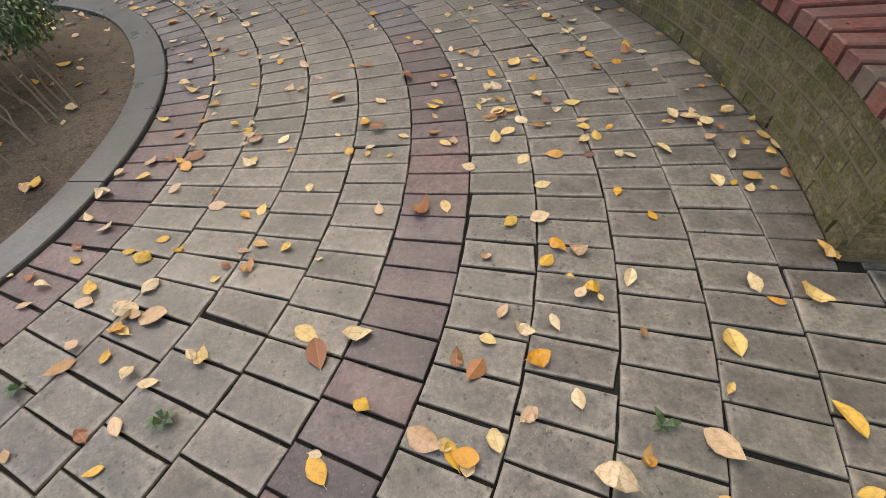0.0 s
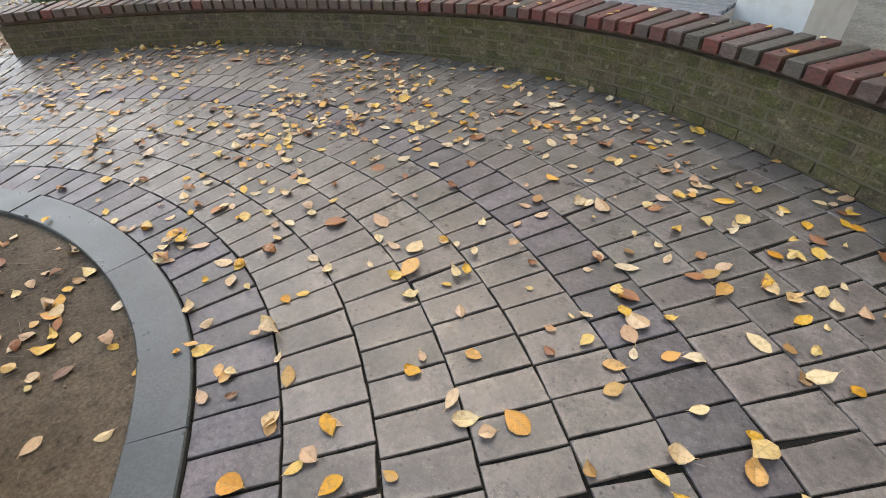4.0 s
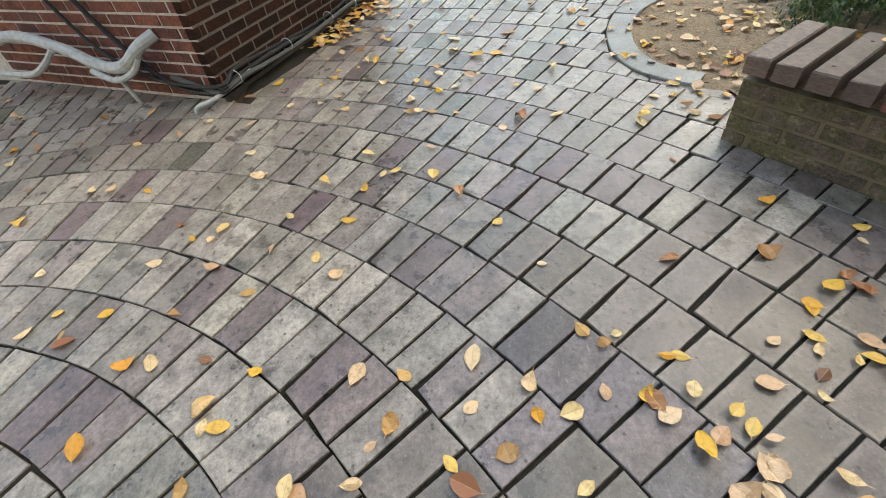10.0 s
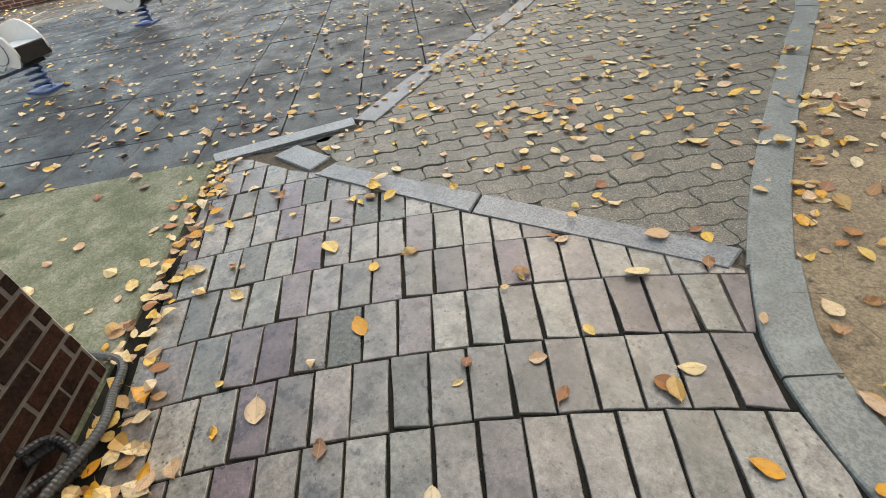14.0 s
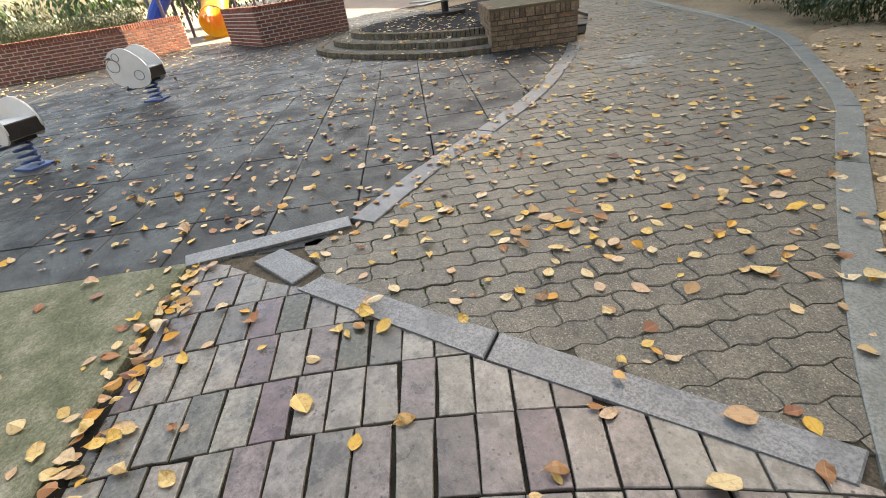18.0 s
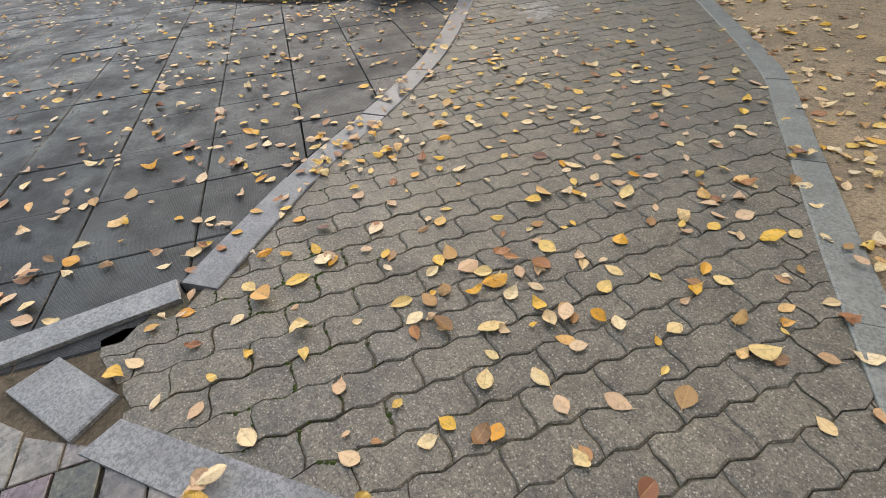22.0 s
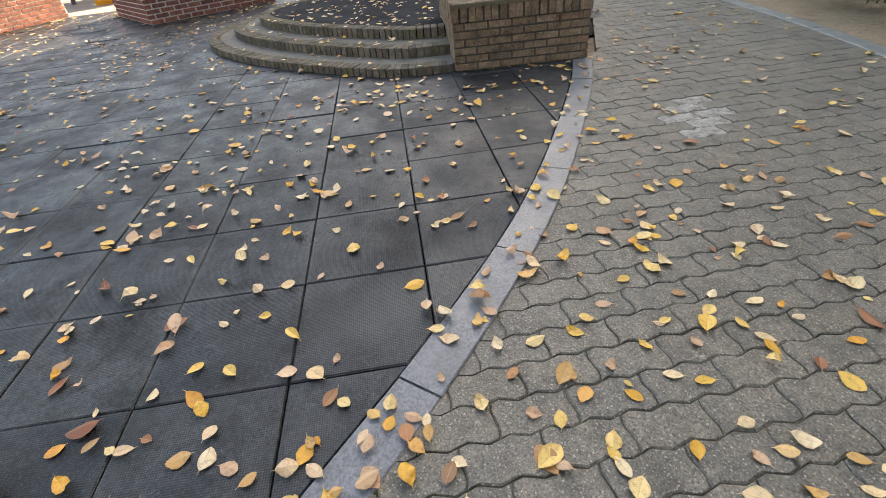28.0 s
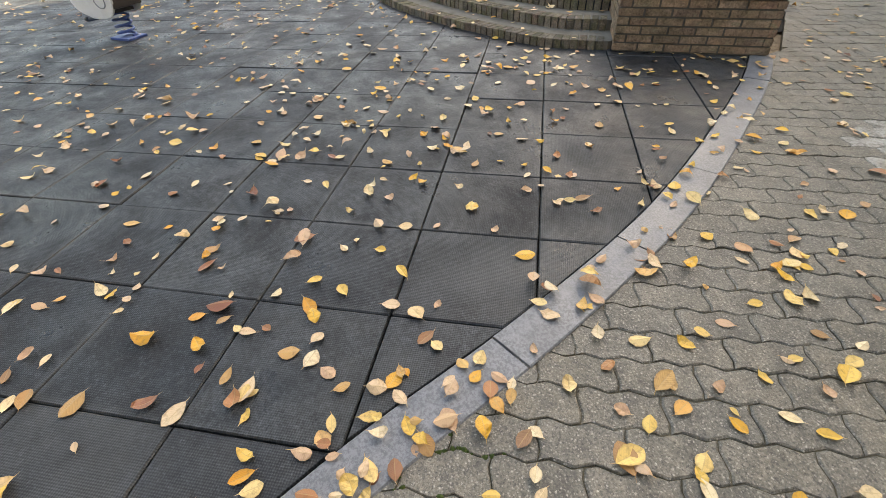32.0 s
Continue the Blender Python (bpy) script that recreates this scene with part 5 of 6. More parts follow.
pb = Vector((-pd.y, pd.x, 0))
pc, pe = PIER_B + pb * 1.9, PIER_A + Vector((-0.85, 0.53, 0)) * 1.3
bm = bmesh.new()
prism(bm, [(q.x, q.y) for q in (PIER_A + (pd + pb) * 0.005, PIER_B - pd * 0.005 + pb * 0.005, pc, pe)], -0.1, 0.5, 0.002)
bmesh.ops.recalc_face_normals(bm, faces=bm.faces[:])
part("core", bm, plain("grey_mortar", (0.1, 0.09, 0.075), 0.9, 0, 0.4, 0.04), pier)
for k in range(6):
    course(pier, [PIER_A, PIER_B], 0.005 + 0.064 * (k + 0.5), 0.056, 0.19, 0.009, buff_brick, 0.5 * (k % 2))
    course(pier, [pe, PIER_A], 0.005 + 0.064 * (k + 0.5), 0.056, 0.19, 0.009, buff_brick, 0.5 * (k % 2))
    course(pier, [PIER_B, pc], 0.005 + 0.064 * (k + 0.5), 0.056, 0.19, 0.009, buff_brick, 0.5 * (k % 2))
for a, b in ((PIER_A, PIER_B), (pe, PIER_A), (PIER_B, pc)):
    course(pier, [a, b], 0.39 + 0.075, 0.145, 0.057, 0.009, buff_brick, 0, depth=0.08, proud=0.014)
bm = bmesh.new()
prism(bm, [(q.x, q.y) for q in (PIER_A - pb * 0.02, PIER_B - pb * 0.02, pc, pe)], 0.5, 0.532, 0.004)
bmesh.ops.recalc_face_normals(bm, faces=bm.faces[:])
part("cap", bm, mortar_dark, pier, "weathered cement cap")

# ---- far planter walls ----
white_mortar = plain("white_mortar", (0.62, 0.6, 0.56), 0.9, 0, 0.3, 0.05)
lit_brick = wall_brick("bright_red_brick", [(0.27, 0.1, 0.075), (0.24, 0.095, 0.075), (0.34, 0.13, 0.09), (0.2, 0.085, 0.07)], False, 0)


def far_wall(name, line, h, label):
    wall = thing(name, label, "planter", kind="structure")
    pts = [Vector((*p, 0)) for p in line]
    for a, b in zip(pts, pts[1:]):
        d = (b - a).normalized()
        nrm = Vector((d.y, -d.x, 0))
        bm = bmesh.new()
        prism(bm, [(q.x, q.y) for q in (a - nrm * 0.006, a - nrm * 0.22, b - nrm * 0.22, b - nrm * 0.006)], -0.05, h - 0.06, 0.002)
        bmesh.ops.recalc_face_normals(bm, faces=bm.faces[:])
        part("core", bm, white_mortar, wall)
        n_rows = int((h - 0.1) / 0.075)
        for k in range(n_rows):
            course(wall, [a, b], 0.075 * (k + 0.5), 0.061, 0.205, 0.015, lit_brick, 0.5 * (k % 2), jitter=0.001)
        course(wall, [a, b], h - 0.055, 0.11, 0.057, 0.012, lit_brick, 0, depth=0.22, proud=0.006)
    return wall


far_wall("planter_wall", [(-21.5, 2.6), (-21.1, 5.3), (-22.3, 6.75)], 0.78, "red brick planter wall with pale mortar and a sunlit end")
far_wall("low_wall", [(-18.8, 7.75), (-18.9, 9.95)], 0.8, "red brick low wall beside curved steps")
far_wall("low_wall", [(-20.8, 7.5), (-18.8, 7.75)], 0.8, "red brick low wall end, sunlit")
far_wall("boundary_wall", [(-24.0, -1.5), (-24.9, 0.5), (-24.6, 1.7)], 0.62, "red brick boundary wall in sunlight")

# ---- foliage ----
def foliage_material(name, stops):
    n = Nodes(name)
    c = n.ramp(n.random(True), stops)
    n.bsdf.inputs["Subsurface Weight"].default_value = 0.0
    n.bsdf.inputs["Specular IOR Level"].default_value = 0.6
    return n.done(c, 0.36)


shrub_green = foliage_material("shrub_leaf", [(0, (0.022, 0.05, 0.02)), (0.45, (0.045, 0.1, 0.035)), (0.8, (0.085, 0.17, 0.055)), (1, (0.2, 0.28, 0.09))])
hedge_green = foliage_material("hedge_leaf", [(0, (0.016, 0.034, 0.01)), (0.6, (0.034, 0.06, 0.017)), (1, (0.08, 0.105, 0.03))])
bark = plain("bark", (0.1, 0.08, 0.06), 0.9, 0, 0.6, 0.03, (0.05, 0.042, 0.033))
twig = plain("twig_bark", (0.24, 0.195, 0.15), 0.9, 0, 0.5, 0.03)


def leaf_cloud(blobs, count, size, seed, hollow=0.35):
    """Small folded leaves spread through overlapping uneven blobs."""
    r = random.Random(seed)
    verts, faces = [], []
    weights = [b[3] * b[4] * b[5] for b in blobs]
    while len(faces) < count * 2:
        cx, cy, cz, rx, ry, rz = r.choices(blobs, weights)[0]
        u = Vector((r.gauss(0, 1), r.gauss(0, 1), r.gauss(0, 1))).normalized()
        k = (hollow + (1 - hollow) * r.random()) * (1 + 0.28 * noise.noise(u * 2.3 + Vector((cx, cy, cz))))
        p = Vector((cx + u.x * rx * k, cy + u.y * ry * k, cz + u.z * rz * k))
        if p.z < 0.03:
            continue
        if noise.noise(p * (0.45 / size) * 0.35) < -0.3:
            continue
        q = (u + Vector((r.uniform(-1, 1), r.uniform(-1, 1), r.uniform(-0.3, 1)))).to_track_quat("Z", "Y").to_matrix()
        s = size * r.uniform(0.6, 1.25)
        i = len(verts)
        for a in ((0, -0.5, 0), (0.27, 0.02, 0.09), (0, 0.55, 0), (-0.27, 0.02, 0.09)):
            verts.append(tuple(p + q @ (Vector(a) * s)))
        faces += [(i, i + 1, i + 2), (i, i + 2, i + 3)]
    return verts, faces


def shrub(name, label, blobs, count, size, seed, stems, material, lean=0.3):
    ob = thing(name, label, "shrub")
    v, f = leaf_cloud(blobs, count, size, seed)
    me = bpy.data.meshes.new("crown")
    me.from_pydata(v, [], f)
    me.materials.append(material)
    c = new("crown", me)
    c.parent = ob
    r = random.Random(seed + 5)
    for sx, sy, tx, ty, tz in stems:
        bm = bmesh.new()
        pts = curve3([(sx, sy, -0.04), (sx + (tx - sx) * 0.3 + r.uniform(-0.03, 0.03), sy + (ty - sy) * 0.3 + r.uniform(-0.03, 0.03), tz * 0.4),
                      (sx + (tx - sx) * 0.7 + r.uniform(-0.03, 0.03), sy + (ty - sy) * 0.7, tz * 0.75), (tx, ty, tz)], 5)
        n_p = len(pts)
        tube(bm, pts, lambda i: 0.0062 * (1 - 0.55 * i / n_p), 6)
        part("stem", bm, twig, ob)
    return ob


stems = [(-0.93, 1.62, -1.2, 1.85, 0.26), (-0.98, 1.7, -1.25, 1.95, 0.28), (-0.88, 1.72, -1.15, 2.0, 0.26), (-1.02, 1.5, -1.3, 1.65, 0.28), (-1.05, 1.95, -1.35, 2.2, 0.3), (-1.15, 2.1, -1.4, 2.35, 0.3),
         (-0.95, 1.25, -1.3, 1.35, 0.26), (-1.1, 1.1, -1.45, 1.2, 0.3), (-0.9, 1.0, -1.2, 1.0, 0.14), (-0.85, 0.9, -1.15, 0.75, 0.16), (-1.2, 1.8, -1.5, 1.9, 0.4), (-1.1, 1.35, -1.45, 1.5, 0.35),
         (-0.97, 1.58, -1.18, 1.72, 0.2), (-1.0, 1.8, -1.22, 2.05, 0.25), (-0.93, 1.4, -1.1, 1.55, 0.18)]
shrub("evergreen_shrub", "dense small-leaved evergreen shrub on bare stems in the planting bed",
      [(-1.17, 2.0, 0.33, 0.22, 0.28, 0.14), (-1.38, 2.44, 0.38, 0.25, 0.31, 0.18), (-1.22, 1.57, 0.34, 0.18, 0.28, 0.13), (-1.75, 2.0, 0.46, 0.4, 0.6, 0.27), (-1.56, 1.15, 0.35, 0.3, 0.3, 0.18)], 32000, 0.024, 11, stems, shrub_green)
shrub("bare_shrub", "nearly bare twiggy shrub in the planting bed", [(-2.9, 2.55, 0.35, 0.3, 0.3, 0.2)], 150, 0.04, 12,
      [(-2.0, 2.95, -2.3, 2.85, 0.3), (-2.35, 3.1, -2.75, 2.85, 0.25), (-1.45, 2.7, -1.75, 2.45, 0.3), (-2.6, 2.9, -2.9, 2.6, 0.35), (-2.2, 2.8, -2.6, 2.5, 0.4)], shrub_green)
shrub("leafy_shrub", "low leafy green shrub growing over tree roots", [(-6.3, 6.62, 0.2, 0.13, 0.17, 0.12), (-6.22, 6.35, 0.16, 0.12, 0.14, 0.1), (-6.05, 6.5, 0.28, 0.18, 0.2, 0.14), (-6.1, 6.85, 0.33, 0.2, 0.25, 0.16), (-5.95, 6.2, 0.2, 0.14, 0.16, 0.12), (-5.85, 6.6, 0.33, 0.22, 0.26, 0.18), (-6.2, 7.15, 0.3, 0.15, 0.2, 0.14)], 9500, 0.025, 13,
      [(-6.1, 6.5, -6.18, 6.4, 0.25), (-6.0, 6.7, -5.95, 6.8, 0.35), (-6.05, 6.6, -6.1, 6.75, 0.3), (-5.95, 6.3, -5.95, 6.15, 0.25)], shrub_green)
shrub("leafy_shrub", "tall uneven shrub beside the paved path", [(-9.1, 11.8, 0.5, 0.6, 0.5, 0.5), (-9.35, 11.52, 0.24, 0.36, 0.28, 0.25), (-8.7, 11.55, 0.3, 0.4, 0.32, 0.3), (-9.9, 12.45, 0.5, 0.6, 0.5, 0.48), (-9.9, 12.05, 0.22, 0.38, 0.3, 0.24), (-8.15, 12.0, 0.5, 0.5, 0.5, 0.48), (-10.75, 13.05, 0.42, 0.6, 0.42, 0.42)], 22000, 0.045, 14,
      [(-8.9, 11.35, -9.0, 11.7, 0.5), (-9.3, 11.6, -9.4, 12, 0.5), (-8.6, 11.3, -8.5, 11.7, 0.4), (-9.7, 12.1, -9.9, 12.4, 0.4), (-8.3, 11.35, -8.2, 11.7, 0.4), (-9.1, 11.45, -8.8, 11.9, 0.5)], hedge_green)
shrub("leafy_shrub", "row of green shrubs along the far path kerb", [(-11.3, 13.7, 0.45, 0.9, 0.6, 0.45), (-12.8, 14.7, 0.45, 0.9, 0.6, 0.45), (-14.6, 15.8, 0.5, 1.0, 0.7, 0.5)], 2200, 0.09, 15,
      [(-11.3, 13.5, -11.3, 13.8, 0.5), (-12.7, 14.5, -12.8, 14.8, 0.4)], shrub_green)
shrub("clipped_hedge", "clipped boxwood hedge in a brick planter", [(-22.1, 4.8, 0.9, 0.6, 0.8, 0.26), (-22.3, 3.5, 0.88, 0.6, 0.9, 0.26), (-22.5, 5.6, 0.9, 0.5, 0.5, 0.24)], 13000, 0.042, 16, [(-22.1, 4.5, -22.1, 4.5, 0.8)], hedge_green)
shrub("leafy_shrub", "overgrown sunlit bushes behind brick walls", [(-25.5, 2.0, 1.0, 0.9, 1.0, 0.9), (-26.4, 0.6, 0.9, 0.9, 1.2, 0.9), (-25.8, 3.4, 0.9, 0.7, 0.8, 0.7)], 2200, 0.13, 17, [(-25.5, 2.0, -25.5, 2.1, 0.8)], hedge_green)

shrub("leafy_shrub", "dense dark green bushes behind the playground", [(-29.5, 1.5, 1.1, 1.3, 2.0, 1.2), (-30.0, 5.0, 1.2, 1.3, 2.2, 1.3), (-30.5, 9.0, 1.3, 1.3, 2.4, 1.4), (-29.0, -2.0, 1.1, 1.3, 2.0, 1.2), (-30.5, 13.0, 1.3, 1.3, 2.4, 1.4)], 9000, 0.2, 18,
      [(-29.5, 1.5, -29.5, 1.7, 0.9), (-30, 5, -30, 5.2, 0.9), (-30.5, 9, -30.5, 9.2, 0.9), (-30.5, 13, -30.5, 13.2, 0.9)], shrub_green)
pink_paving = plain("pink_paving", (0.3, 0.245, 0.21), 0.85, 0, 0.5, 0.5, (0.17, 0.15, 0.13))
bm = bmesh.new()
box(bm, -60, -21.9, -14, 24, -0.2, -0.008)
tagged(part("far_pavement", bm, pink_paving), "pinkish grey paving beyond the playground", "pavement", kind="structure")

# ---- tree with surface roots ----
tree = thing("tree", "old tree trunk with grey roots spread over bare earth", "tree")
bm = bmesh.new()
tube(bm, curve3([(-5.75, 7.35, -0.1), (-5.77, 7.36, 0.3), (-5.8, 7.4, 1.2), (-5.7, 7.5, 2.6)], 8), lambda i: 0.2 + 0.12 * max(0, 1 - i / 7), 14)
part("trunk", bm, bark, tree)
rn = Nodes("root_bark")
rv = rn.coords()
rc = rn.ramp(rn.noise(0.05, 7, 0.7, rv), [(0.34, (0.1, 0.076, 0.053)), (0.5, (0.23, 0.178, 0.123)), (0.64, (0.36, 0.29, 0.205))])
root_bark = rn.done(rn.grit(rc, 0.012, 0.5, 1.5, rv), 0.9, rn.noise(0.012, 6, 0.7, rn.coords((1, 1, 3))), 1.0, 0.008)


def root(points, r):
    bm = bmesh.new()
    c = curve3(points, 9)
    c = [p + Vector((noise.noise(p * 7), noise.noise(p * 7 + Vector((3, 0, 0))), noise.noise(p * 6 + Vector((0, 5, 0))) * 0.5)) * r * 1.1 for p in c]
    n_c = len(c)
    tube(bm, c, lambda i: r * (1 - 0.82 * (i / n_c) ** 1.2) * (1 + 0.16 * math.sin(i * 1.9) + 0.12 * math.sin(i * 0.8 + r * 90)), 12)
    for v in bm.verts:
        v.co += Vector((noise.noise(v.co * 22), noise.noise(v.co * 22 + Vector((9, 0, 0))), noise.noise(v.co * 18 + Vector((0, 9, 0))))) * r * 0.8
        v.co.z = v.co.z * 0.9 + 0.035
    for f in bm.faces:
        f.smooth = True
    part("root", bm, root_bark, tree)


def root_mound():
    """The old root flare: gnarled ridges of wood rising from the earth."""
    bm = bmesh.new()
    grid, step = {}, 0.018
    for i in range(70):
        for j in range(90):
            x, y = -7.2 + i * step, 5.98 + j * step
            u, v = (x + 6.45) / 0.3, (y - 6.85) / 0.5
            fall = 1 - math.sqrt(u * u + v * v) + 0.45 * noise.noise((x * 3.2, y * 3.2, 4.0))
            if fall < -0.12:
                continue
            ridge = 1 - abs(noise.noise((x * 6.5 + y * 3, y * 5.5 - x * 3, 1.7))) * 2.6
            h = max(-0.2, fall) * (0.05 + 0.25 * max(0, ridge)) + 0.012 * noise.noise((x * 24, y * 24, 2)) + 0.006 * noise.noise((x * 60, y * 60, 2))
            grid[i, j] = bm.verts.new((x, y, 0.045 + h))
    for (i, j), v in list(grid.items()):
        q = [grid.get(k) for k in ((i, j), (i + 1, j), (i + 1, j + 1), (i, j + 1))]
        if all(q):
            bm.faces.new(q).smooth = True
    part("root_flare", bm, root_bark, tree, "grey-brown gnarled root flare")


root_mound()
for points, r in (([(-5.8, 7.2, 0.12), (-6.05, 6.95, 0.1), (-6.3, 6.85, 0.07), (-6.55, 6.7, 0.05), (-6.68, 6.45, 0.02), (-6.72, 6.3, -0.08)], 0.085),
                  ([(-5.9, 7.35, 0.13), (-6.2, 7.3, 0.09), (-6.42, 7.02, 0.1), (-6.5, 6.72, 0.07), (-6.42, 6.5, 0.04), (-6.5, 6.3, -0.07)], 0.05),
                  ([(-6.1, 6.6, 0.05), (-6.05, 6.35, 0.03), (-6.15, 6.15, -0.06)], 0.05)):
    root(points, r)
for points, r in (([(-6.3, 7.15, 0.08), (-6.48, 6.92, 0.09), (-6.62, 6.88, 0.07), (-6.78, 6.98, 0.0), (-6.88, 7.0, -0.06)], 0.045),
                  ([(-6.0, 7.5, 0.08), (-6.45, 7.62, 0.05), (-6.8, 7.5, 0.03), (-7.05, 7.62, -0.06)], 0.055), ([(-6.0, 7.6, 0.06), (-6.4, 7.95, 0.03), (-6.9, 8.0, 0.01), (-7.2, 8.25, 0.0), (-7.5, 8.3, -0.07)], 0.05),
                  ([(-6.9, 8.0, 0.01), (-7.0, 8.4, 0.02), (-7.25, 8.7, -0.06)], 0.03)):
    root(points, r)

# ---- spring riders ----
panel_white = plain("white_panel", (0.72, 0.74, 0.74), 0.35, 0, 0.25, 0.1, (0.45, 0.45, 0.42))
line_grey = plain("grey_line", (0.22, 0.24, 0.26), 0.5)
spring_blue = plain("blue_paint", (0.05, 0.1, 0.3), 0.4, 0, 0.3, 0.04)
seat_black = plain("black_seat", (0.03, 0.025, 0.025), 0.5)


def plate(outline, thick):
    """An upright plate over an outline in x and z."""
    bm = bmesh.new()
    n = len(outline)
    a = [bm.verts.new((x, -thick / 2, z)) for x, z in outline]
    b = [bm.verts.new((x, thick / 2, z)) for x, z in outline]
    bm.faces.new(a)
    bm.faces.new(list(reversed(b)))
    for i in range(n):
        bm.faces.new((a[i], b[i], b[(i + 1) % n], a[(i + 1) % n]))
    bmesh.ops.recalc_face_normals(bm, faces=bm.faces[:])
    return bm


def rounded(points, n=8):
    c = curve3([(x, 0, z) for x, z in points + points[:1]], n)
    return [(p.x, p.z) for p in c[:-1]]


def spring_rider(label, m, outline, rings, with_tail):
    ob = thing("spring_rider", label, "spring rider", m, "spring riders in the playground")
    for y in (-0.15, 0.15):
        side = part("side_panel", plate(rounded(outline), 0.02), panel_white, ob)
        side.matrix_basis = pose(0, y, 0)
        for cx, cz, rx, rz in rings:
            bm = bmesh.new()
            tube(bm, [Vector((cx + rx * math.cos(a), -0.012 if y < 0 else 0.012, cz + rz * math.sin(a))) for a in (2 * math.pi * k / 20 for k in range(21))], 0.005, 6)
            part("drawn_line", bm, line_grey, side, "thin grey drawn line")
    bm = bmesh.new()
    box(bm, -0.1, 0.22, -0.14, 0.14, 0.4, 0.43, None, 0.006)
    part("seat", bm, panel_white, ob)
    bm = bmesh.new()
    box(bm, 0.2, 0.235, -0.15, 0.15, 0.3, 0.43, None, 0.006)
    part("seat_edge", bm, seat_black, ob, "black seat edge")
    bm = bmesh.new()
    tube(bm, [Vector((-0.25, -0.24, 0.6)), Vector((-0.25, 0.24, 0.6))], 0.014, 10)
    part("handle", bm, steel, ob, "steel handle bar")
    bm = bmesh.new()
    tube(bm, curve3([(-0.12, -0.22, 0.24), (-0.14, -0.2, 0.2), (-0.13, 0, 0.2), (-0.14, 0.2, 0.2), (-0.12, 0.22, 0.24)], 6), 0.018, 8)
    part("foot_rest", bm, steel, ob, "steel foot rest")
    bm = bmesh.new()
    tube(bm, [Vector((0.05 + 0.075 * math.cos(a), 0.075 * math.sin(a), 0.02 + 0.23 * a / (2 * math.pi * 4))) for a in (2 * math.pi * 4 * k / 72 for k in range(73))], 0.013, 8)
    part("spring", bm, spring_blue, ob, "blue coil spring")
    bm = bmesh.new()
    box(bm, -0.08, 0.18, -0.11, 0.11, -0.01, 0.02, None, 0.005)
    part("base", bm, spring_blue, ob, "blue steel base plate")
    bm = bmesh.new()
    box(bm, -0.06, 0.16, -0.1, 0.1, 0.25, 0.28, None, 0.005)
    part("mount", bm, seat_black, ob)
    return ob


TAIL_SHAPE = [(-0.2, 0.3), (-0.38, 0.5), (-0.52, 0.64), (-0.56, 0.74), (-0.5, 0.75), (-0.44, 0.66), (-0.3, 0.52), (-0.16, 0.58), (0.05, 0.6), (0.2, 0.5), (0.24, 0.36), (0.16, 0.26), (0.0, 0.28), (-0.1, 0.24)]
BEAR_SHAPE = [(-0.1, 0.2), (-0.3, 0.28), (-0.36, 0.45), (-0.3, 0.6), (-0.2, 0.68), (-0.02, 0.7), (0.14, 0.6), (0.24, 0.46), (0.22, 0.3), (0.12, 0.22)]
spring_rider("white spring rider with raised tail on blue coil spring", pose(-12.82, 3.87, 0, 0, 0, 38), TAIL_SHAPE, [(-0.03, 0.42, 0.16, 0.13)], True)
spring_rider("white rounded spring rider with drawn circles on blue spring", pose(-15.0, 5.13, 0, 0, 0, 48), BEAR_SHAPE, [(-0.16, 0.6, 0.05, 0.05), (-0.24, 0.5, 0.09, 0.08), (0.08, 0.36, 0.07, 0.06)], False)

# ---- far play equipment ----
yellow = plain("yellow_plastic", (0.75, 0.33, 0.02), 0.35, 0, 0.15, 0.2)
blue_slide = plain("blue_plastic", (0.02, 0.06, 0.35), 0.35, 0, 0.15, 0.2)
slide = thing("tube_slide", "yellow plastic tube slide mouth resting near the ground", "slide")
bm = bmesh.new()
prof = [(0.0, 0.43), (0.1, 0.42), (0.35, 0.38), (0.8, 0.38), (1.3, 0.38)]
rings = []
for d, r in prof:
    c = Vector((-23.5 - d * 0.75, 7.75 + d * 0.35, 0.45 + d * 0.5))
    rings.append([bm.verts.new(c + Vector((0.42 * r * math.sin(a), 0.9 * r * math.sin(a), 0)).normalized() * 0 + Vector((0.35 * math.sin(a) * r, 0.93 * math.sin(a) * r, r * math.cos(a)))) for a in (2 * math.pi * k / 24 for k in range(24))])
for a, b in zip(rings, rings[1:]):
    for k in range(24):
        bm.faces.new((a[k], a[(k + 1) % 24], b[(k + 1) % 24], b[k]))
tube_ob = part("tube", bm, yellow, slide)
mod = tube_ob.modifiers.new("thickness", "SOLIDIFY")
mod.thickness = 0.03
bm = bmesh.new()
box(bm, -0.4, 0.4, -0.03, 0.03, -0.05, 0.1, None, 0.005)
part("foot", bm, yellow, slide).matrix_basis = pose(-23.6, 7.75, 0, 0, 0, 70)
frame_ob = thing("climbing_frame", "climbing frame of purple-grey steel posts with a blue slide", "climbing frame")
post_paint = plain("post_paint", (0.12, 0.11, 0.16), 0.4, 0.3, 0.2, 0.1)
for i, (x, y) in enumerate(((-24.5, 6.6), (-25.0, 7.0), (-25.8, 7.4), (-24.9, 8.6), (-24.5, 9.3), (-25.2, 9.8), (-26, 9.0), (-26.4, 8.0), (-25.6, 6.4))):
    bm = bmesh.new()
    tube(bm, [Vector((x, y, -0.05)), Vector((x, y, 2.3))], 0.05, 10)
    part("post", bm, post_paint, frame_ob)
bm = bmesh.new()
prism(bm, [(-26.2, 6.6), (-24.7, 6.6), (-24.7, 9.6), (-26.2, 9.6)], 1.25, 1.33, 0.005)
part("deck", bm, post_paint, frame_ob)
bm = bmesh.new()
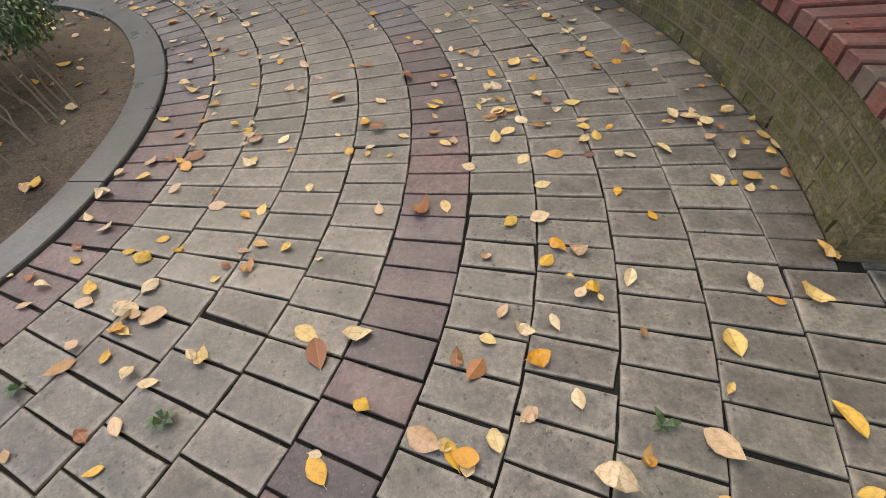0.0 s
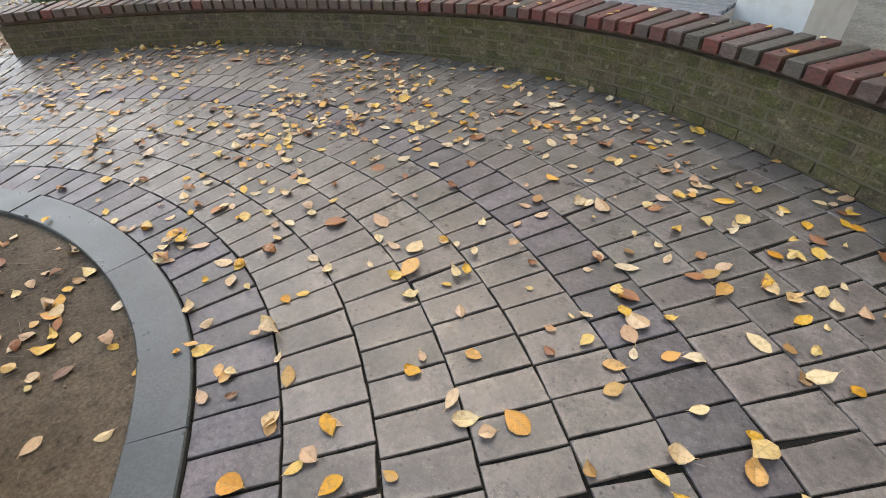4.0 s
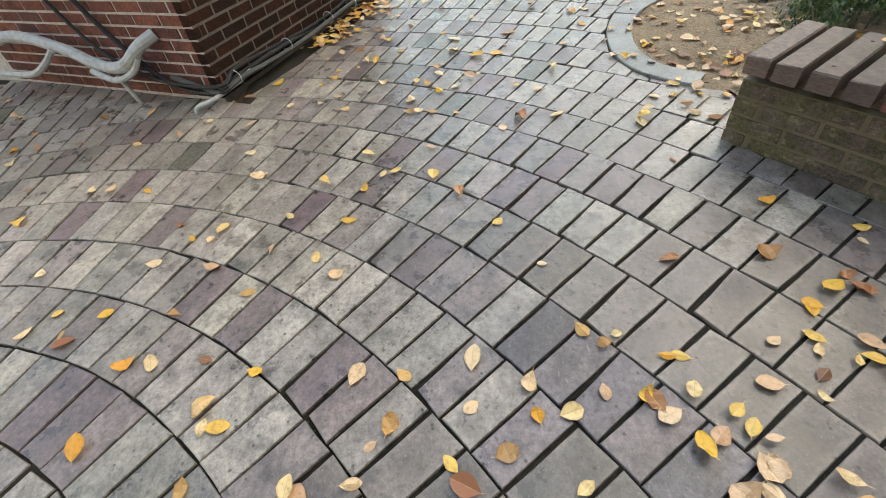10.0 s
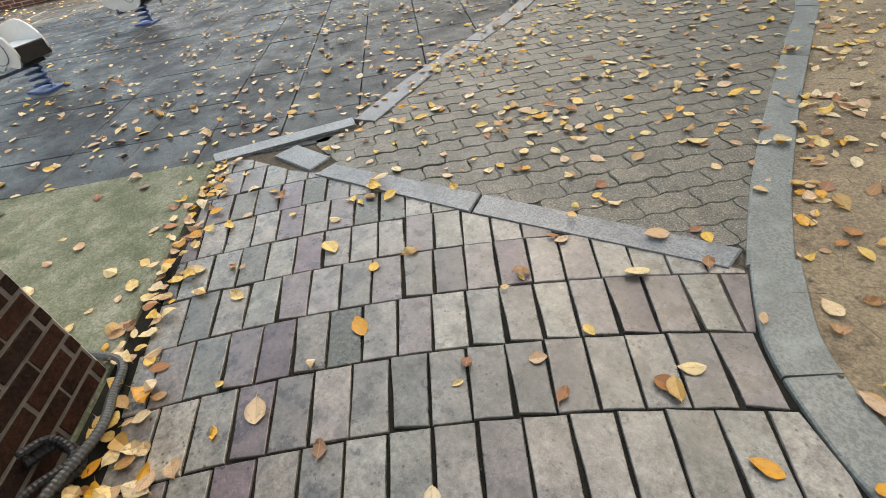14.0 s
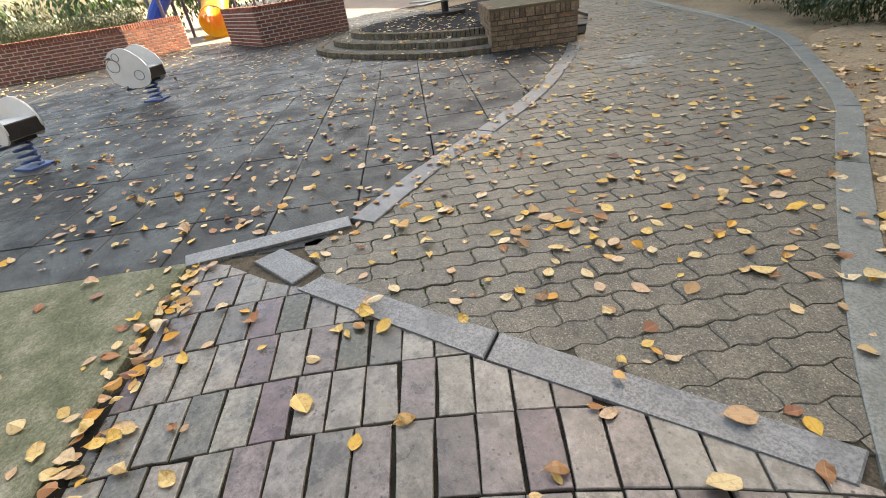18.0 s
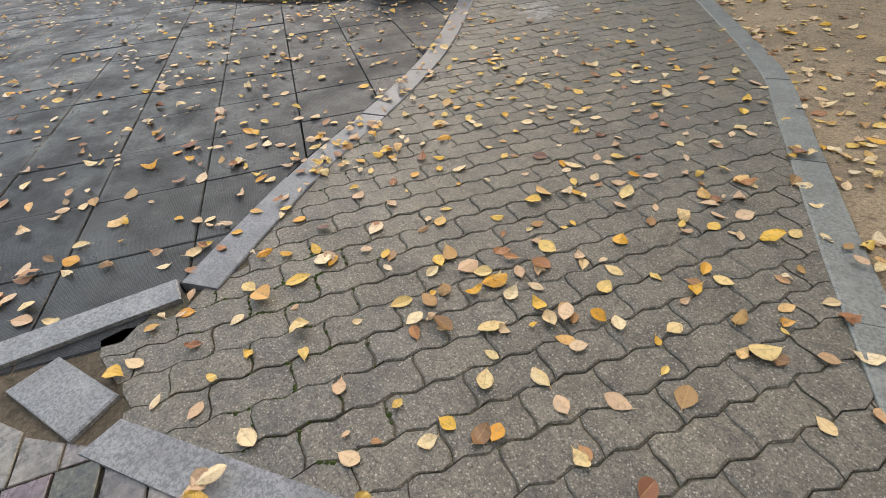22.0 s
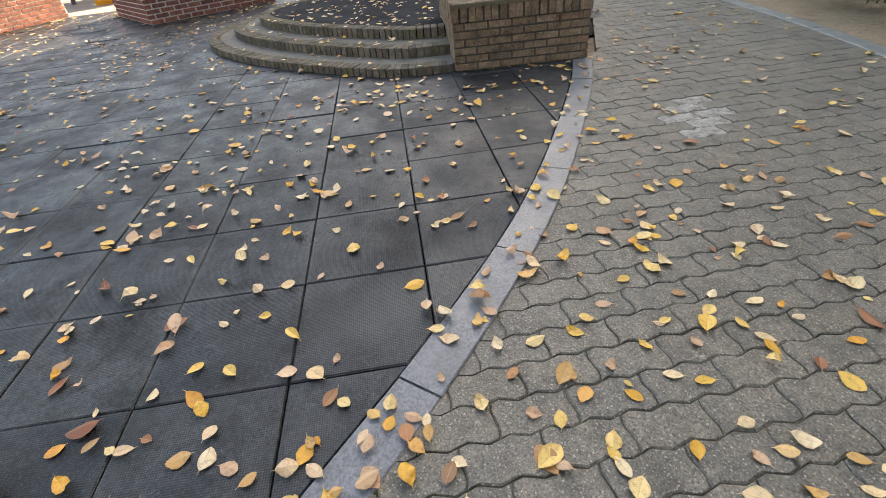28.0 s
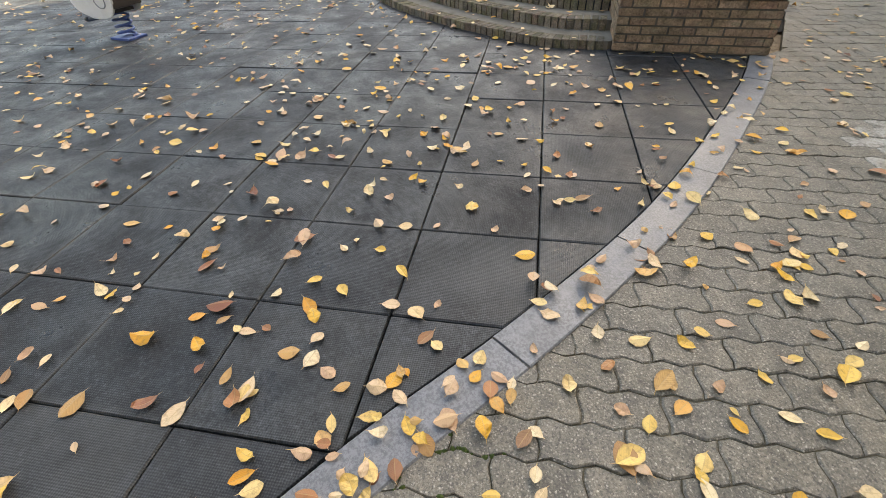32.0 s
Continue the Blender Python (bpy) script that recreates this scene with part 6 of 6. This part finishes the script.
tube(bm, curve3([(-25.0, 6.9, 1.3), (-24.8, 6.5, 0.9), (-24.7, 6.2, 0.45), (-24.6, 5.9, 0.25)], 6), 0.22, 12)
part("slide", bm, blue_slide, frame_ob, "blue plastic slide")
spinner = thing("roundabout", "dark low roundabout with flat arms on the raised platform", "roundabout")
bm = bmesh.new()
tube(bm, [Vector((-15.6, 10.6, 0.235)), Vector((-15.6, 10.6, 0.62))], 0.07, 12)
part("post", bm, seat_black, spinner)
bm = bmesh.new()
tube(bm, [Vector((-15.6, 10.6, 0.235)), Vector((-15.6, 10.6, 0.3))], 0.4, 20)
part("base", bm, seat_black, spinner)
for a in (20, 110, 200, 290):
    bm = bmesh.new()
    box(bm, 0.05, 0.8, -0.1, 0.1, 0.48, 0.51, None, 0.005)
    part("arm", bm, steel, spinner).matrix_basis = pose(-15.6, 10.6, 0, 0, 0, a)
pole = thing("steel_post", "thin grey steel post beside a brick boundary wall", "post")
bm = bmesh.new()
tube(bm, [Vector((-23.9, 0.75, -0.05)), Vector((-24.1, 0.7, 2.4))], 0.045, 10)
part("post", bm, steel, pole)
LARGE_LEAVES = [
    (0.45, 0.24), (-0.04, 0.36), (0.78, -0.1), (1.65, 0.08), (1.49, -0.18), (0.49, 0.17), (-0.15, 1.2), (1.81, -0.15),
    (0.23, 1.98), (0.44, 1.59), (1.15, 1.14), (-1.03, 3.84), (-0.84, 3.9), (-0.6, 3.64), (0.18, 3.87), (0.18, 3.72),
    (-2.42, 4.15), (-1.55, 5.12), (-2.41, 3.86), (-1.86, 4.23), (-4.23, 3.73), (-3.75, 4.07), (-3.54, 4.97), (-3.71, 4.79),
    (-3.86, 4.6), (-6.6, 4.75), (-6.9, 4.9), (-6.93, 4.54), (-6.61, 4.63), (-7.51, 5.9), (-7.44, 5.69), (-8.38, 4.95),
    (-7.9, 4.84), (-8.78, 6.36), (-9.11, 5.91), (-9.14, 5.78), (-8.44, 6.18), (-7.79, 6.6), (-8.56, 6.35), (-8.75, 7.19),
    (-9.57, 7.14), (-10.42, 6.44), (-10.54, 6.14), (-10.83, 6.47), (-9.72, 7.38), (-9.57, 7.15), (-10.14, 6.22), (-10.13, 6.02),
    (-10.83, 6.47)]
HEAPS = [
    (-0.19, 0.38, 4), (0.07, 0.17, 3), (1.2, 0.28, 3), (2.2, 0.98, 4), (2.04, 1.17, 5), (1.14, 1.37, 3), (0.6, 1.3, 3),
    (0.04, 1.32, 3), (1.16, 1.36, 3), (1.41, 3.26, 8), (1.49, 2.85, 5), (-1.0, 3.19, 7), (-0.48, 3.78, 6), (-1.36, 5.48, 16),
    (-1.96, 5.02, 8), (-0.22, 5.05, 4), (-1.59, 4.77, 5), (-2.8, 4.14, 8), (-1.93, 5.0, 5), (-2.12, 4.78, 6), (-1.75, 5.67, 9),
    (-1.56, 4.81, 4), (-1.85, 4.47, 3), (-2.66, 5.77, 8), (-4.16, 4.86, 6), (-3.72, 5.31, 8)]
MORE_HEAPS = [
    (-7.87, 8.47, 7), (-7.52, 7.27, 6), (-7.43, 6.88, 7), (-7.85, 7.97, 5), (-7.32, 6.54, 4), (-7.76, 7.75, 4),
    (-4.05, 4.7, 4), (-4.39, 5.21, 4), (-7.36, 3.76, 14), (-7.39, 3.86, 10), (-7.75, 4.04, 8), (-7.84, 4.11, 6), (-7.67, 5.38, 2),
    (-7.78, 5.88, 3), (-8.65, 4.34, 8), (-9.02, 4.5, 7), (-8.68, 5.28, 4), (-8.5, 6.4, 3), (-8.65, 6.15, 4), (-8.31, 6.36, 5),
    (-9.73, 6.5, 8), (-9.52, 6.81, 6), (-9.67, 6.2, 3), (-9.86, 6.83, 4), (-10.33, 6.15, 4), (-10.19, 7.63, 5), (-10.06, 8.19, 4),
    (-9.81, 6.56, 7), (-10.2, 7.34, 5)]

# ---- fallen leaves ----
leaf_mat = leaf_material("autumn_leaf", [(0.0, (0.82, 0.66, 0.42)), (0.12, (0.8, 0.6, 0.28)), (0.24, (0.8, 0.53, 0.13)), (0.34, (0.8, 0.45, 0.04)), (0.42, (0.72, 0.31, 0.02)), (0.48, (0.8, 0.6, 0.32)),
                                         (0.58, (0.7, 0.48, 0.3)), (0.68, (0.58, 0.35, 0.2)), (0.74, (0.8, 0.64, 0.4)), (0.81, (0.46, 0.19, 0.06)), (0.88, (0.26, 0.09, 0.045)), (0.94, (0.7, 0.42, 0.12)), (1.0, (0.14, 0.052, 0.04))])
leaf_verts, leaf_faces, leaf_blade = [], [], []
lr = random.Random(21)


def lay_leaf(x, y, z, size, curl=None, tip=0.0):
    """One fallen leaf: oval with a drawn-out tip, folded along its midrib and curled, with its stalk."""
    length = size
    width = size * lr.uniform(0.5, 0.8)
    curl = lr.choice((0.04, 0.08, 0.12, 0.2, 0.35, 0.6, 1.0)) if curl is None else curl
    side = lr.uniform(-0.05, 0.45) * (1 if lr.random() < 0.75 else -1)
    twist = lr.uniform(-0.5, 0.5) * curl
    pts, blade = [], []
    prof = [(-0.5, 0.0), (-0.42, 0.42), (-0.25, 0.86), (-0.02, 1.0), (0.2, 0.78), (0.38, 0.36), (0.5, 0.0)]
    for u, w in prof:
        for s in (-1, 0, 1):
            if w == 0 and s:
                continue
            jag = 1 + lr.uniform(-0.07, 0.07)
            px, py = u * length, s * w * width * 0.5 * jag
            pz = curl * length * (u * u) * 1.1 + side * abs(py) + twist * py * u * 3 + (lr.uniform(-0.07, 0.07) * length if curl > 0.3 and s else 0)
            pts.append(Vector((px, py, pz)))
            blade.append((u, s * (w > 0), 0.0))
    stalk = [Vector((0.5 * length, 0.0012, curl * length * 0.27)), Vector((0.5 * length, -0.0012, curl * length * 0.27)), Vector((0.68 * length, lr.uniform(-0.1, 0.1) * length, curl * length * 0.4))]
    m = Euler((lr.gauss(0, 0.12) + (math.pi if lr.random() < 0.3 else 0), lr.gauss(0, 0.12), lr.uniform(0, 6.283))).to_matrix()
    q = [m @ p for p in pts + stalk]
    low = min(p.z for p in q)
    base = len(leaf_verts)
    leaf_blade.extend(blade + [(0.5, 0.0, 0.0)] * 3)
    leaf_verts.extend((p.x + x, p.y + y, p.z - low + z + 0.0015) for p in q)
    f = [(0, 1, 2), (0, 2, 3)]
    for k in range(4):
        a = 1 + 3 * k
        f += [(a, a + 3, a + 4, a + 1), (a + 1, a + 4, a + 5, a + 2)]
    f += [(13, 16, 14), (14, 16, 15), (17, 18, 19)]
    leaf_faces.extend(tuple(base + i for i in t) for t in f)


def leaf_size():
    return max(0.03, min(0.11, lr.gauss(0.058, 0.015)))


ISLAND_POLY = xy(offset(ISLAND, -0.15)) + [(-3.6, 0.6), (-2.2, -0.4)]
BED_POLY = [(-5.7, 5.8), (-5.3, 5.8), (-5.3, 8), (-4, 12), (-8, 14)] + xy(list(reversed(offset(PATH_EDGE[:110], 0.1)))) + xy(offset(LAWN, -0.1))
STEP_POLY = xy(STEP_FOOT) + PLATFORM_BACK
SLAB_POLY = [(q.x, q.y) for q in (SLAB_END, SLAB_END + BACK * 4, HOUSE_END + BACK * 4, HOUSE_END)]
HOUSE_POLY = [(q.x, q.y) for q in (CORNER, HOUSE_END, HOUSE_END + BACK * 8, CORNER + BACK * 8)]


def surface(x, y):
    """Height of what a leaf falls on, or None where none may lie."""
    if inside((x, y), HOUSE_POLY):
        return None
    if inside((x, y), ISLAND_POLY):
        return BEDS["planting_bed"](x, y) + 0.002
    if inside((x, y), BED_POLY):
        return BEDS["tree_bed"](x, y) + 0.002
    if inside((x, y), SLAB_POLY):
        return 0.016
    if inside((x, y), STEP_POLY):
        d = near((x, y), STEP_FOOT[::3])
        return HEIGHTS[min(2, int(d / TREAD))] if d > 0.03 else None
    if inside((x, y), FIELD) or inside((x, y), PLAY) or inside((x, y), WAVY_AREA):
        return 0.001
    return 0.014


def scatter(x0, x1, y0, y1, per_m2, area=None, clump=0.5):
    n = int((x1 - x0) * (y1 - y0) * per_m2 * 1.6)
    for _ in range(n):
        x, y = lr.uniform(x0, x1), lr.uniform(y0, y1)
        if area is not None and not inside((x, y), area):
            continue
        if lr.random() > 0.62 + clump * 1.4 * noise.noise((x * 0.9, y * 0.9, 8.0)):
            continue
        z = surface(x, y)
        if z is not None:
            lay_leaf(x, y, z, leaf_size())


scatter(-4.6, 2.3, -0.8, 6.3, 36, FIELD)
scatter(-4.6, 1.2, 3.4, 6.3, 24, FIELD, 0.9)
scatter(-9.6, -4.6, 1.0, 6.0, 17, FIELD)
scatter(-4.5, -0.4, 0.3, 2.6, 16, ISLAND_POLY)
scatter(-4.5, -1.0, 2.6, 3.7, 55, ISLAND_POLY)
scatter(-13.0, -7.0, 5.2, 9.0, 47, WAVY_AREA)
scatter(-13.0, -8.0, 9.0, 12.5, 20, WAVY_AREA)
scatter(-19, -13, 11, 16, 5, WAVY_AREA)
scatter(-12.5, -9.0, 3.5, 10.0, 42, PLAY)
scatter(-22, -12.5, 0.5, 10.5, 21, PLAY)
scatter(-9.5, -4.5, 5.4, 13, 20, BED_POLY)
scatter(-11, -7.5, 2.5, 5, 26, SLAB_POLY)
scatter(-17.2, -12.9, 7.9, 11.8, 12, STEP_POLY)
for x, y in LARGE_LEAVES:
    z = surface(x, y)
    lay_leaf(x, y, 0.008 if z is None else z, lr.uniform(0.085, 0.105), 0.1)
for x, y, n_l in HEAPS + MORE_HEAPS + [(-6.42, 6.3, 16), (-6.35, 6.2, 8), (-5.95, 5.72, 12), (-6.15, 5.75, 9), (-6.6, 6.1, 5), (-5.85, 5.95, 7), (-3.0, 3.3, 10), (-2.4, 3.2, 12), (-1.7, 3.0, 12), (-3.6, 2.95, 10), (-2.9, 2.9, 9)]:
    for _ in range(int(n_l * 1.25) + 1):
        px, py = x + lr.gauss(0, 0.05 + 0.008 * n_l), y + lr.gauss(0, 0.05 + 0.008 * n_l)
        z = surface(px, py)
        if z is not None:
            lay_leaf(px, py, z + lr.uniform(0, 0.012), leaf_size())
# drifts along the foot of the building, the slab's edge and the kerbs
for _ in range(95):
    s, o = lr.triangular(0.5, 2.1, 1.3), abs(lr.gauss(0, 0.09)) + 0.06
    p = on_front(s, o, 0)
    lay_leaf(p.x, p.y, 0.008, leaf_size())
for _ in range(75):
    p = HOUSE_END + ALONG * lr.uniform(0, 1.45) + FRONT * lr.gauss(0.07, 0.06)
    z = surface(p.x, p.y)
    lay_leaf(p.x, p.y, (0.008 if z is None else z), leaf_size())
for _ in range(60):
    i = lr.randrange(4, len(TILE_EDGE) - 4)
    p = TILE_EDGE[i] + normals(TILE_EDGE)[i] * lr.gauss(0.06, 0.07)
    lay_leaf(p.x, p.y, 0.01, leaf_size())
for _ in range(20):
    i = lr.randrange(2, len(LAWN) - 2)
    p = LAWN[i] - normals(LAWN)[i] * lr.gauss(0.16, 0.09)
    lay_leaf(p.x, p.y, max(surface(p.x, p.y), 0.004), leaf_size())
for _ in range(170):
    i = lr.randrange(2, 100)
    p = PATH_EDGE[i] + normals(PATH_EDGE)[i] * (0.12 + abs(lr.gauss(0, 0.28)))
    lay_leaf(p.x, p.y, surface(p.x, p.y), leaf_size())
bench_n = normals(BENCH)
for _ in range(60):
    i = lr.randrange(4, len(BENCH) - 4)
    p = BENCH[i] + bench_n[i] * (0.03 - lr.uniform(0, 0.38))
    lay_leaf(p.x, p.y, wall_top(BENCH[i]) + 0.045 + SLAT_T, leaf_size())
for _ in range(25):
    i = lr.randrange(4, len(BENCH) - 4)
    p = BENCH[i] - bench_n[i] * lr.uniform(0.6, 2.0)
    lay_leaf(p.x, p.y, 0.014, leaf_size())
me = bpy.data.meshes.new("fallen_leaves")
me.from_pydata(leaf_verts, [], leaf_faces)
me.materials.append(leaf_mat)
me.attributes.new("blade", "FLOAT_VECTOR", "POINT").data.foreach_set("vector", [v for q in leaf_blade for v in q])
tagged(new("fallen_leaves", me), "yellow, orange and brown fallen leaves scattered over the ground", "leaves", kind="stuff")

# ---- weeds in the joints ----
weed_green = foliage_material("weed_leaf", [(0, (0.03, 0.07, 0.02)), (1, (0.07, 0.13, 0.03))])
wr = random.Random(5)
for wx, wy in ((-0.35, 0.16), (1.37, -0.12), (-4.05, 3.9), (-0.6, 0.1), (0.1, 0.02), (-6.3, 6.1)):
    bm = bmesh.new()
    for k in range(9):
        a, l = wr.uniform(0, 6.28), wr.uniform(0.02, 0.045)
        d, s = Vector((math.cos(a), math.sin(a), 0)), Vector((-math.sin(a), math.cos(a), 0))
        o = Vector((wx, wy, -0.004))
        v = [bm.verts.new(q) for q in (o, o + d * l * 0.5 + s * l * 0.22 + Vector((0, 0, l * 0.5)), o + d * l + Vector((0, 0, l * 0.45)), o + d * l * 0.5 - s * l * 0.22 + Vector((0, 0, l * 0.5)))]
        bm.faces.new(v)
    tagged(part("weed", bm, weed_green), "small green weed growing in a paving joint", "weed", "weeds in the paving")

# ---- moss in the joints of the wavy pavers ----
verts, faces = [], []
for mx, my, n_m in ((-9.1, 5.85, 60), (-9.15, 6.0, 40), (-8.85, 5.75, 30), (-8.72, 5.55, 30), (-8.55, 5.6, 20), (-9.25, 5.65, 25), (-9.6, 6.35, 25), (-9.75, 6.75, 25)):
    for _ in range(n_m):
        i, j = round(wr.gauss(0, 1.6)), wr.gauss(0, 0.055)
        x, y = mx + j, my + wr.gauss(0, 0.07)
        u, v = (x - origin.x) * cw + (y - origin.y) * sw, -(x - origin.x) * sw + (y - origin.y) * cw
        row = round(v / WAVY_W - 0.5) + 0.5
        if wr.random() < 0.7:
            v = row * WAVY_W
        else:
            shift = 0.25 if round(v / WAVY_W) % 2 else 0.75
            u = (round(u / WAVY_L - 0.5) + 0.5) * WAVY_L + (0.5 * WAVY_L if shift < 0.5 else 0)
        v += 0.0095 * math.sin(4 * math.pi * (u / WAVY_L + 0.5))
        o = origin + Vector((u * cw - v * sw, u * sw + v * cw, -0.004))
        r = wr.uniform(0.004, 0.011)
        base = len(verts)
        ring = [(o.x + r * math.cos(a) * wr.uniform(0.7, 1.2), o.y + r * math.sin(a) * wr.uniform(0.7, 1.2), o.z) for a in (math.pi * k / 3 for k in range(6))]
        verts += ring + [(o.x, o.y, o.z + r * 0.75)]
        faces += [(base + k, base + (k + 1) % 6, base + 6) for k in range(6)]
me = bpy.data.meshes.new("joint_moss")
me.from_pydata(verts, [], faces)
me.materials.append(plain("moss", (0.05, 0.075, 0.018), 0.95, 0, 0.5, 0.01, (0.03, 0.035, 0.012)))
tagged(new("joint_moss", me), "small green moss cushions in the paver joints", "moss", kind="stuff")

# ---- twigs and crumbs of soil on the beds ----
for name, poly, box_, count, z, label in (("soil_litter", ISLAND_POLY, (-4.5, -0.4, 0.3, 3.7), 700, 0.0, "small twigs and clods of earth on the planting bed"),
                                          ("soil_litter", BED_POLY, (-8.5, -4.8, 5.4, 9.5), 700, 0.03, "small twigs and stones on the trodden earth")):
    verts, faces = [], []
    for _ in range(count):
        x, y = wr.uniform(box_[0], box_[1]), wr.uniform(box_[2], box_[3])
        if not inside((x, y), poly):
            continue
        a, l = wr.uniform(0, 6.28), wr.uniform(0.012, 0.09) if wr.random() < 0.5 else wr.uniform(0.006, 0.016)
        w = 0.0013 if l > 0.018 else l * 0.45
        d, s = Vector((math.cos(a), math.sin(a), wr.uniform(-0.1, 0.25))), Vector((-math.sin(a), math.cos(a), 0))
        o = Vector((x, y, z + 0.012))
        base = len(verts)
        for e in (-0.5, 0.5):
            for k in range(4):
                b = k * math.pi / 2 + 0.4
                verts.append(tuple(o + d * l * e * (1 if w < 0.002 else wr.uniform(0.6, 1)) + s * w * math.cos(b) + Vector((0, 0, w * math.sin(b) + w * 0.5))))
        faces += [(base + k, base + (k + 1) % 4, base + 4 + (k + 1) % 4, base + 4 + k) for k in range(4)] + [(base, base + 1, base + 2, base + 3), (base + 4, base + 5, base + 6, base + 7)]
    me = bpy.data.meshes.new(name)
    me.from_pydata(verts, [], faces)
    me.materials.append(twig)
    tagged(new(name, me), label, "litter", kind="stuff")
